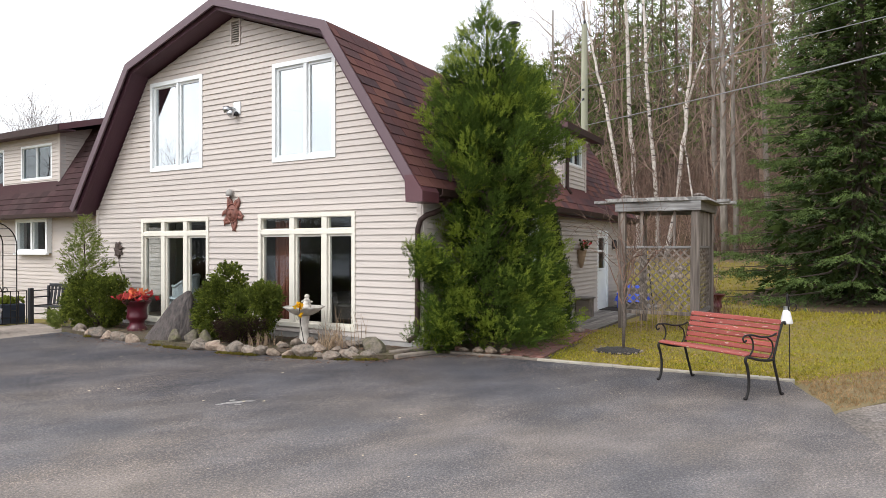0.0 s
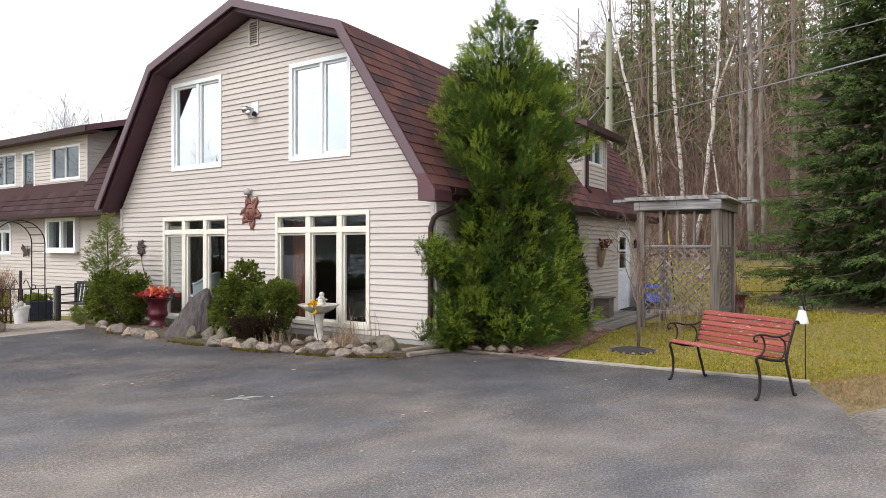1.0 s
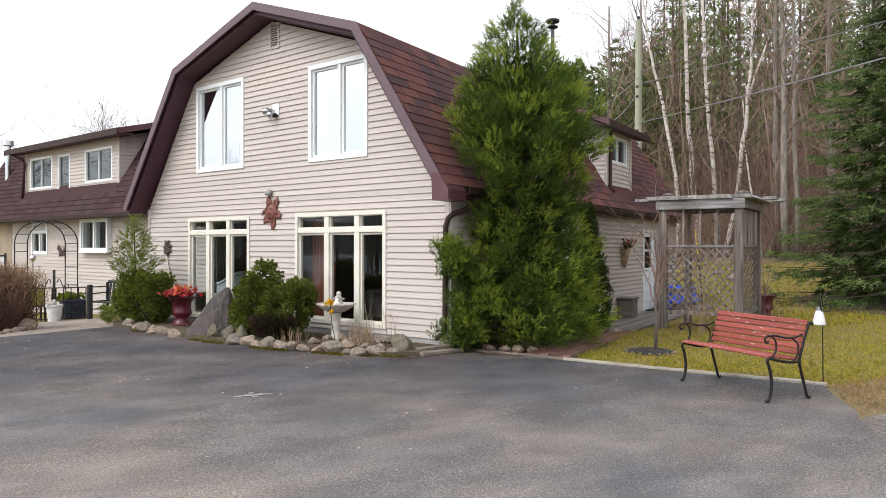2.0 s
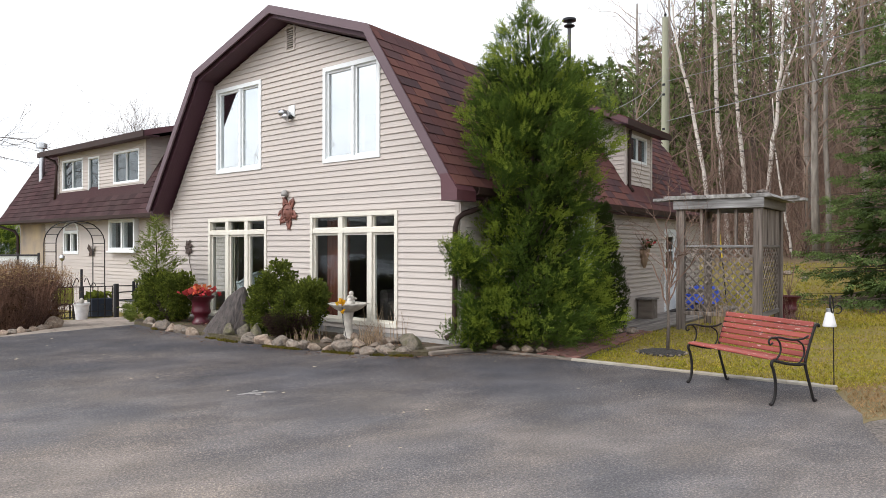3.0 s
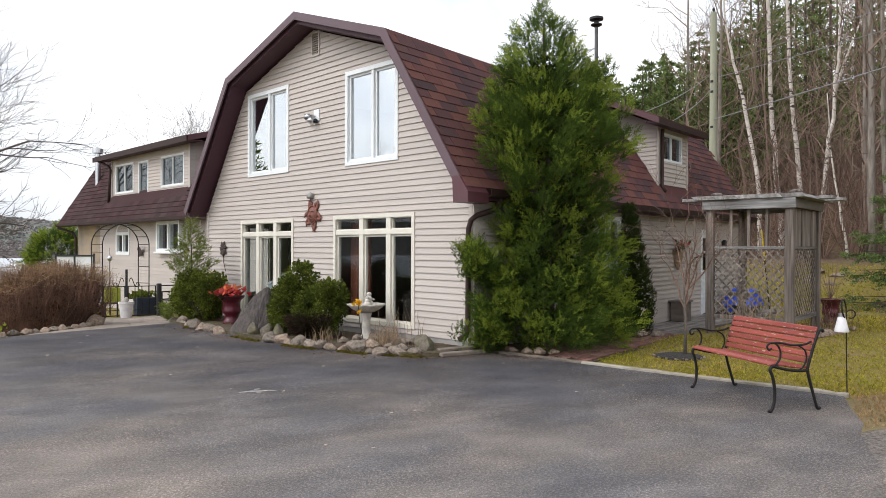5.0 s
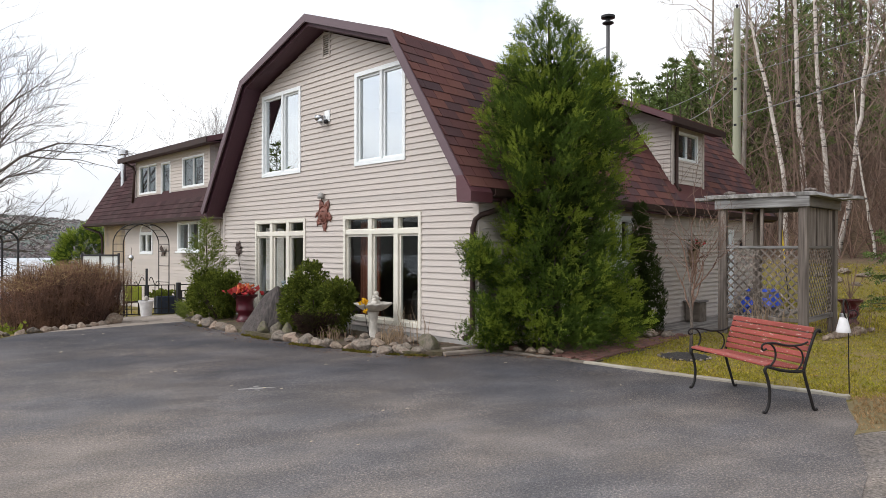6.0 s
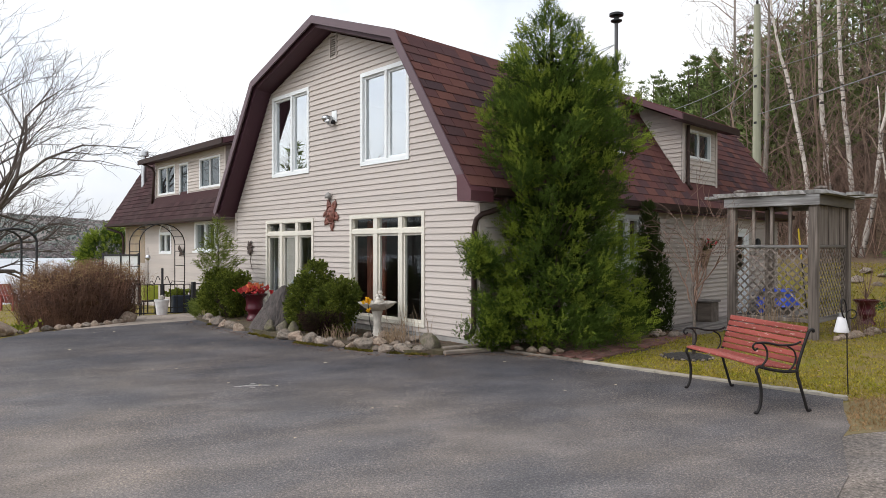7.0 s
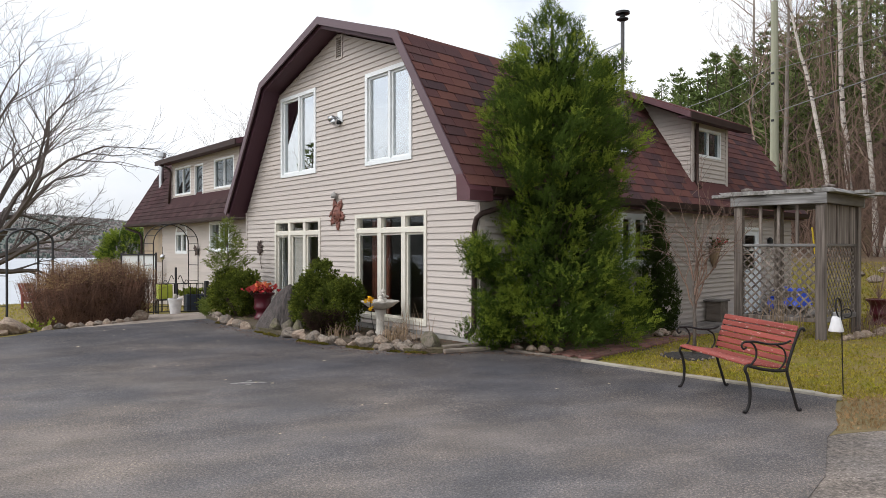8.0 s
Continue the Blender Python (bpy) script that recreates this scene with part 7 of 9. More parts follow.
def frond_crown(seed, clumps, per, length, up=0.6, pairs=6, width=0.32, tips=0.4, curl=0.3, loose=0.55, long=0.35, patch=0.0):
    """Feathery sprays gathered in tufts: the inner part and the outer tips, each as verts and faces."""
    r = np.random.default_rng(seed)
    at, way, at_tip = [], [], []
    for x, y, z, rad, ox, oy, oz in clumps:
        k = max(3, int(per * (rad / 0.2) ** 1.3))
        o = unit(np.array((ox, oy, oz)))
        d = unit(r.normal(size=(k, 3)))
        p = d * (r.random((k, 1)) ** 0.5) * rad
        out = p @ o
        at.append(np.array((x, y, z)) + p + o * out[:, None] * long)
        way.append(unit(o * 0.8 + d * loose + np.array((0, 0, up))))
        at_tip.append(out > rad * (0.55 - tips + (patch * r.normal() if patch else 0.0)))
    at, way, at_tip = np.concatenate(at), np.concatenate(way), np.concatenate(at_tip)
    ln = length * r.uniform(0.65, 1.3, len(at))
    return [fronds(r, at[m], way[m], ln[m], pairs, width, curl=curl) for m in (~at_tip, at_tip)]


def plumes(seed, rows, per, leaf, pairs=4, width=0.34, loose=0.32, flat=0.16):
    """Feathery plumes: small fronds set along an axis, all pointing much the same way. rows: base, way, length.
    Returns the lower part and the tips, each as verts and faces."""
    r = np.random.default_rng(seed)
    at, way, at_tip = [], [], []
    for x, y, z, ox, oy, oz, ln in rows:
        k = max(5, int(per * ln / 0.3))
        o = unit(np.array((ox, oy, oz)))
        side = unit(np.cross(o, unit(r.normal(size=3))))
        t = r.random(k) ** 0.8
        s = r.normal(size=k) * flat * ln * (1.15 - t)
        p = o * (t * ln)[:, None] + side * s[:, None] + r.normal(size=(k, 3)) * 0.018
        p[:, 2] += 0.10 * ln * t * t
        at.append(np.array((x, y, z)) + p)
        way.append(unit(o + side * (np.sign(s) * 0.35)[:, None] + r.normal(size=(k, 3)) * loose + np.array((0, 0, 0.15))))
        at_tip.append(t > 0.70)
    at, way, at_tip = np.concatenate(at), np.concatenate(way), np.concatenate(at_tip)
    ln = leaf * r.uniform(0.7, 1.3, len(at))
    return [fronds(r, at[m], way[m], ln[m], pairs, width, curl=0.25) for m in (~at_tip, at_tip)]


def cedar_tree():
    ox, oy = 1.20, -0.42
    t = thing("cedar_tree", (ox, oy, 0.0), "tall dense green cedar tree against the house wall", "tree")
    r = np.random.default_rng(21)
    Geo().tube([(0, 0, -0.1), (0.03, -0.02, 1.6), (-0.08, -0.04, 3.4), (-0.20, -0.10, 5.0)], [0.13, 0.10, 0.06, 0.015], 8).obj("trunk", M_TRUNK_BROWN, t)
    girth = ((0, 0.98), (0.45, 1.20), (1.0, 1.18), (1.45, 1.12), (1.95, 0.93), (2.4, 0.97), (2.9, 1.10), (3.5, 1.14), (3.9, 1.04), (4.3, 0.88), (4.7, 0.60), (5.0, 0.32), (5.3, 0.10))

    def radius(z):
        for (za, ra), (zb, rb) in zip(girth[:-1], girth[1:]):
            if z <= zb:
                return ra + (rb - ra) * (z - za) / (zb - za)
        return 0.05

    def free(x, y, z, gap):
        """Clear of the wall and of the roof slope."""
        wx, wy = x + ox, y + oy
        if wx > -0.25 and z < 2.5 and SHEAR * wx - wy < gap:
            return False
        return not (z >= 2.25 and wx > -0.6 and wy - SHEAR * wx > -0.40 + (z - 2.42) / 1.47 - gap)

    boughs = []
    tries = 0
    while len(boughs) < 380 and tries < 30000:
        tries += 1
        z = 0.12 + 5.0 * r.random()
        a = 2 * math.pi * r.random()
        lump = 1.0 + 0.26 * noise.noise((math.cos(a) * 1.7, math.sin(a) * 1.7, z * 0.9)) + 0.22 * noise.noise((math.cos(a) * 4, math.sin(a) * 4, z * 2.4))
        deep = r.uniform(0.82, 1.06) if r.random() < 0.8 else r.uniform(0.55, 0.85)
        lean = -0.19 * smooth_step(3.0, 5.2, z)
        rr = max(0.03, radius(z) * lump * deep - 0.16)
        x, y = rr * 1.10 * math.cos(a) + lean, rr * 0.95 * math.sin(a) + 0.5 * lean
        if not free(x, y, z, 0.16) or any((x - b[0]) ** 2 + (y - b[1]) ** 2 + (z - b[2]) ** 2 < 0.25 ** 2 for b in boughs):
            continue
        o = unit(np.array((math.cos(a), math.sin(a), 0.45 + 0.16 * z)) + r.normal(size=3) * 0.18)
        boughs.append((x, y, z, r.uniform(0.11, 0.185) * (0.80 if z > 4.2 else 1.0), *o))
    # low boughs that reach past the house corner, a side lobe on the slope, and the ragged leaders
    for cx, cy, cz, sx, sy, sz, n in ((-0.16, -0.16, 1.30, 0.11, 0.14, 0.16, 20), (0.00, -0.34, 0.42, 0.20, 0.14, 0.24, 30), (0.22, -0.45, 0.95, 0.14, 0.12, 0.30, 14), (0.30, -0.62, 2.55, 0.16, 0.12, 0.20, 8),
                                      (0.42, -0.72, 3.25, 0.12, 0.10, 0.28, 10), (1.85, -0.95, 4.15, 0.10, 0.10, 0.25, 9),
                                      (2.50, -0.72, 0.48, 0.36, 0.16, 0.30, 34), (2.25, -0.50, 1.20, 0.20, 0.14, 0.20, 10)):
        for i in range(n):
            p = np.array((cx - ox, cy - oy, cz)) + r.normal(size=3) * np.array((sx, sy, sz)) * 0.8
            boughs.append((*p, r.uniform(0.11, 0.17), *unit(np.array((-0.5, -0.6, 0.7)) + r.normal(size=3) * 0.3)))
    for x, y, z in ((-0.22, -0.10, 5.10), (-0.24, -0.12, 5.28), (-0.36, -0.02, 4.95), (-0.05, -0.2, 4.92), (-0.48, 0.05, 4.72), (0.10, -0.3, 4.70), (-0.14, -0.18, 5.02), (0.22, -0.35, 4.55)):
        boughs.append((x, y, z, 0.10, 0.0, 0.0, 1.0))
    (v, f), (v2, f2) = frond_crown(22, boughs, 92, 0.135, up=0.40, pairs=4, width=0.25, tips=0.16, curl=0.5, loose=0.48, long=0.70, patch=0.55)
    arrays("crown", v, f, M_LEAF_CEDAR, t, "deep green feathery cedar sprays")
    arrays("new_growth", v2, f2, M_LEAF_CEDAR_TIP, t, "yellow-green spray tips brightened as if lit")
    # the core's dark colour stands in for shade inside the crown
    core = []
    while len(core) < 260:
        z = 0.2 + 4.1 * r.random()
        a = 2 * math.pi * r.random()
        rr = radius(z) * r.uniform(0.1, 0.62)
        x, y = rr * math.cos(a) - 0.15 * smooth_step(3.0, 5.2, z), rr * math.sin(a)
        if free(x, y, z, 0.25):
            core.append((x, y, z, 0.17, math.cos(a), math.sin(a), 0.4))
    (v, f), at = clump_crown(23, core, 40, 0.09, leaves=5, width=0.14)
    arrays("inner_foliage", v, f, M_LEAF_DARK, t, "inner foliage darkened to read as shade")
    g = Geo()
    for i in range(60):
        z, a = r.uniform(0.5, 4.4), 2 * math.pi * r.random()
        q = radius(z + 0.3) * 0.8
        if math.sin(a) > 0.15:
            continue
        g.tube([(0, 0, z), (q * 0.5 * math.cos(a), q * 0.5 * math.sin(a), z + 0.12), (q * math.cos(a), q * math.sin(a), z + 0.35)], [0.025, 0.016, 0.006], 4)
    g.obj("limbwork", M_TRUNK_BROWN, t)
    return t


cedar_tree()


def column_evergreen():
    t = thing("cypress", (4.44, -0.08, -0.06), "slim dark green columnar evergreen beside the deck", "tree")
    r = np.random.default_rng(31)
    Geo().tube([(0, 0, -0.05), (-0.08, 0.05, 2.2)], [0.05, 0.012], 6).obj("trunk", M_TRUNK_BROWN, t)
    rows = []
    for i in range(420):
        z = 0.05 + 2.35 * r.random() ** 1.15
        a = 2 * math.pi * r.random()
        rr = 0.40 * (1.0 - (z / 2.55) ** 1.7) * min(1.0, 0.7 + z) * (1 + 0.18 * noise.noise((math.cos(a) * 1.5, math.sin(a) * 1.5, z * 2.2))) * r.uniform(0.8, 1.0)
        y = rr * math.sin(a)
        if y > 0.42:
            continue
        rows.append((rr * math.cos(a) - 0.05 * z, y + 0.02 * z, z, 0.075, *unit(np.array((math.cos(a), math.sin(a), 1.6)))))
    (v, f), (v2, f2) = frond_crown(32, rows, 52, 0.075, up=0.9, pairs=3, width=0.32, tips=0.0, loose=0.35)
    arrays("crown", v, f, M_LEAF_DARK, t, "dense dark green foliage")
    arrays("new_growth", v2, f2, leafy("deep_green_tips", (0.058, 0.082, 0.018), (0.034, 0.052, 0.014), 0.3), t, "green spray tips")
    core = [(0.12 * math.cos(k * 2.4) * (1 - k / 90) - 0.0015 * k, 0.12 * math.sin(k * 2.4) * (1 - k / 90), 0.1 + 0.028 * k, 0.17 * (1.0 - 0.6 * k / 72), math.cos(k * 2.4), math.sin(k * 2.4), 0.5) for k in range(72)]
    (v, f), _ = clump_crown(33, core, 34, 0.085, leaves=4, width=0.2)
    arrays("inner_foliage", v, f, M_LEAF_DARK, t, "dark inner foliage")


column_evergreen()


def round_shrub(at, lobes, label, seed, mat, name="shrub", extra=()):
    t = thing(name, at, label, "shrub")
    r = np.random.default_rng(seed)
    g = Geo()
    for i in range(9):
        a = 2 * math.pi * i / 9
        g.tube([(0, 0, 0), (0.18 * math.cos(a), 0.18 * math.sin(a), 0.3), (0.4 * math.cos(a), 0.4 * math.sin(a), 0.6)], [0.03, 0.018, 0.008], 5)
    g.obj("stemwork", M_TRUNK_BROWN, t)
    rows, dark = [], []
    for cx, cy, cz, rx, ry, rz, n in lobes:
        for i in range(n):
            d = unit(r.normal(size=3))
            k = (0.96 + 0.08 * noise.noise(Vector(d) * 2.2 + Vector((seed, 0, 0))) + 0.07 * noise.noise(Vector(d) * 6)) * (1.0 if r.random() < 0.85 else r.uniform(0.75, 0.95))
            p = (cx + rx * d[0] * k, cy + ry * d[1] * k, cz + rz * d[2] * k)
            if p[2] < 0.03:
                continue
            rows.append((*p, r.uniform(0.05, 0.085), *d))
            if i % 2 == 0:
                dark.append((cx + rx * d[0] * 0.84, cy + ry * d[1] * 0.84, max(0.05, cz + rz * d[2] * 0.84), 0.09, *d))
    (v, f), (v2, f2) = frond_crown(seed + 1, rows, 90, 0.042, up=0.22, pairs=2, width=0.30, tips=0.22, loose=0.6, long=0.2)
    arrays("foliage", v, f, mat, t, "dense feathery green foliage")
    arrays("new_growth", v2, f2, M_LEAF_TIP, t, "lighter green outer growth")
    # inside sprays use a darker copy of the green, as shade between clumps
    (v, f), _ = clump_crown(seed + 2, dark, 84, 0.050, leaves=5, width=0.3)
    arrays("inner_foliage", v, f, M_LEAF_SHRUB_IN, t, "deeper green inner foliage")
    for k, (rows2, mat2, lab2, sz) in enumerate(extra):
        (v, f), (v2, f2) = frond_crown(seed + 5 + k, rows2, 60, sz, up=0.25, pairs=3, width=0.30, loose=0.5)
        arrays("foliage", np.concatenate([v, v2]), np.concatenate([f, f2 + len(v)]), mat2, t, lab2)
    return t


# the shrub beside the bird bath: a tall lobe, a low lobe, a bronze skirt
rb = np.random.default_rng(41)
bronze = []
for _ in range(120):
    a, z = rb.uniform(-1.35, 0.45), 0.05 + 0.33 * rb.random()
    k = 0.46 * math.sqrt(max(0.1, 1.0 - ((z - 0.42) / 0.44) ** 2)) + 0.02
    bronze.append((0.02 - k * math.cos(a), -0.42 + k * math.sin(a), z, 0.085, -math.cos(a), math.sin(a), 0.1))
round_shrub((-0.88, 3.17, 0.05), [(-0.02, 0.20, 0.48, 0.42, 0.46, 0.50, 290), (-0.02, 0.06, 0.90, 0.28, 0.28, 0.30, 110), (0.02, -0.42, 0.42, 0.42, 0.40, 0.40, 200), (0.05, -0.74, 0.66, 0.22, 0.21, 0.28, 90)],
            "rounded green evergreen shrub with a bronze skirt", 42, M_LEAF_SHRUB, extra=((bronze, M_LEAF_BROWN, "bronze purple leaves", 0.06),))
# the shrub by the urn with a young bright conifer growing through it
rt = np.random.default_rng(51)
young = []
for i in range(64):
    z = 0.80 + 1.3 * (i / 64) ** 1.15
    a = i * 2.4 + rt.uniform(-0.4, 0.4)
    young.append((-0.05, 0.42, z, math.cos(a), math.sin(a), 0.55, 0.10 + 0.56 * (1.0 - (z - 0.80) / 1.32) * rt.uniform(0.6, 1.15)))
low = [(-0.30 - 0.15 * rt.random(), 0.62 + 0.35 * rt.random(), 0.05 + 0.25 * rt.random(), 0.09, -0.6, 0.7, 0.4) for _ in range(30)]
young_shrub = round_shrub((-0.88, 6.92, 0.0), [(0.0, 0.12, 0.45, 0.52, 0.62, 0.50, 330), (0.06, -0.34, 0.62, 0.32, 0.36, 0.40, 150), (-0.05, 0.45, 0.62, 0.36, 0.40, 0.42, 130)],
            "rounded green shrub with a young bright conifer rising through", 52, M_LEAF_SHRUB, extra=((low, M_LEAF_YOUNG, "bright low shoots", 0.08),))
(v, f), (v2, f2) = plumes(57, young, 24, 0.10, pairs=4, width=0.26, loose=0.30, flat=0.12)
arrays("young_growth", np.concatenate([v, v2]), np.concatenate([f, f2 + len(v)]), M_LEAF_YOUNG, young_shrub, "bright feathery young growth")
Geo().tube([(-0.05, 0.42, 0.3), (-0.04, 0.42, 1.3), (-0.05, 0.44, 2.15)], [0.025, 0.015, 0.004], 5).obj("leader", M_TRUNK_BROWN, young_shrub)


def twiggy(name, at, label, category, rows, mat, group=""):
    t = thing(name, at, label, category, group)
    Geo_all = Geo()
    for pts, rad in rows:
        Geo_all.tube(pts, rad, 4, cap=False)
    Geo_all.obj("tuft", mat, t)
    return t


# dry stalks in the bed
def stalks(seed, n, spread, h0, h1, lean):
    r = random.Random(seed)
    rows = []
    for i in range(n):
        x, y = r.gauss(0, spread), r.gauss(0, spread)
        a, h = r.uniform(0, 6.3), r.uniform(h0, h1)
        l = r.uniform(0, lean)
        rows.append(([(x, y, 0), (x + 0.3 * l * math.cos(a), y + 0.3 * l * math.sin(a), h * 0.6), (x + l * math.cos(a), y + l * math.sin(a), h)], [0.0045, 0.0035, 0.0015]))
    return rows


twiggy("dry_grass_clump", (-0.72, 1.15, 0.06), "clump of dry brown stalks in the garden bed", "dry plant", stalks(1, 70, 0.10, 0.12, 0.34, 0.22), M_DRY_STALK)
twiggy("dry_grass_clump", (-0.55, 1.05, 0.06), "tall pale dry stalks before the window", "dry plant", stalks(2, 14, 0.16, 0.35, 0.62, 0.12), M_DRY_STALK)
twiggy("dry_grass_clump", (-1.15, 2.25, 0.05), "short brown stalks beside the shrub", "dry plant", stalks(3, 40, 0.13, 0.08, 0.26, 0.1), M_DRY_STALK)
twiggy("dry_grass_clump", (5.05, -2.05, -0.1), "tall pale dry stalks at the lattice", "dry plant", stalks(4, 40, 0.22, 0.35, 0.85, 0.2), M_DRY_STALK)
twiggy("bare_bush", (8.0, -2.35, -0.18), "bare twiggy bush behind the garden hook", "bush", stalks(5, 60, 0.25, 0.3, 0.95, 0.45), M_TWIG_RED)
twiggy("bare_bush", (7.0, -2.6, -0.16), "low bare twigs at the pergola bed", "bush", stalks(6, 40, 0.2, 0.2, 0.55, 0.3), M_TWIG_RED)


# ---------------------------------------------------------------- bare trees
def branching(g, r, p, d, length, rad, depth, spread=0.55, up=0.12, kids=(2, 4), n=5, thin=0.62, bend=0.12, cut=0.003):
    """A limb with its side limbs, down to twigs."""
    pts, rads = [Vector(p)], [rad]
    d = Vector(d).normalized()
    seg = 4 if depth > 1 else 3
    for i in range(seg):
        d = (d + Vector((r.gauss(0, bend), r.gauss(0, bend), r.gauss(0, bend) + up * 0.35))).normalized()
        pts.append(pts[-1] + d * length / seg)
        rads.append(rad * (1 - (1 - thin) * (i + 1) / seg))
    g.tube(pts, rads, n if depth > 2 else (4 if depth > 1 else 3), cap=False)
    if depth <= 0:
        return
    for k in range(r.randint(*kids)):
        t = r.uniform(0.35, 1.0) if k else 1.0
        i = min(seg - 1, int(t * seg))
        q = pts[i].lerp(pts[i + 1], t * seg - i) if t < 1 else pts[-1]
        side = d.orthogonal().normalized()
        side.rotate(Matrix.Rotation(r.uniform(0, 6.283), 3, d))
        nd = (d * (1 - spread * 0.45) + side * spread * r.uniform(0.6, 1.3) + Vector((0, 0, up))).normalized()
        branching(g, r, q, nd, length * r.uniform(0.58, 0.82), max(cut, rad * thin * r.uniform(0.6, 0.95)), depth - 1, spread, up, kids, n, thin, bend, cut)


def sapling():
    t = thing("sapling", (1.90, -2.38, -0.01), "slim bare young tree with grey-brown twigs", "tree")
    r = random.Random(8)
    Geo().tube([(0, 0, -0.02), (0.02, 0.0, 0.5), (0.0, 0.02, 0.95), (0.02, 0.0, 1.15)], [0.028, 0.023, 0.018, 0.012], 8).obj("trunk", material("dark_young_bark", (0.150, 0.122, 0.104), (0.085, 0.068, 0.058), scale=24, rough=0.9, bump=0.4, bump_scale=60), t, smooth=True)
    g = Geo()
    for i in range(9):
        a = i * 2.4 + r.uniform(-0.3, 0.3)
        z = 0.60 + 0.065 * i
        branching(g, r, (0.01, 0, z), (0.42 * math.cos(a), 0.42 * math.sin(a), 1.0), r.uniform(0.62, 0.95), 0.0135, 3, spread=0.60, up=0.15, kids=(2, 3), n=4, thin=0.55, bend=0.20, cut=0.0028)
    g.obj("crown", M_TWIG_RED, t, "thin red-brown bare branches")


sapling()
tagged(Geo().lathe([(0.35, -0.03), (0.33, 0.0), (0.24, 0.018), (0.05, 0.028)], 22, (1.82, -2.32, 0)).moved(lambda p: (p[0] + 0.05 * noise.noise(p), p[1] + 0.05 * noise.noise((p[1], p[0], 2)), p[2])).obj(
    "mulch_ring", M_MULCH), "round bed of black mulch about the sapling", "mulch", kind="structure")
for i in range(16):
    a = 2 * math.pi * i / 16
    x, y = 1.82 + 0.35 * math.cos(a), -2.32 + 0.35 * math.sin(a)
    stone("rock", (x, y, -0.015), (0.032, 0.025, 0.018), 230 + i, "small pale stone round the mulch bed", math.degrees(a) + 90, M_ROCK, "stones round the mulch bed")


def big_bare_tree():
    t = thing("maple_tree", (-2.6, 36.8, ground_z(-2.6, 36.8)), "large spreading leafless tree on the lake lawn", "tree")
    r = random.Random(17)
    Geo().tube([(0, 0, -0.2), (0.05, 0, 2.2), (0.15, 0.0, 4.6), (0.2, 0, 6.2)], [0.62, 0.50, 0.44, 0.38], 10).obj("trunk", M_BARK, t, smooth=True)
    g = Geo()
    for i, (dx, dy, dz, ln) in enumerate(((1.0, 0.1, -0.02, 2.9), (1.0, -0.3, 0.28, 3.1), (0.95, 0.25, 0.55, 3.4), (0.90, -0.1, 0.80, 3.6), (0.75, 0.1, 1.05, 3.7), (0.60, -0.5, 1.15, 3.6), (0.45, 0.4, 1.35, 3.9),
                                          (0.22, -0.3, 1.45, 4.0), (0.05, 0.4, 1.4, 3.8), (-0.6, -0.2, 1.1, 2.8), (-0.9, 0.4, 0.6, 2.4), (0.85, 0.5, 0.35, 2.8))):
        branching(g, r, (0.15, 0, 3.3 + 0.22 * i), (dx, dy, dz), ln * (1.38 if dz > 1.0 else 0.92), 0.17, 5, spread=0.40, up=0.03, kids=(3, 3), n=5, thin=0.60, bend=0.11, cut=0.009)
    g.obj("crown", M_TWIG_DARK, t, "long bare spreading branches")


big_bare_tree()


def birch(path, rad, seed, label, limbs=16, forks=()):
    x, y, z = path[0]
    t = thing("birch_tree", (x, y, ground_z(x, y) - 0.1), label, "tree", "birch trees")
    o = Vector((x, y, ground_z(x, y) - 0.1))
    pts = [Vector((0, 0, 0))] + [Vector(p) - o for p in path[1:]]
    fine = []
    for a, b in zip(pts[:-1], pts[1:]):
        fine += [a.lerp(b, k / 4) for k in range(4)]
    fine.append(pts[-1])
    rr = [rad * (1 - 0.72 * i / (len(fine) - 1)) for i in range(len(fine))]
    r = random.Random(seed)
    fine = [p + Vector((r.gauss(0, 0.03), r.gauss(0, 0.03), 0)) for p in fine]
    Geo().tube(fine, rr, 9).obj("trunk", M_BIRCH, t, "white papery bark with dark marks", smooth=True)
    for fk in forks:
        Geo().tube([Vector(p) - o for p in fk], [rad * 0.5, rad * 0.4, rad * 0.2], 7).obj("fork", M_BIRCH, t, smooth=True)
    g = Geo()
    top = fine[-1].z
    for k in range(limbs):
        q = fine[int((0.28 + 0.70 * k / limbs) * (len(fine) - 1))]
        a = r.uniform(0, 6.283)
        branching(g, r, q, (math.cos(a), math.sin(a), 0.9), r.uniform(1.2, 2.6), rad * 0.22, 3, spread=0.5, up=0.12, kids=(2, 3), n=4, thin=0.55, cut=0.008)
    g.obj("crown", M_TWIG, t, "fine bare branches")


birch([(29.42, 7.33, 0), (29.39, 7.37, 4.45), (29.17, 7.94, 8.63), (28.95, 8.51, 11.14), (28.81, 8.85, 13.2), (28.72, 9.13, 15.5)], 0.125, 1, "leaning white birch at the edge of the woods")
birch([(31.72, 7.08, 0), (31.62, 7.13, 3.0), (31.45, 7.53, 8.0), (31.37, 7.73, 16.0), (31.32, 7.83, 20.0)], 0.185, 2, "straight pale birch at the edge of the woods")
birch([(30.12, 5.43, 0), (30.01, 5.58, 4.42), (29.88, 5.98, 8.85), (29.79, 6.25, 15.0), (29.72, 6.43, 18.0)], 0.145, 3, "straight pale birch at the edge of the woods")
birch([(28.02, 4.48, 0), (28.24, 3.98, 4.1), (28.34, 3.63, 7.5), (28.42, 3.38, 10.9), (28.44, 3.29, 14.0)], 0.135, 4, "white forked birch at the edge of the woods",
      forks=(((28.37, 3.53, 8.7), (28.47, 3.13, 10.2), (28.67, 2.53, 12.0)),))
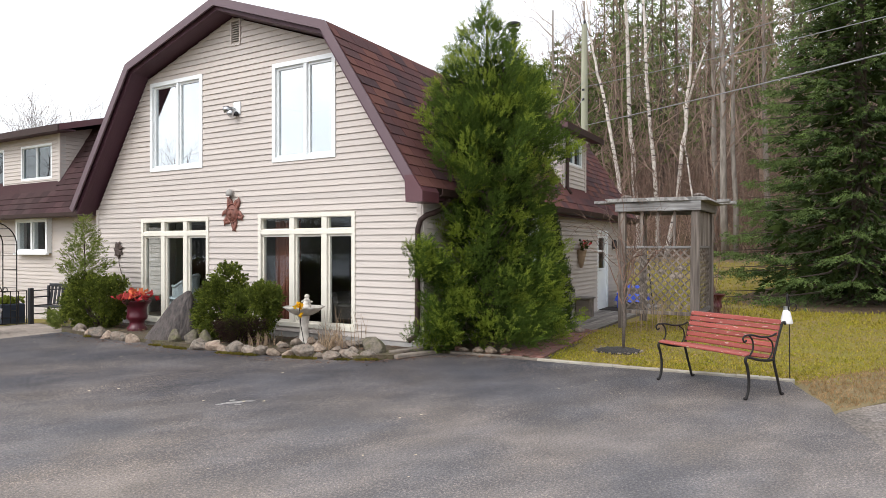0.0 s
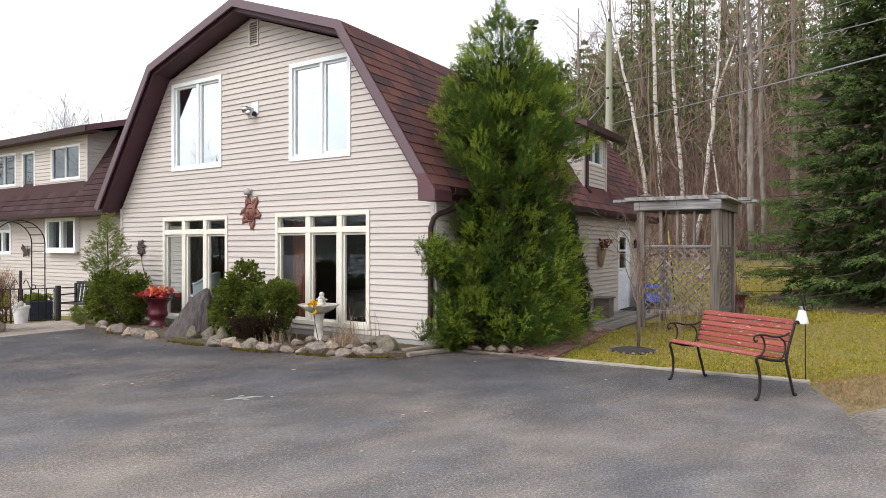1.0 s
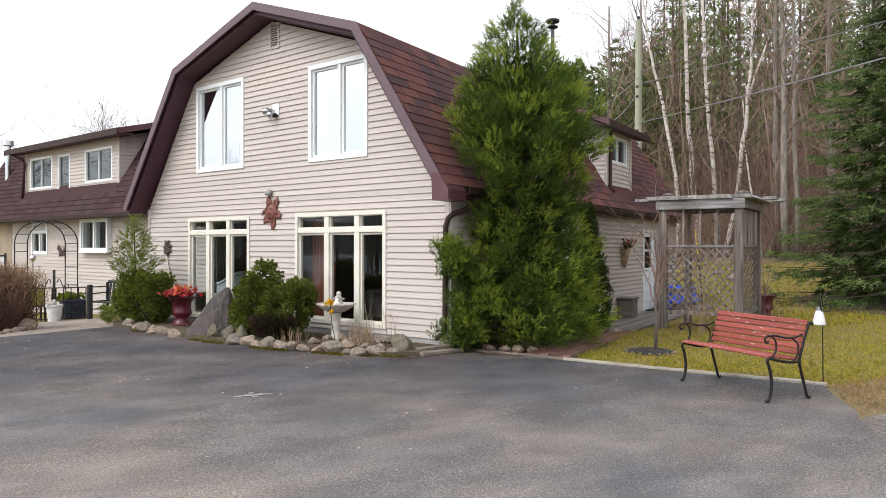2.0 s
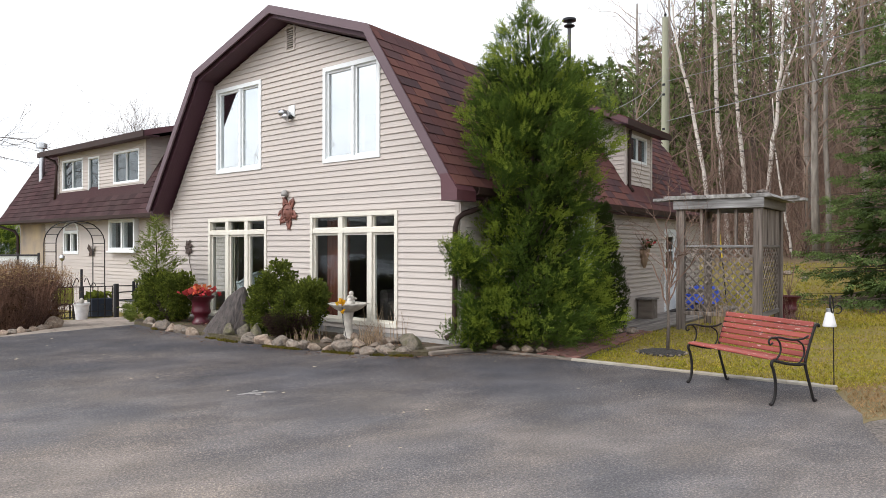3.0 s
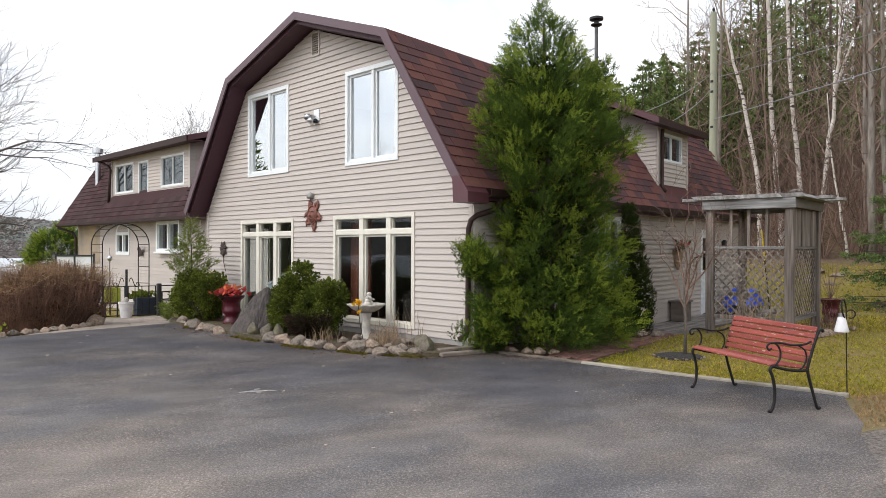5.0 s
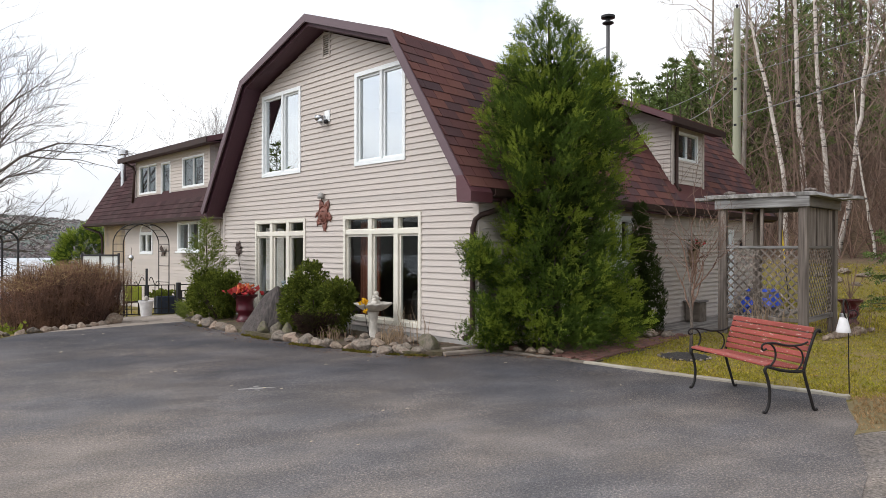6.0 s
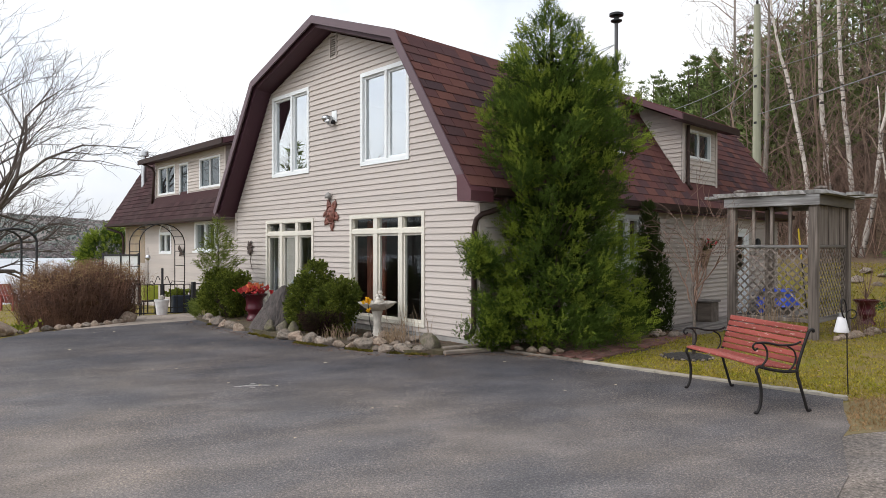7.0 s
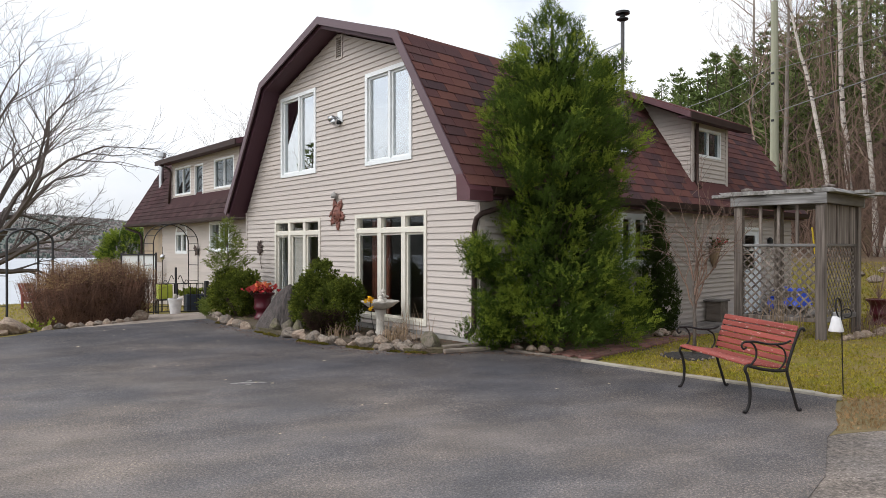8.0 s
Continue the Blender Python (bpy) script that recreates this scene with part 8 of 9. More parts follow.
birch([(24.72, 1.98, 0), (24.62, 2.23, 3.2), (24.52, 2.53, 5.5), (24.47, 2.68, 8.0)], 0.062, 5, "thin white birch at the edge of the woods", limbs=8)


def grey_tree(x, y, height, rad, seed, lean=(0, 0)):
    t = thing("bare_tree", (x, y, ground_z(x, y) - 0.1), "tall grey leafless tree at the edge of the woods", "tree", "bare trees at the wood edge")
    r = random.Random(seed)
    pts = [Vector((lean[0] * k / 6 + r.gauss(0, 0.04), lean[1] * k / 6 + r.gauss(0, 0.04), height * k / 6)) for k in range(7)]
    Geo().tube(pts, [rad * (1 - 0.7 * k / 6) for k in range(7)], 9).obj("trunk", M_BARK, t, smooth=True)
    g = Geo()
    for k in range(15):
        q = pts[0].lerp(pts[-1], 0.25 + 0.73 * k / 15)
        a = r.uniform(0, 6.283)
        branching(g, r, q, (math.cos(a), math.sin(a), 0.75), r.uniform(1.5, 3.0), rad * 0.22, 3, spread=0.5, up=0.12, kids=(2, 3), n=4, thin=0.55, cut=0.008)
    g.obj("crown", M_TWIG, t)


for i, (x, y, h, rad, lean) in enumerate(((23.0, 0.50, 15, 0.165, (0.1, 0.45)), (23.3, 0.20, 14, 0.12, (-0.1, 0.2)), (27.4, 1.95, 16, 0.16, (0.2, 0.1)), (26.2, -0.6, 15, 0.15, (0, 0.3)), (31.5, 10.6, 15, 0.17, (0, -0.3)),
                                        (33.5, 13.2, 15, 0.16, (0.2, 0.2)), (24.8, -2.6, 13, 0.13, (0, 0.2)))):
    grey_tree(x, y, h, rad, 60 + i, lean)

# the woods behind: uncounted bare trunks and twigs on the slope
wood = Geo()
wr = random.Random(77)
for i in range(255):
    x, y = 26.5 + 34 * wr.random() ** 1.4, wr.uniform(-20, 24)
    if y > 10 + (x - 27) * 0.45 or (x < 30 and 3 < y < 10):
        continue
    z0 = ground_z(x, y)
    h = wr.uniform(7, 13)
    rad = wr.uniform(0.035, 0.10)
    pts = [Vector((x + wr.gauss(0, 0.12) * k, y + wr.gauss(0, 0.12) * k, z0 + h * k / 4)) for k in range(5)]
    wood.tube(pts, [rad * (1 - 0.18 * k) for k in range(5)], 5, cap=False)
    for k in range(11):
        q = pts[0].lerp(pts[-1], wr.uniform(0.08, 1.0))
        a = wr.uniform(0, 6.283)
        branching(wood, wr, q, (math.cos(a), math.sin(a), 0.6), wr.uniform(1.0, 2.6), max(0.014, rad * 0.3), 2, spread=0.6, up=0.1, kids=(2, 2), n=3, thin=0.55, cut=0.010)
tagged(wood.obj("bare_woods", M_TWIG), "dense grey-brown leafless woods on the slope", "woods", kind="stuff")
brush = Geo()
for i in range(340):
    x, y = 24.5 + 20 * wr.random() ** 1.5, wr.uniform(-18, 18)
    if y > 9 + (x - 24) * 0.4:
        continue
    z0 = ground_z(x, y)
    for k in range(4):
        a = wr.uniform(0, 6.283)
        branching(brush, wr, (x, y, z0), (0.5 * math.cos(a), 0.5 * math.sin(a), 1.0), wr.uniform(1.0, 3.4), 0.020, 2, spread=0.6, up=0.1, kids=(2, 3), n=3, thin=0.55, cut=0.009)
tagged(brush.obj("undergrowth", M_TWIG_RED), "brown leafless undergrowth under the trees", "undergrowth", kind="stuff")


# ---------------------------------------------------------------- conifers
def conifer(r, height, reach, levels, arms, per, size, base=0.0, droop=0.25, lift=0.0, sharp=0.8, leaves=4, width=0.10):
    """Whorls of boughs with needle sprays. Returns verts, faces of the needles and a Geo of the boughs."""
    at, way = [], []
    g = Geo()
    for k in range(levels):
        u = k / (levels - 1)
        z = base + (height - base) * u + r.normal() * 0.12 * (1 - u)
        ln = reach * (1 - u) ** sharp + 0.08
        for j in range(arms):
            a = 2 * math.pi * (j + 0.5 * (k % 2)) / arms + r.normal() * 0.22
            l = ln * r.uniform(0.55, 1.18)
            tip = np.array((l * math.cos(a), l * math.sin(a), -droop * l + lift * l * 0.5))
            m = max(3, int(per * l / reach) + 2)
            t = r.random(m) ** 0.6
            p = tip * t[:, None]
            p[:, 2] += 0.16 * l * t ** 3 + r.normal(size=m) * 0.06 * l ** 0.5
            side = np.array((-math.sin(a), math.cos(a), 0)) * (r.normal(size=m) * 0.20 * l * (1 - 0.55 * t))[:, None]
            p = p + side + np.array((0, 0, z))
            at.append(p)
            w = np.array((math.cos(a), math.sin(a), -droop * 0.5 + lift)) + np.sign(side @ np.array((-math.sin(a), math.cos(a), 0)))[:, None] * np.array((-math.sin(a), math.cos(a), 0)) * 0.6
            way.append(unit(w + r.normal(size=(m, 3)) * 0.25))
            if l > 0.5:
                g.tube([(0, 0, z), tuple(tip * 0.55 + np.array((0, 0, z - 0.03 * l))), tuple(tip * 0.95 + np.array((0, 0, z + 0.1 * l)))], [0.012 + 0.012 * l, 0.01 + 0.006 * l, 0.006], 4, cap=False)
    at, way = np.concatenate(at), np.concatenate(way)
    v, f = sprays(r, at, way, size * r.uniform(0.7, 1.3, len(at)), leaves, width, 0.75, droop * 0.4)
    return v, f, g


def big_spruce(x, y, height, reach, seed, per):
    t = thing("spruce_tree", (x, y, ground_z(x, y) - 0.1), "large dark green spruce with low spreading boughs", "tree")
    r = np.random.default_rng(seed)
    Geo().tube([(0, 0, 0), (0, 0, height)], [0.28, 0.03], 10).obj("trunk", M_TRUNK_BROWN, t)
    g = Geo()
    at, way, tip_end = [], [], []
    levels = int(height / 0.52)
    for k in range(levels):
        u = k / (levels - 1)
        ln = reach * (1 - u) ** 0.78 + 0.1
        for j in range(12):
            a = 2 * math.pi * (j + 0.5 * (k % 2)) / 12 + r.normal() * 0.16
            l = ln * r.uniform(0.82, 1.06)
            z = 0.45 + (height - 0.45) * u + r.normal() * 0.10
            out, side = np.array((math.cos(a), math.sin(a), 0.0)), np.array((-math.sin(a), math.cos(a), 0.0))
            n = max(4, int(per * l / reach))
            q = r.random(n) ** 0.55
            w = r.normal(size=n) * 0.17 * l * (1.15 - 0.75 * q)
            drop = -0.30 * l * q + 0.17 * l * q ** 3 - 0.35 * np.abs(w)
            at.append(out * (q * l)[:, None] + side * w[:, None] + np.array((0, 0, 1.0)) * (z + drop + r.normal(size=n) * 0.03)[:, None])
            way.append(unit(out + side * (np.sign(w) * 0.55)[:, None] + np.array((0, 0, -0.18)) + r.normal(size=(n, 3)) * 0.16))
            tip_end.append(q > 0.74)
            if l > 0.5:
                g.tube([(0, 0, z), tuple(out * l * 0.5 + np.array((0, 0, z - 0.12 * l))), tuple(out * l * 0.95 + np.array((0, 0, z - 0.14 * l)))], [0.012 + 0.012 * l, 0.01 + 0.006 * l, 0.006], 4, cap=False)
    at, way, tip_end = np.concatenate(at), np.concatenate(way), np.concatenate(tip_end)
    for name, mat, m, label in (("crown", M_NEEDLE, ~tip_end, "dark green drooping needle boughs"), ("new_growth", M_NEEDLE_TIP, tip_end, "lighter green bough ends")):
        v, f = fronds(r, at[m], way[m], 0.25 * r.uniform(0.7, 1.25, int(m.sum())), 3, 0.28, curl=0.2)
        arrays(name, v, f, mat, t, label)
    # added core stops light showing through; its dark colour imitates inner shade
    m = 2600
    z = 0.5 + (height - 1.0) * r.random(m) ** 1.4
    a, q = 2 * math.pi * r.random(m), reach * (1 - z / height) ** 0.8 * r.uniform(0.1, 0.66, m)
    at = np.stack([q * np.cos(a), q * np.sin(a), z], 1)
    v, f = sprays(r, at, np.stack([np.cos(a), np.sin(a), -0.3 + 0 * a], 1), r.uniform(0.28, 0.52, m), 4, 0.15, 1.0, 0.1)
    arrays("inner_foliage", v, f, M_LEAF_DARK, t, "inner boughs coloured dark as if shaded")
    g.obj("boughwork", M_TRUNK_BROWN, t)


big_spruce(15.6, -4.75, 13.5, 4.25, 5, 128)
litter = Geo()
for j in range(7):
    for i in range(40):
        a, q = 2 * math.pi * i / 40, (0.0, 0.8, 1.6, 2.4, 2.9, 3.3, 3.6)[j] * (1.0 + 0.16 * noise.noise((math.cos(2 * math.pi * i / 40) * 1.5, math.sin(2 * math.pi * i / 40) * 1.5, 6)))
        x, y = 15.6 + q * math.cos(a), -4.75 + q * math.sin(a)
        litter.v.append((x, y, ground_z(x, y) + (0.05 if j < 6 else -0.06)))
litter.f = [(j * 40 + i, j * 40 + (i + 1) % 40, (j + 1) * 40 + (i + 1) % 40, (j + 1) * 40 + i) for j in range(6) for i in range(40)]
tagged(litter.obj("needle_litter", material("brown_needle_litter", (0.055, 0.034, 0.022), (0.105, 0.066, 0.040), scale=18, rough=0.95, bump=0.8, bump_scale=40, stain=(0.13, 0.10, 0.04), stain_scale=1.2,
       stain_amount=0.5, dist=0.03), smooth=True), "brown bed of fallen needles under the spruce", "needle litter", kind="structure")
big_spruce(21.5, -7.5, 15.0, 3.4, 6, 16)


def pine_stand(name, spots, label, mat, seed):
    r = np.random.default_rng(seed)
    vs, fs, k = [], [], 0
    g = Geo()
    for x, y, h, reach in spots:
        z = ground_z(x, y) - 0.3
        v, f, gg = conifer(r, h, reach, 16, 5, 8, 0.46, base=h * 0.15, droop=-0.1, lift=0.7, sharp=0.75, leaves=3, width=0.115)
        v = v + np.array((x, y, z))
        vs.append(v)
        fs.append(f + k)
        k += len(v)
        g.tube([(x, y, z), (x, y, z + h * 0.97)], [0.17, 0.03], 6, cap=False)
    trunk = g.obj(name, M_TRUNK_BROWN)
    tagged(trunk, label, "pine woods", kind="stuff")
    arrays("pine_needles", np.concatenate(vs), np.concatenate(fs), mat, trunk)


pr = random.Random(91)
spots = []
for i in range(44):
    a, d = radians(pr.uniform(4.0, 34.3)), pr.uniform(52, 84)
    x, y = -7 + d * math.cos(a), -8 + d * math.sin(a)
    spots.append((x, y, pr.uniform(8.0, 10.5) + 0.22 * (34.3 - math.degrees(a)), pr.uniform(1.9, 2.9)))
for i in range(58):
    a, d = radians(pr.uniform(-22.0, 24.0)), pr.uniform(48, 74)
    spots.append((-7 + d * math.cos(a), -8 + d * math.sin(a), pr.uniform(15, 21), pr.uniform(1.8, 2.6)))
for i in range(46):
    a, d = radians(pr.uniform(22.5, 34.8)), pr.uniform(44, 64)
    x, y = -7 + d * math.cos(a), -8 + d * math.sin(a)
    spots.append((x, y, (13.0 + 0.42 * (34.8 - math.degrees(a))) * d / 54 - ground_z(x, y) + pr.uniform(-2.2, 0.4), pr.uniform(1.7, 2.5)))
pine_stand("pine_woods", spots, "stand of tall green pines behind the bare trees", M_NEEDLE_PINE, 92)

# bushes by the lake, and bare crowns beyond the wing
def soft_bush(at, size, seed, mat, label, n=220):
    t = thing("evergreen_bush", at, label, "bush", "evergreen bushes by the lake")
    r = np.random.default_rng(seed)
    Geo().tube([(0, 0, 0), (0, 0, size[2] * 0.8)], [0.12, 0.03], 6).obj("stem", M_TRUNK_BROWN, t)
    rows = []
    for i in range(n):
        d = unit(r.normal(size=3))
        k = 1 + 0.25 * noise.noise(Vector(d) * 1.8 + Vector((seed, 1, 2)))
        p = np.array(size) * 0.5 * d * k + np.array((0, 0, size[2] * 0.5))
        if p[2] > 0.05:
            rows.append((*p, 0.28, *d))
    (v, f), (v2, f2) = frond_crown(seed, rows, 12, 0.34, up=0.3)
    arrays("foliage", v, f, mat, t)
    arrays("new_growth", v2, f2, M_LEAF_CEDAR_TIP, t)


soft_bush((2.5, 27.9, ground_z(1.9, 27.9)), (2.2, 2.2, 3.1), 71, M_LEAF_CEDAR, "rounded bright green evergreen bush by the lake", n=170)
# woods on the far side of the drive, behind the walk, that the panes mirror
behind = []
for i in range(9):
    a, d = radians(pr.uniform(150, 300)), pr.uniform(34, 60)
    behind.append((-7 + d * math.cos(a), -8 + d * math.sin(a), pr.uniform(7.5, 13.0), pr.uniform(1.8, 2.8)))
pine_stand("roadside_pines", behind, "green pines across the drive", M_NEEDLE_PINE, 93)
pine_stand("lakeside_pines", [(-14.3, 31.6, 9.6, 2.3), (-19.5, 36.0, 9.0, 2.0), (-33.0, 33.0, 10.5, 2.4)], "green conifers on the lake lawn", M_NEEDLE_PINE, 94)
shore = Geo()
for i in range(15):
    x, y = -16.0 - 3.0 * i + pr.uniform(-1.0, 1.0), 56.0 - 0.9 * i + pr.uniform(-3, 3)
    z0, h = max(-5.6, ground_z(x, y) - 0.2), pr.uniform(11.0, 16.5)
    pts = [Vector((x + pr.gauss(0, 0.1) * k, y + pr.gauss(0, 0.1) * k, z0 + h * k / 4)) for k in range(5)]
    shore.tube(pts, [0.14 * (1 - 0.2 * k) for k in range(5)], 5, cap=False)
    for k in range(18):
        a = pr.uniform(0, 6.283)
        branching(shore, pr, pts[0].lerp(pts[-1], pr.uniform(0.2, 1.0)), (math.cos(a), math.sin(a), 0.8), pr.uniform(1.2, 2.4), 0.03, 2, spread=0.6, up=0.1, kids=(2, 3), n=3, thin=0.55, cut=0.010)
tagged(shore.obj("lakeside_woods", M_TWIG_HAZE), "leafless trees along the lake lawn", "woods", kind="stuff")
for i, (x, y, h) in enumerate(((13.0, 37.0, 14.5), (19.0, 38.0, 15.5), (16.0, 40.0, 15.5))):
    t = thing("bare_tree", (x, y, ground_z(x, y)), "leafless tree beyond the house wing, twigs greyed for haze", "tree", "bare trees beyond the wing")
    r = random.Random(300 + i)
    Geo().tube([(0, 0, 0), (0, 0, h * 0.5)], [0.2, 0.13], 7).obj("trunk", M_BARK, t)
    g = Geo()
    for k in range(9):
        a = k * 2.4
        branching(g, r, (0, 0, h * (0.30 + 0.022 * k)), (0.5 * math.cos(a), 0.5 * math.sin(a), 1.0), h * 0.24, 0.045, 4, spread=0.50, up=0.10, kids=(3, 3), n=4, thin=0.55, cut=0.007)
    g.obj("crown", M_TWIG_HAZE, t)

# small crowns of the woods on the far shore
fr_r = np.random.default_rng(97)
fv, ff, fk = [[], []], [[], []], [0, 0]
for i in range(6500):
    ang, dist = radians(fr_r.uniform(68, 92)), 470 + 430 * fr_r.random() ** 1.5
    x, y = -7 + dist * math.cos(ang), -8 + dist * math.sin(ang)
    if y < 466:
        continue
    green = int(noise.noise((x * 0.012, y * 0.012, 2)) + 0.5 * fr_r.random() > 0.22)
    h = fr_r.uniform(1.0, 2.3)
    n = 5
    zs = np.array((0.0, 0.55, 0.95)) * h
    rs = np.array((0.34, 0.44, 0.20)) * h * (0.8 if green else 1.4)
    ang_k = np.arange(n) * 2 * math.pi / n
    rr = rs[:, None] * fr_r.uniform(0.6, 1.4, (3, n))
    ring = np.stack([x + rr * np.cos(ang_k), y + rr * np.sin(ang_k), ground_z(x, y) - 0.5 + zs[:, None] + fr_r.uniform(-0.12, 0.12, (3, n)) * h], -1).reshape(-1, 3)
    q = [(a * n + b, a * n + (b + 1) % n, (a + 1) * n + (b + 1) % n, (a + 1) * n + b) for a in range(2) for b in range(n)]
    fv[green].append(ring)
    ff[green].append(np.array(q) + fk[green])
    fk[green] += len(ring)
# distance haze is mixed into both crown colours: bluish and lifted
M_FAR_BARE = material("hazed_bare_crowns", (0.185, 0.160, 0.158), (0.145, 0.126, 0.126), scale=0.3, rough=0.95, vary="island", vary_amount=0.18)
M_FAR_GREEN = material("hazed_pine_crowns", (0.092, 0.114, 0.104), (0.074, 0.094, 0.086), scale=0.3, rough=0.95, vary="island", vary_amount=0.2)
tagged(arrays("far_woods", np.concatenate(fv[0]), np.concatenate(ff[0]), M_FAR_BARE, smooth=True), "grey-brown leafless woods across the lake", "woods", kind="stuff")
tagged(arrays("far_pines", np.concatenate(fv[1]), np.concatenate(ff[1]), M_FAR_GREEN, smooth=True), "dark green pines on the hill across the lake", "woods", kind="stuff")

# ---------------------------------------------------------------- bare hedge
hedge = thing("hedge", (-3.32, 8.96, ground_z(-3.3, 8.9)), "clipped brown leafless hedge with dense upright twigs", "hedge", turn=20)
hr = random.Random(33)
g, tips = Geo(), Geo()
for i in range(2300):
    x, y = hr.uniform(-1.22, 1.22), hr.uniform(-0.62, 0.62)
    edge_k = max(abs(x) / 1.22, abs(y) / 0.62)
    dent = 0.16 * max(0.0, 1.0 - abs(x + 0.25) / 0.35)
    h = (1.42 - 0.34 * edge_k ** 4 - dent) * hr.uniform(0.86, 1.03) * (1.0 - 0.10 * (x < -0.8))
    lx, ly = hr.gauss(0, 0.16) + 0.14 * x, hr.gauss(0, 0.12) + 0.38 * y
    p0 = Vector((x * 0.84, y * 0.70, 0))
    p2 = Vector((x * 0.84 + lx, y * 0.70 + ly, h))
    pm = p0.lerp(p2, 0.5) + Vector((hr.gauss(0, 0.085), hr.gauss(0, 0.085), 0))
    g.tube([p0, pm, p2], [0.0036, 0.0030, 0.0016], 3, cap=False)
    for k in range(9):
        u = hr.uniform(0.06, 1.0)
        q = p0.lerp(pm, u * 2) if u < 0.5 else pm.lerp(p2, u * 2 - 1)
        d = Vector((hr.gauss(0, 1), hr.gauss(0, 1), hr.uniform(-0.1, 1.1))).normalized() * hr.uniform(0.06, 0.22)
        if q.z + d.z > h:
            d.z = max(0.01, h - q.z)
        (tips if q.z > 0.84 * h else g).tube([q, q + d], [0.0026, 0.0012], 3, cap=False)
tips.obj("top_growth", material("olive_tan_tips", (0.350, 0.232, 0.105), (0.210, 0.128, 0.064), scale=2, rough=0.9, vary="island", vary_amount=0.4), hedge, "tan and olive clipped twig tips")
g.obj("growth", M_HEDGE_TWIG, hedge, "dense brown twigs")
rows = [(hr.uniform(-1.0, 1.0), hr.uniform(-0.5, 0.5), hr.uniform(0.1, 0.9), 0.16, 0, 0, 1) for _ in range(150)]
(v, f), _ = clump_crown(34, rows, 14, 0.07, leaves=3, width=0.35, spread=1.2)
arrays("dry_leaves", v, f, leafy("dry_hedge_leaves", (0.12, 0.065, 0.035), (0.075, 0.042, 0.025), 0.4, 0.1), hedge, "dry brown inner leaves")
low = [(-1.75 + hr.gauss(0, 0.25), -0.75 + hr.gauss(0, 0.12), hr.uniform(0.02, 0.12), 0.10, 0, 0, 1) for _ in range(26)]
cover = thing("ground_cover", (-3.32, 8.95, ground_z(-3.3, 8.9)), "low yellow-green ground cover at the hedge foot", "plant", turn=20)
(v, f), _ = clump_crown(35, low, 24, 0.07, leaves=5, width=0.25, spread=1.0)
arrays("leaves", v, f, leafy("yellow_green_cover", (0.24, 0.26, 0.04), (0.16, 0.19, 0.03), 0.3), cover)

# ---------------------------------------------------------------- grass, moss, leaf crumbs
def scatter(seed, n, inside, size, mat, name, label, category, lift=0.0, leaves=3, width=0.09, spread=0.5):
    r = np.random.default_rng(seed)
    pts = []
    while len(pts) < n:
        p = inside(r)
        if p is not None:
            pts.append((p[0], p[1], ground_z(p[0], p[1]) + lift))
    at = np.array(pts)
    v, f = sprays(r, at, unit(r.normal(size=(n, 3)) * 0.45 + np.array((0, 0, 1.0))), size * r.uniform(0.6, 1.4, n), leaves, width, spread)
    return tagged(arrays(name, v, f, mat), label, category, kind="stuff")


def lawn_spot(r):
    d = r.random() ** 1.7
    x, y = 0.55 + 11.5 * d, r.uniform(-8.5, -0.9)
    if x < 0.62 - 0.5 * smooth_step(-5.0, -5.4, y) or y > -1.25 + 0.12 * x or (x < 3.4 and y < -5.0 - 0.75 * (x - 0.5) and r.random() < 0.72) or (x < 3.4 and y < -5.45 - 0.55 * (x - 0.5)) or math.hypot(x - 1.82, y + 2.32) < 0.36:
        return None
    if noise.noise((x * 0.9, y * 0.9, 0)) < -0.22 and r.random() < 0.6:
        return None
    return x, y


scatter(61, 36000, lawn_spot, 0.038, M_GRASS, "grass", "short yellow-green lawn grass", "grass")


def far_lawn_spot(r):
    x, y = r.uniform(8.0, 22.0), r.uniform(-9.5, 6.0)
    if x < 12.6 and y > -0.9:
        return None
    if math.hypot(x - 15.6, y + 4.75) < 2.6 or noise.noise((x * 0.8, y * 0.8, 0)) < -0.15 and r.random() < 0.7:
        return None
    return x, y


scatter(64, 13000, far_lawn_spot, 0.085, M_GRASS, "grass", "short yellow-green grass towards the woods", "grass")


def lake_lawn_spot(r):
    x, y = r.uniform(-11.0, 0.5), r.uniform(7.2, 30.0)
    if y < 9.8 and x > -5.0 or x > -5.4 and y < 7.6 or x > -2.0 and y < 14:
        return None
    return x, y


scatter(65, 8000, lake_lawn_spot, 0.07, M_GRASS, "grass", "green lawn grass above the lake", "grass")


def dry_spot(r):
    x, y = r.uniform(-1.2, 3.2), r.uniform(-6.9, -4.9)
    if y > -4.92 + 0.3625 * min(0.0, x - 0.45) - 0.47 * max(0.0, x - 0.45) or y < -5.42 - 0.53 * (x + 0.93):
        return None
    return x, y


scatter(66, 3600, dry_spot, 0.040, leafy("straw_blades", (0.36, 0.235, 0.125), (0.25, 0.165, 0.080), 0.3, 0.3), "grass", "trampled straw-coloured grass at the driveway corner", "grass", lift=0.02)


def moss_spot(r):
    line = [(-0.95, 0.10), (-1.30, 0.70), (-1.52, 1.5), (-1.70, 2.4), (-1.74, 3.2), (-1.74, 4.8), (-1.72, 5.7), (-1.62, 6.4)]
    k = r.integers(0, len(line) - 1)
    t = r.random()
    (xa, ya), (xb, yb) = line[k], line[k + 1]
    x, y = xa + (xb - xa) * t, ya + (yb - ya) * t
    if noise.noise((x * 2.2, y * 2.2, 4.0)) < 0.0:
        return None
    return x + r.normal() * 0.025, y + r.normal() * 0.025


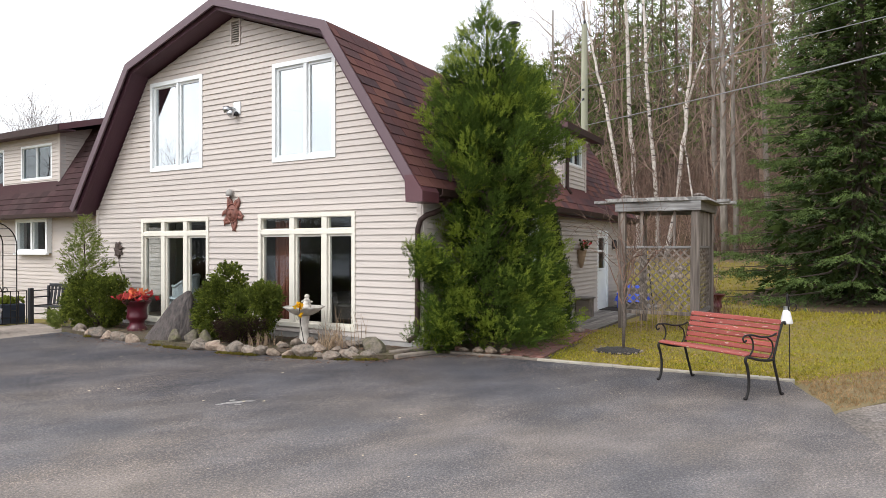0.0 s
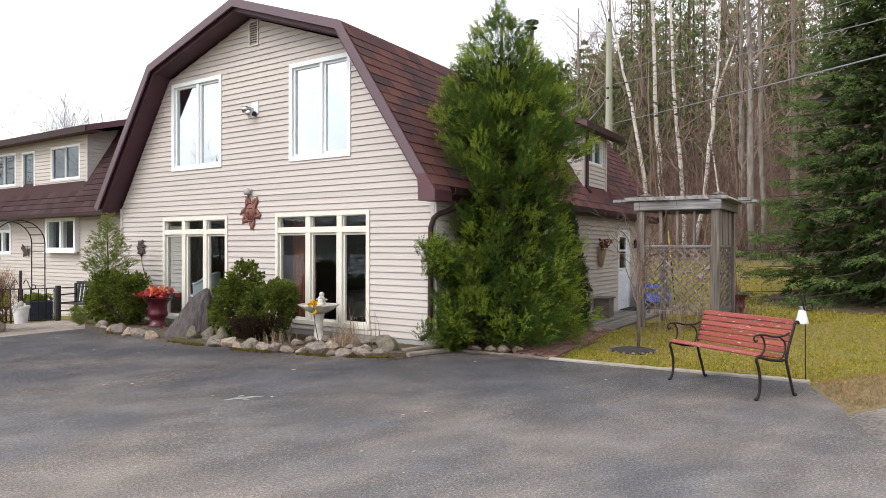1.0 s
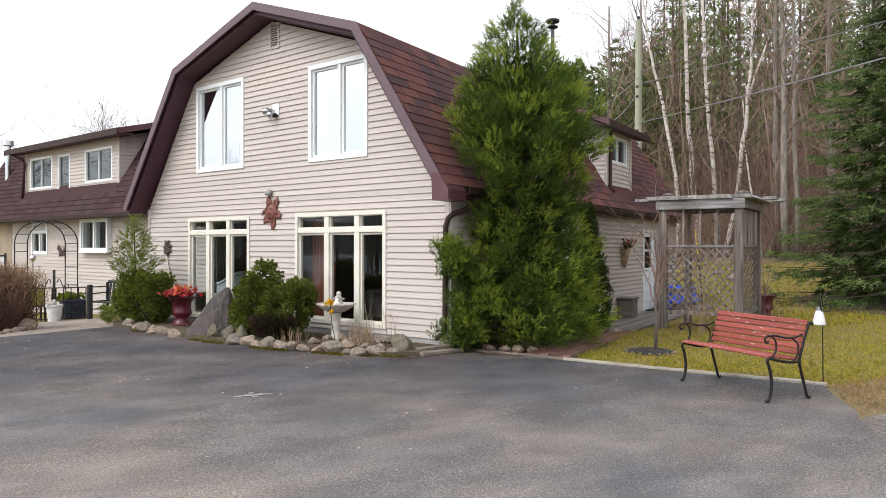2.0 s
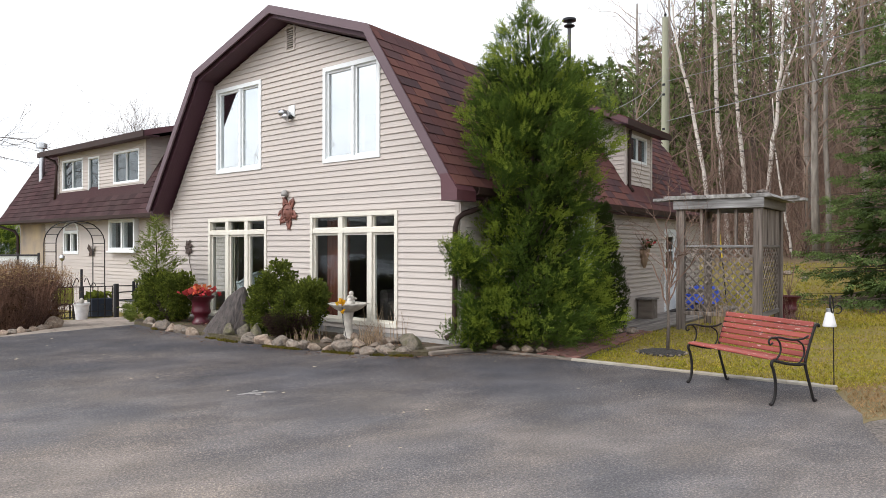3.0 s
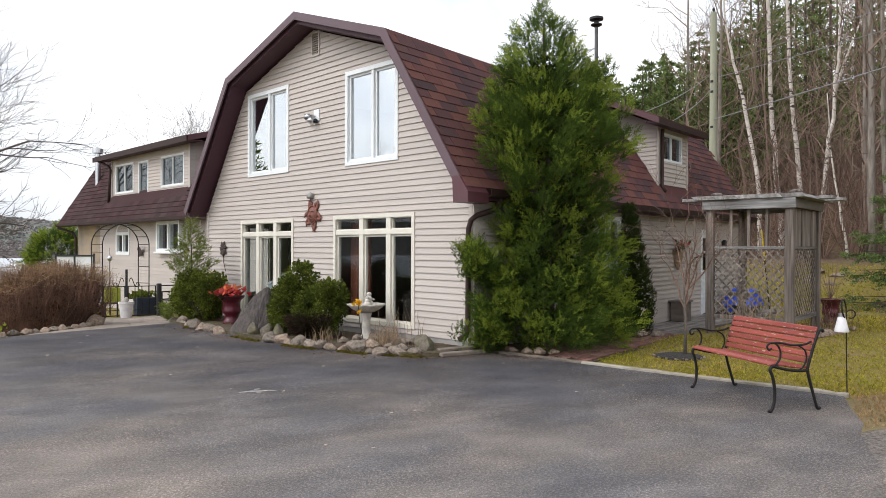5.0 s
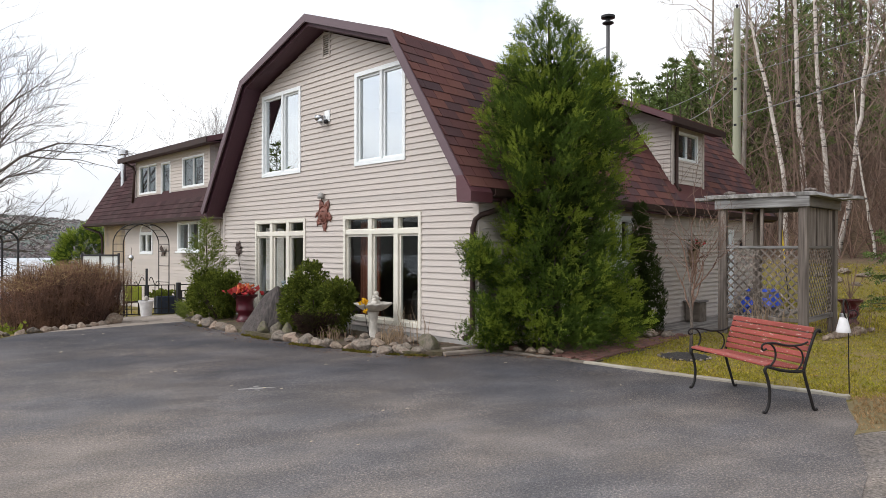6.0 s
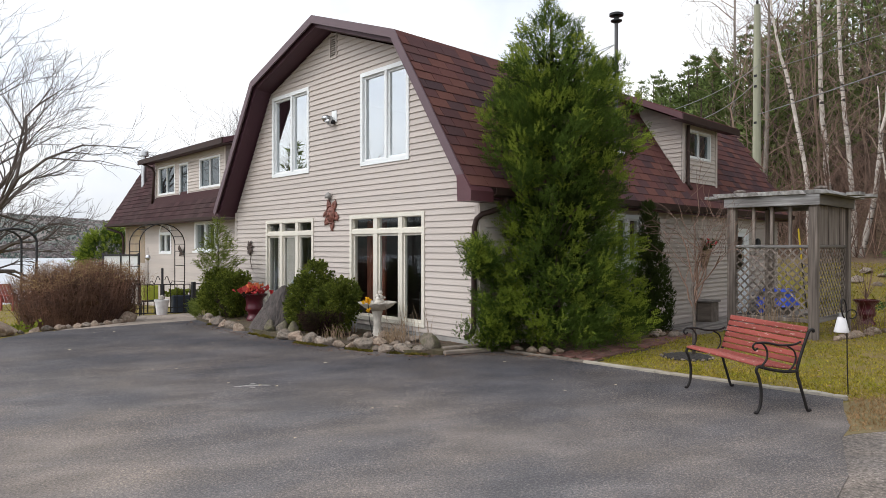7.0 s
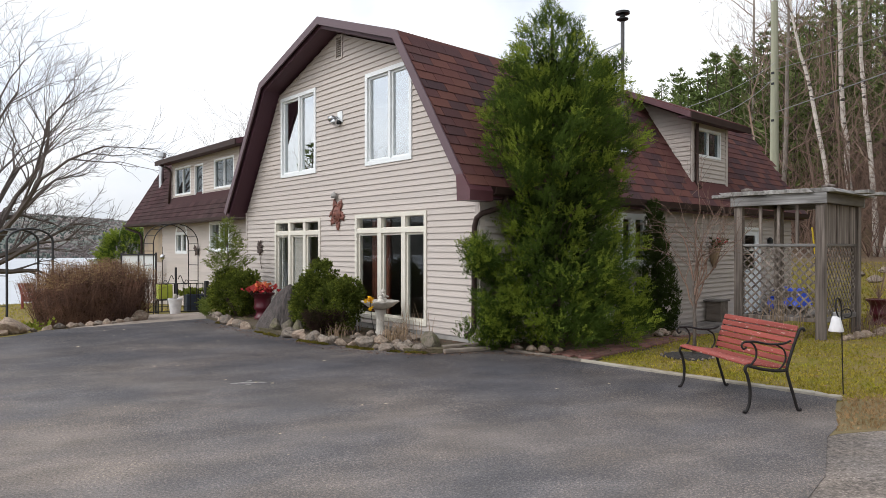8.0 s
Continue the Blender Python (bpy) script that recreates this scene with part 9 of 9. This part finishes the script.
scatter(62, 2600, moss_spot, 0.028, leafy("yellow_moss", (0.17, 0.135, 0.026), (0.095, 0.085, 0.02), 0.3), "moss", "yellow-green moss along the rock edging", "moss", lift=0.02, leaves=5, width=0.3, spread=1.2)


def crumb_spot(r):
    x, y = r.uniform(-5.5, -0.3), r.uniform(-3.5, 6.0)
    return (x, y) if x < -1.8 - 0.0 * y or y < 0.0 else None


def scuff(x, y, length, width, turn, seed):
    """A thin pale smear on the asphalt with a ragged edge."""
    g = Geo()
    n = 28
    a = radians(turn)
    ring = []
    for i in range(n):
        b = 2 * math.pi * i / n
        k = 1.0 + 0.45 * noise.noise((math.cos(b) * 2.2, math.sin(b) * 2.2, seed))
        u, w = 0.5 * length * k * math.cos(b), 0.5 * width * k * math.sin(b)
        ring.append((x + u * math.cos(a) - w * math.sin(a), y + u * math.sin(a) + w * math.cos(a), 0.003))
    g.add([(x, y, 0.0045)] + ring, [(0, i + 1, (i + 1) % n + 1) for i in range(n)])
    return tagged(g.obj("scuff_mark", M_SCUFF), "pale worn smear on the asphalt driveway", "stain", "smears on the driveway", kind="stuff")


M_SCUFF = material("pale_scuffed_asphalt", (0.20, 0.188, 0.180), (0.36, 0.34, 0.32), scale=34, rough=0.8, bump=0.8, bump_scale=120, stain=(0.120, 0.112, 0.112), stain_scale=5.0, stain_amount=0.8, dist=0.006)
for k, (dx, dy, length, width, turn) in enumerate(((0.0, 0.0, 0.20, 0.09, -30), (0.12, -0.07, 0.13, 0.06, -50), (-0.13, 0.05, 0.12, 0.05, -20), (0.05, 0.09, 0.08, 0.05, 10), (-0.04, -0.10, 0.07, 0.04, -60))):
    scuff(-3.82 + dx, -0.38 + dy, length, width, turn, 1.0 + k)
r_c = np.random.default_rng(63)
cv, cf = [], []
for i in range(32):
    p = None
    while p is None:
        p = crumb_spot(r_c)
    s, a = r_c.uniform(0.012, 0.035), r_c.uniform(0, 6.28)
    k = len(cv)
    for t in range(5):
        b = a + t * 1.2566
        cv.append((p[0] + s * r_c.uniform(0.6, 1.2) * math.cos(b), p[1] + 0.6 * s * math.sin(b), 0.006 + 0.008 * r_c.random()))
    cf += [(k, k + 1, k + 2, k + 3), (k, k + 3, k + 4, k + 4)]
crumbs = Geo()
crumbs.v = cv
crumbs.f = [f if f[2] != f[3] else f[:3] for f in cf]
tagged(crumbs.obj("fallen_leaves", material("dry_leaf_crumbs", (0.55, 0.47, 0.34), (0.40, 0.32, 0.22), scale=40, rough=0.8)), "pale dry leaf crumbs scattered on the driveway", "leaves", kind="stuff")


def flakes(seed, n, spot, lo, hi, mat, name, label):
    """Small curled dry leaves lying about."""
    r = np.random.default_rng(seed)
    g = Geo()
    left = n
    while left:
        q = spot(r)
        if q is None:
            continue
        left -= 1
        x, y, z = q
        s, a = r.uniform(lo, hi), r.uniform(0, 6.28)
        k = [(s * r.uniform(0.7, 1.2) * math.cos(a + t * 1.2566), 0.7 * s * math.sin(a + t * 1.2566)) for t in range(5)]
        g.add([(x + u, y + w, z + 0.012 * r.random()) for u, w in k], [(0, 1, 2), (0, 2, 3), (0, 3, 4)])
    return tagged(g.obj(name, mat), label, "leaves", kind="stuff")


M_LITTER = material("brown_leaf_litter", (0.16, 0.085, 0.05), (0.085, 0.048, 0.03), scale=30, rough=0.9, vary="island", vary_amount=0.45)
M_LITTER_LAWN = material("dry_lawn_leaves", (0.26, 0.17, 0.095), (0.17, 0.105, 0.06), scale=30, rough=0.9, vary="island", vary_amount=0.4)


def edge_litter(r):
    line = [(0.30, -1.2), (0.10, -0.55), (-0.55, -0.12), (-1.05, 0.12), (-1.45, 0.8), (-1.62, 1.6), (-1.78, 2.6), (-1.86, 3.6), (-1.84, 4.8), (-1.80, 6.0), (-1.75, 6.8)]
    k = min(len(line) - 2, int((r.random() ** 1.4) * (len(line) - 1)))
    t = r.random()
    (xa, ya), (xb, yb) = line[k], line[k + 1]
    return xa + (xb - xa) * t - abs(r.normal()) * 0.16, ya + (yb - ya) * t - abs(r.normal()) * 0.08, 0.006


def bed_litter(r):
    x, y = r.uniform(0.2, 4.8), r.uniform(-1.05, 0.2)
    if y > 0.08 * x - 0.05 or y < -1.0 + 0.12 * max(0.0, x - 1.5):
        return None
    return x, y, 0.036 - 0.02 * max(0, x - 1)


def front_bed_litter(r):
    return r.uniform(-1.25, -0.06), r.uniform(0.25, 7.0), 0.066


def lawn_litter(r):
    x, y = r.uniform(0.6, 9.0), r.uniform(-7.5, -1.4)
    return x, y, ground_z(x, y) + 0.025


flakes(71, 620, edge_litter, 0.008, 0.022, M_LITTER, "leaf_litter", "brown leaf crumbs along the rocks and the house corner")
flakes(72, 900, bed_litter, 0.015, 0.035, M_LITTER, "leaf_litter", "reddish brown leaf litter under the cedar")
flakes(73, 700, front_bed_litter, 0.015, 0.035, M_LITTER, "leaf_litter", "brown leaf litter in the rock garden bed")
flakes(74, 420, lawn_litter, 0.012, 0.030, M_LITTER_LAWN, "lawn_leaves", "dry brown leaves scattered on the lawn")
# ---------------------------------------------------------------- paving pieces
pr2 = random.Random(15)
path = sheet("path", [(-4.55, 6.86), (-1.45, 7.02), (-0.75, 8.2), (0.3, 11.6), (-1.5, 12.0), (-2.15, 9.3), (-2.75, 8.2), (-4.1, 7.05)], -0.018, 0.10, M_SOIL,
             "buff concrete paver path to the garden gate", "path", rise=lambda x, y: -0.058 * max(0.0, y - 6.6))
paver = Geo().box((-0.192, -0.142, -0.03), (0.192, 0.142, 0.0), bevel=0.006).mesh("paver", M_PAVER)


def in_outline(x, y, poly):
    c = False
    for (xa, ya), (xb, yb) in zip(poly, poly[1:] + poly[:1]):
        if (ya > y) != (yb > y) and x < (xb - xa) * (y - ya) / (yb - ya) + xa:
            c = not c
    return c


walk_shape = [(-4.4, 6.80), (-1.5, 6.95), (-0.8, 8.2), (0.25, 11.55), (-1.45, 11.9), (-2.1, 9.3), (-2.7, 8.25), (-4.05, 7.15)]
n_pav = 0
for j in range(-30, 30):
    for i in range(-20, 20):
        lx, ly = (i + 0.5 * (j % 2)) * 0.40, j * 0.30
        a = radians(14)
        x, y = -2.0 + lx * math.cos(a) - ly * math.sin(a), 8.5 + lx * math.sin(a) + ly * math.cos(a)
        if in_outline(x, y, walk_shape) and n_pav < 290:
            n_pav += 1
            ob = new("paver", paver)
            ob.parent = path
            ob.matrix_basis = pose(x, y, 0.006 - 0.058 * max(0.0, y - 6.6) + pr2.uniform(-0.003, 0.003), pr2.uniform(-0.5, 0.5) - 3.0, pr2.uniform(-0.5, 0.5), 14)

brick_path = sheet("brick_path", [(0.29, -1.02), (0.33, -1.80), (2.2, -1.50), (4.75, -0.92), (4.75, -0.42), (3.2, -0.72), (1.6, -0.98)], 0.004, 0.08, M_SOIL,
                   "worn red brick path from the driveway to the deck", "path", rise=lambda x, y: -0.025 * max(0, x - 1))
brick_me = Geo().box((-0.098, -0.048, -0.03), (0.098, 0.048, 0.0), bevel=0.005).mesh("brick", M_BRICK)
shape = [(0.36, -1.06), (0.40, -1.74), (2.2, -1.45), (4.7, -0.90), (4.7, -0.46), (3.2, -0.76), (1.6, -1.02)]
n_br = 0
for j in range(-14, 14):
    for i in range(-26, 26):
        lx, ly = (i + 0.5 * (j % 2)) * 0.206, j * 0.105
        a = radians(11)
        x, y = 2.4 + lx * math.cos(a) - ly * math.sin(a), -1.1 + lx * math.sin(a) + ly * math.cos(a)
        if in_outline(x, y, shape) and n_br < 290:
            n_br += 1
            ob = new("brick", brick_me)
            ob.parent = brick_path
            ob.matrix_basis = pose(x, y, 0.026 - 0.025 * max(0.0, x - 1) + pr2.uniform(-0.004, 0.004), pr2.uniform(-1, 1), pr2.uniform(-1, 1), 11 + pr2.uniform(-1, 1))
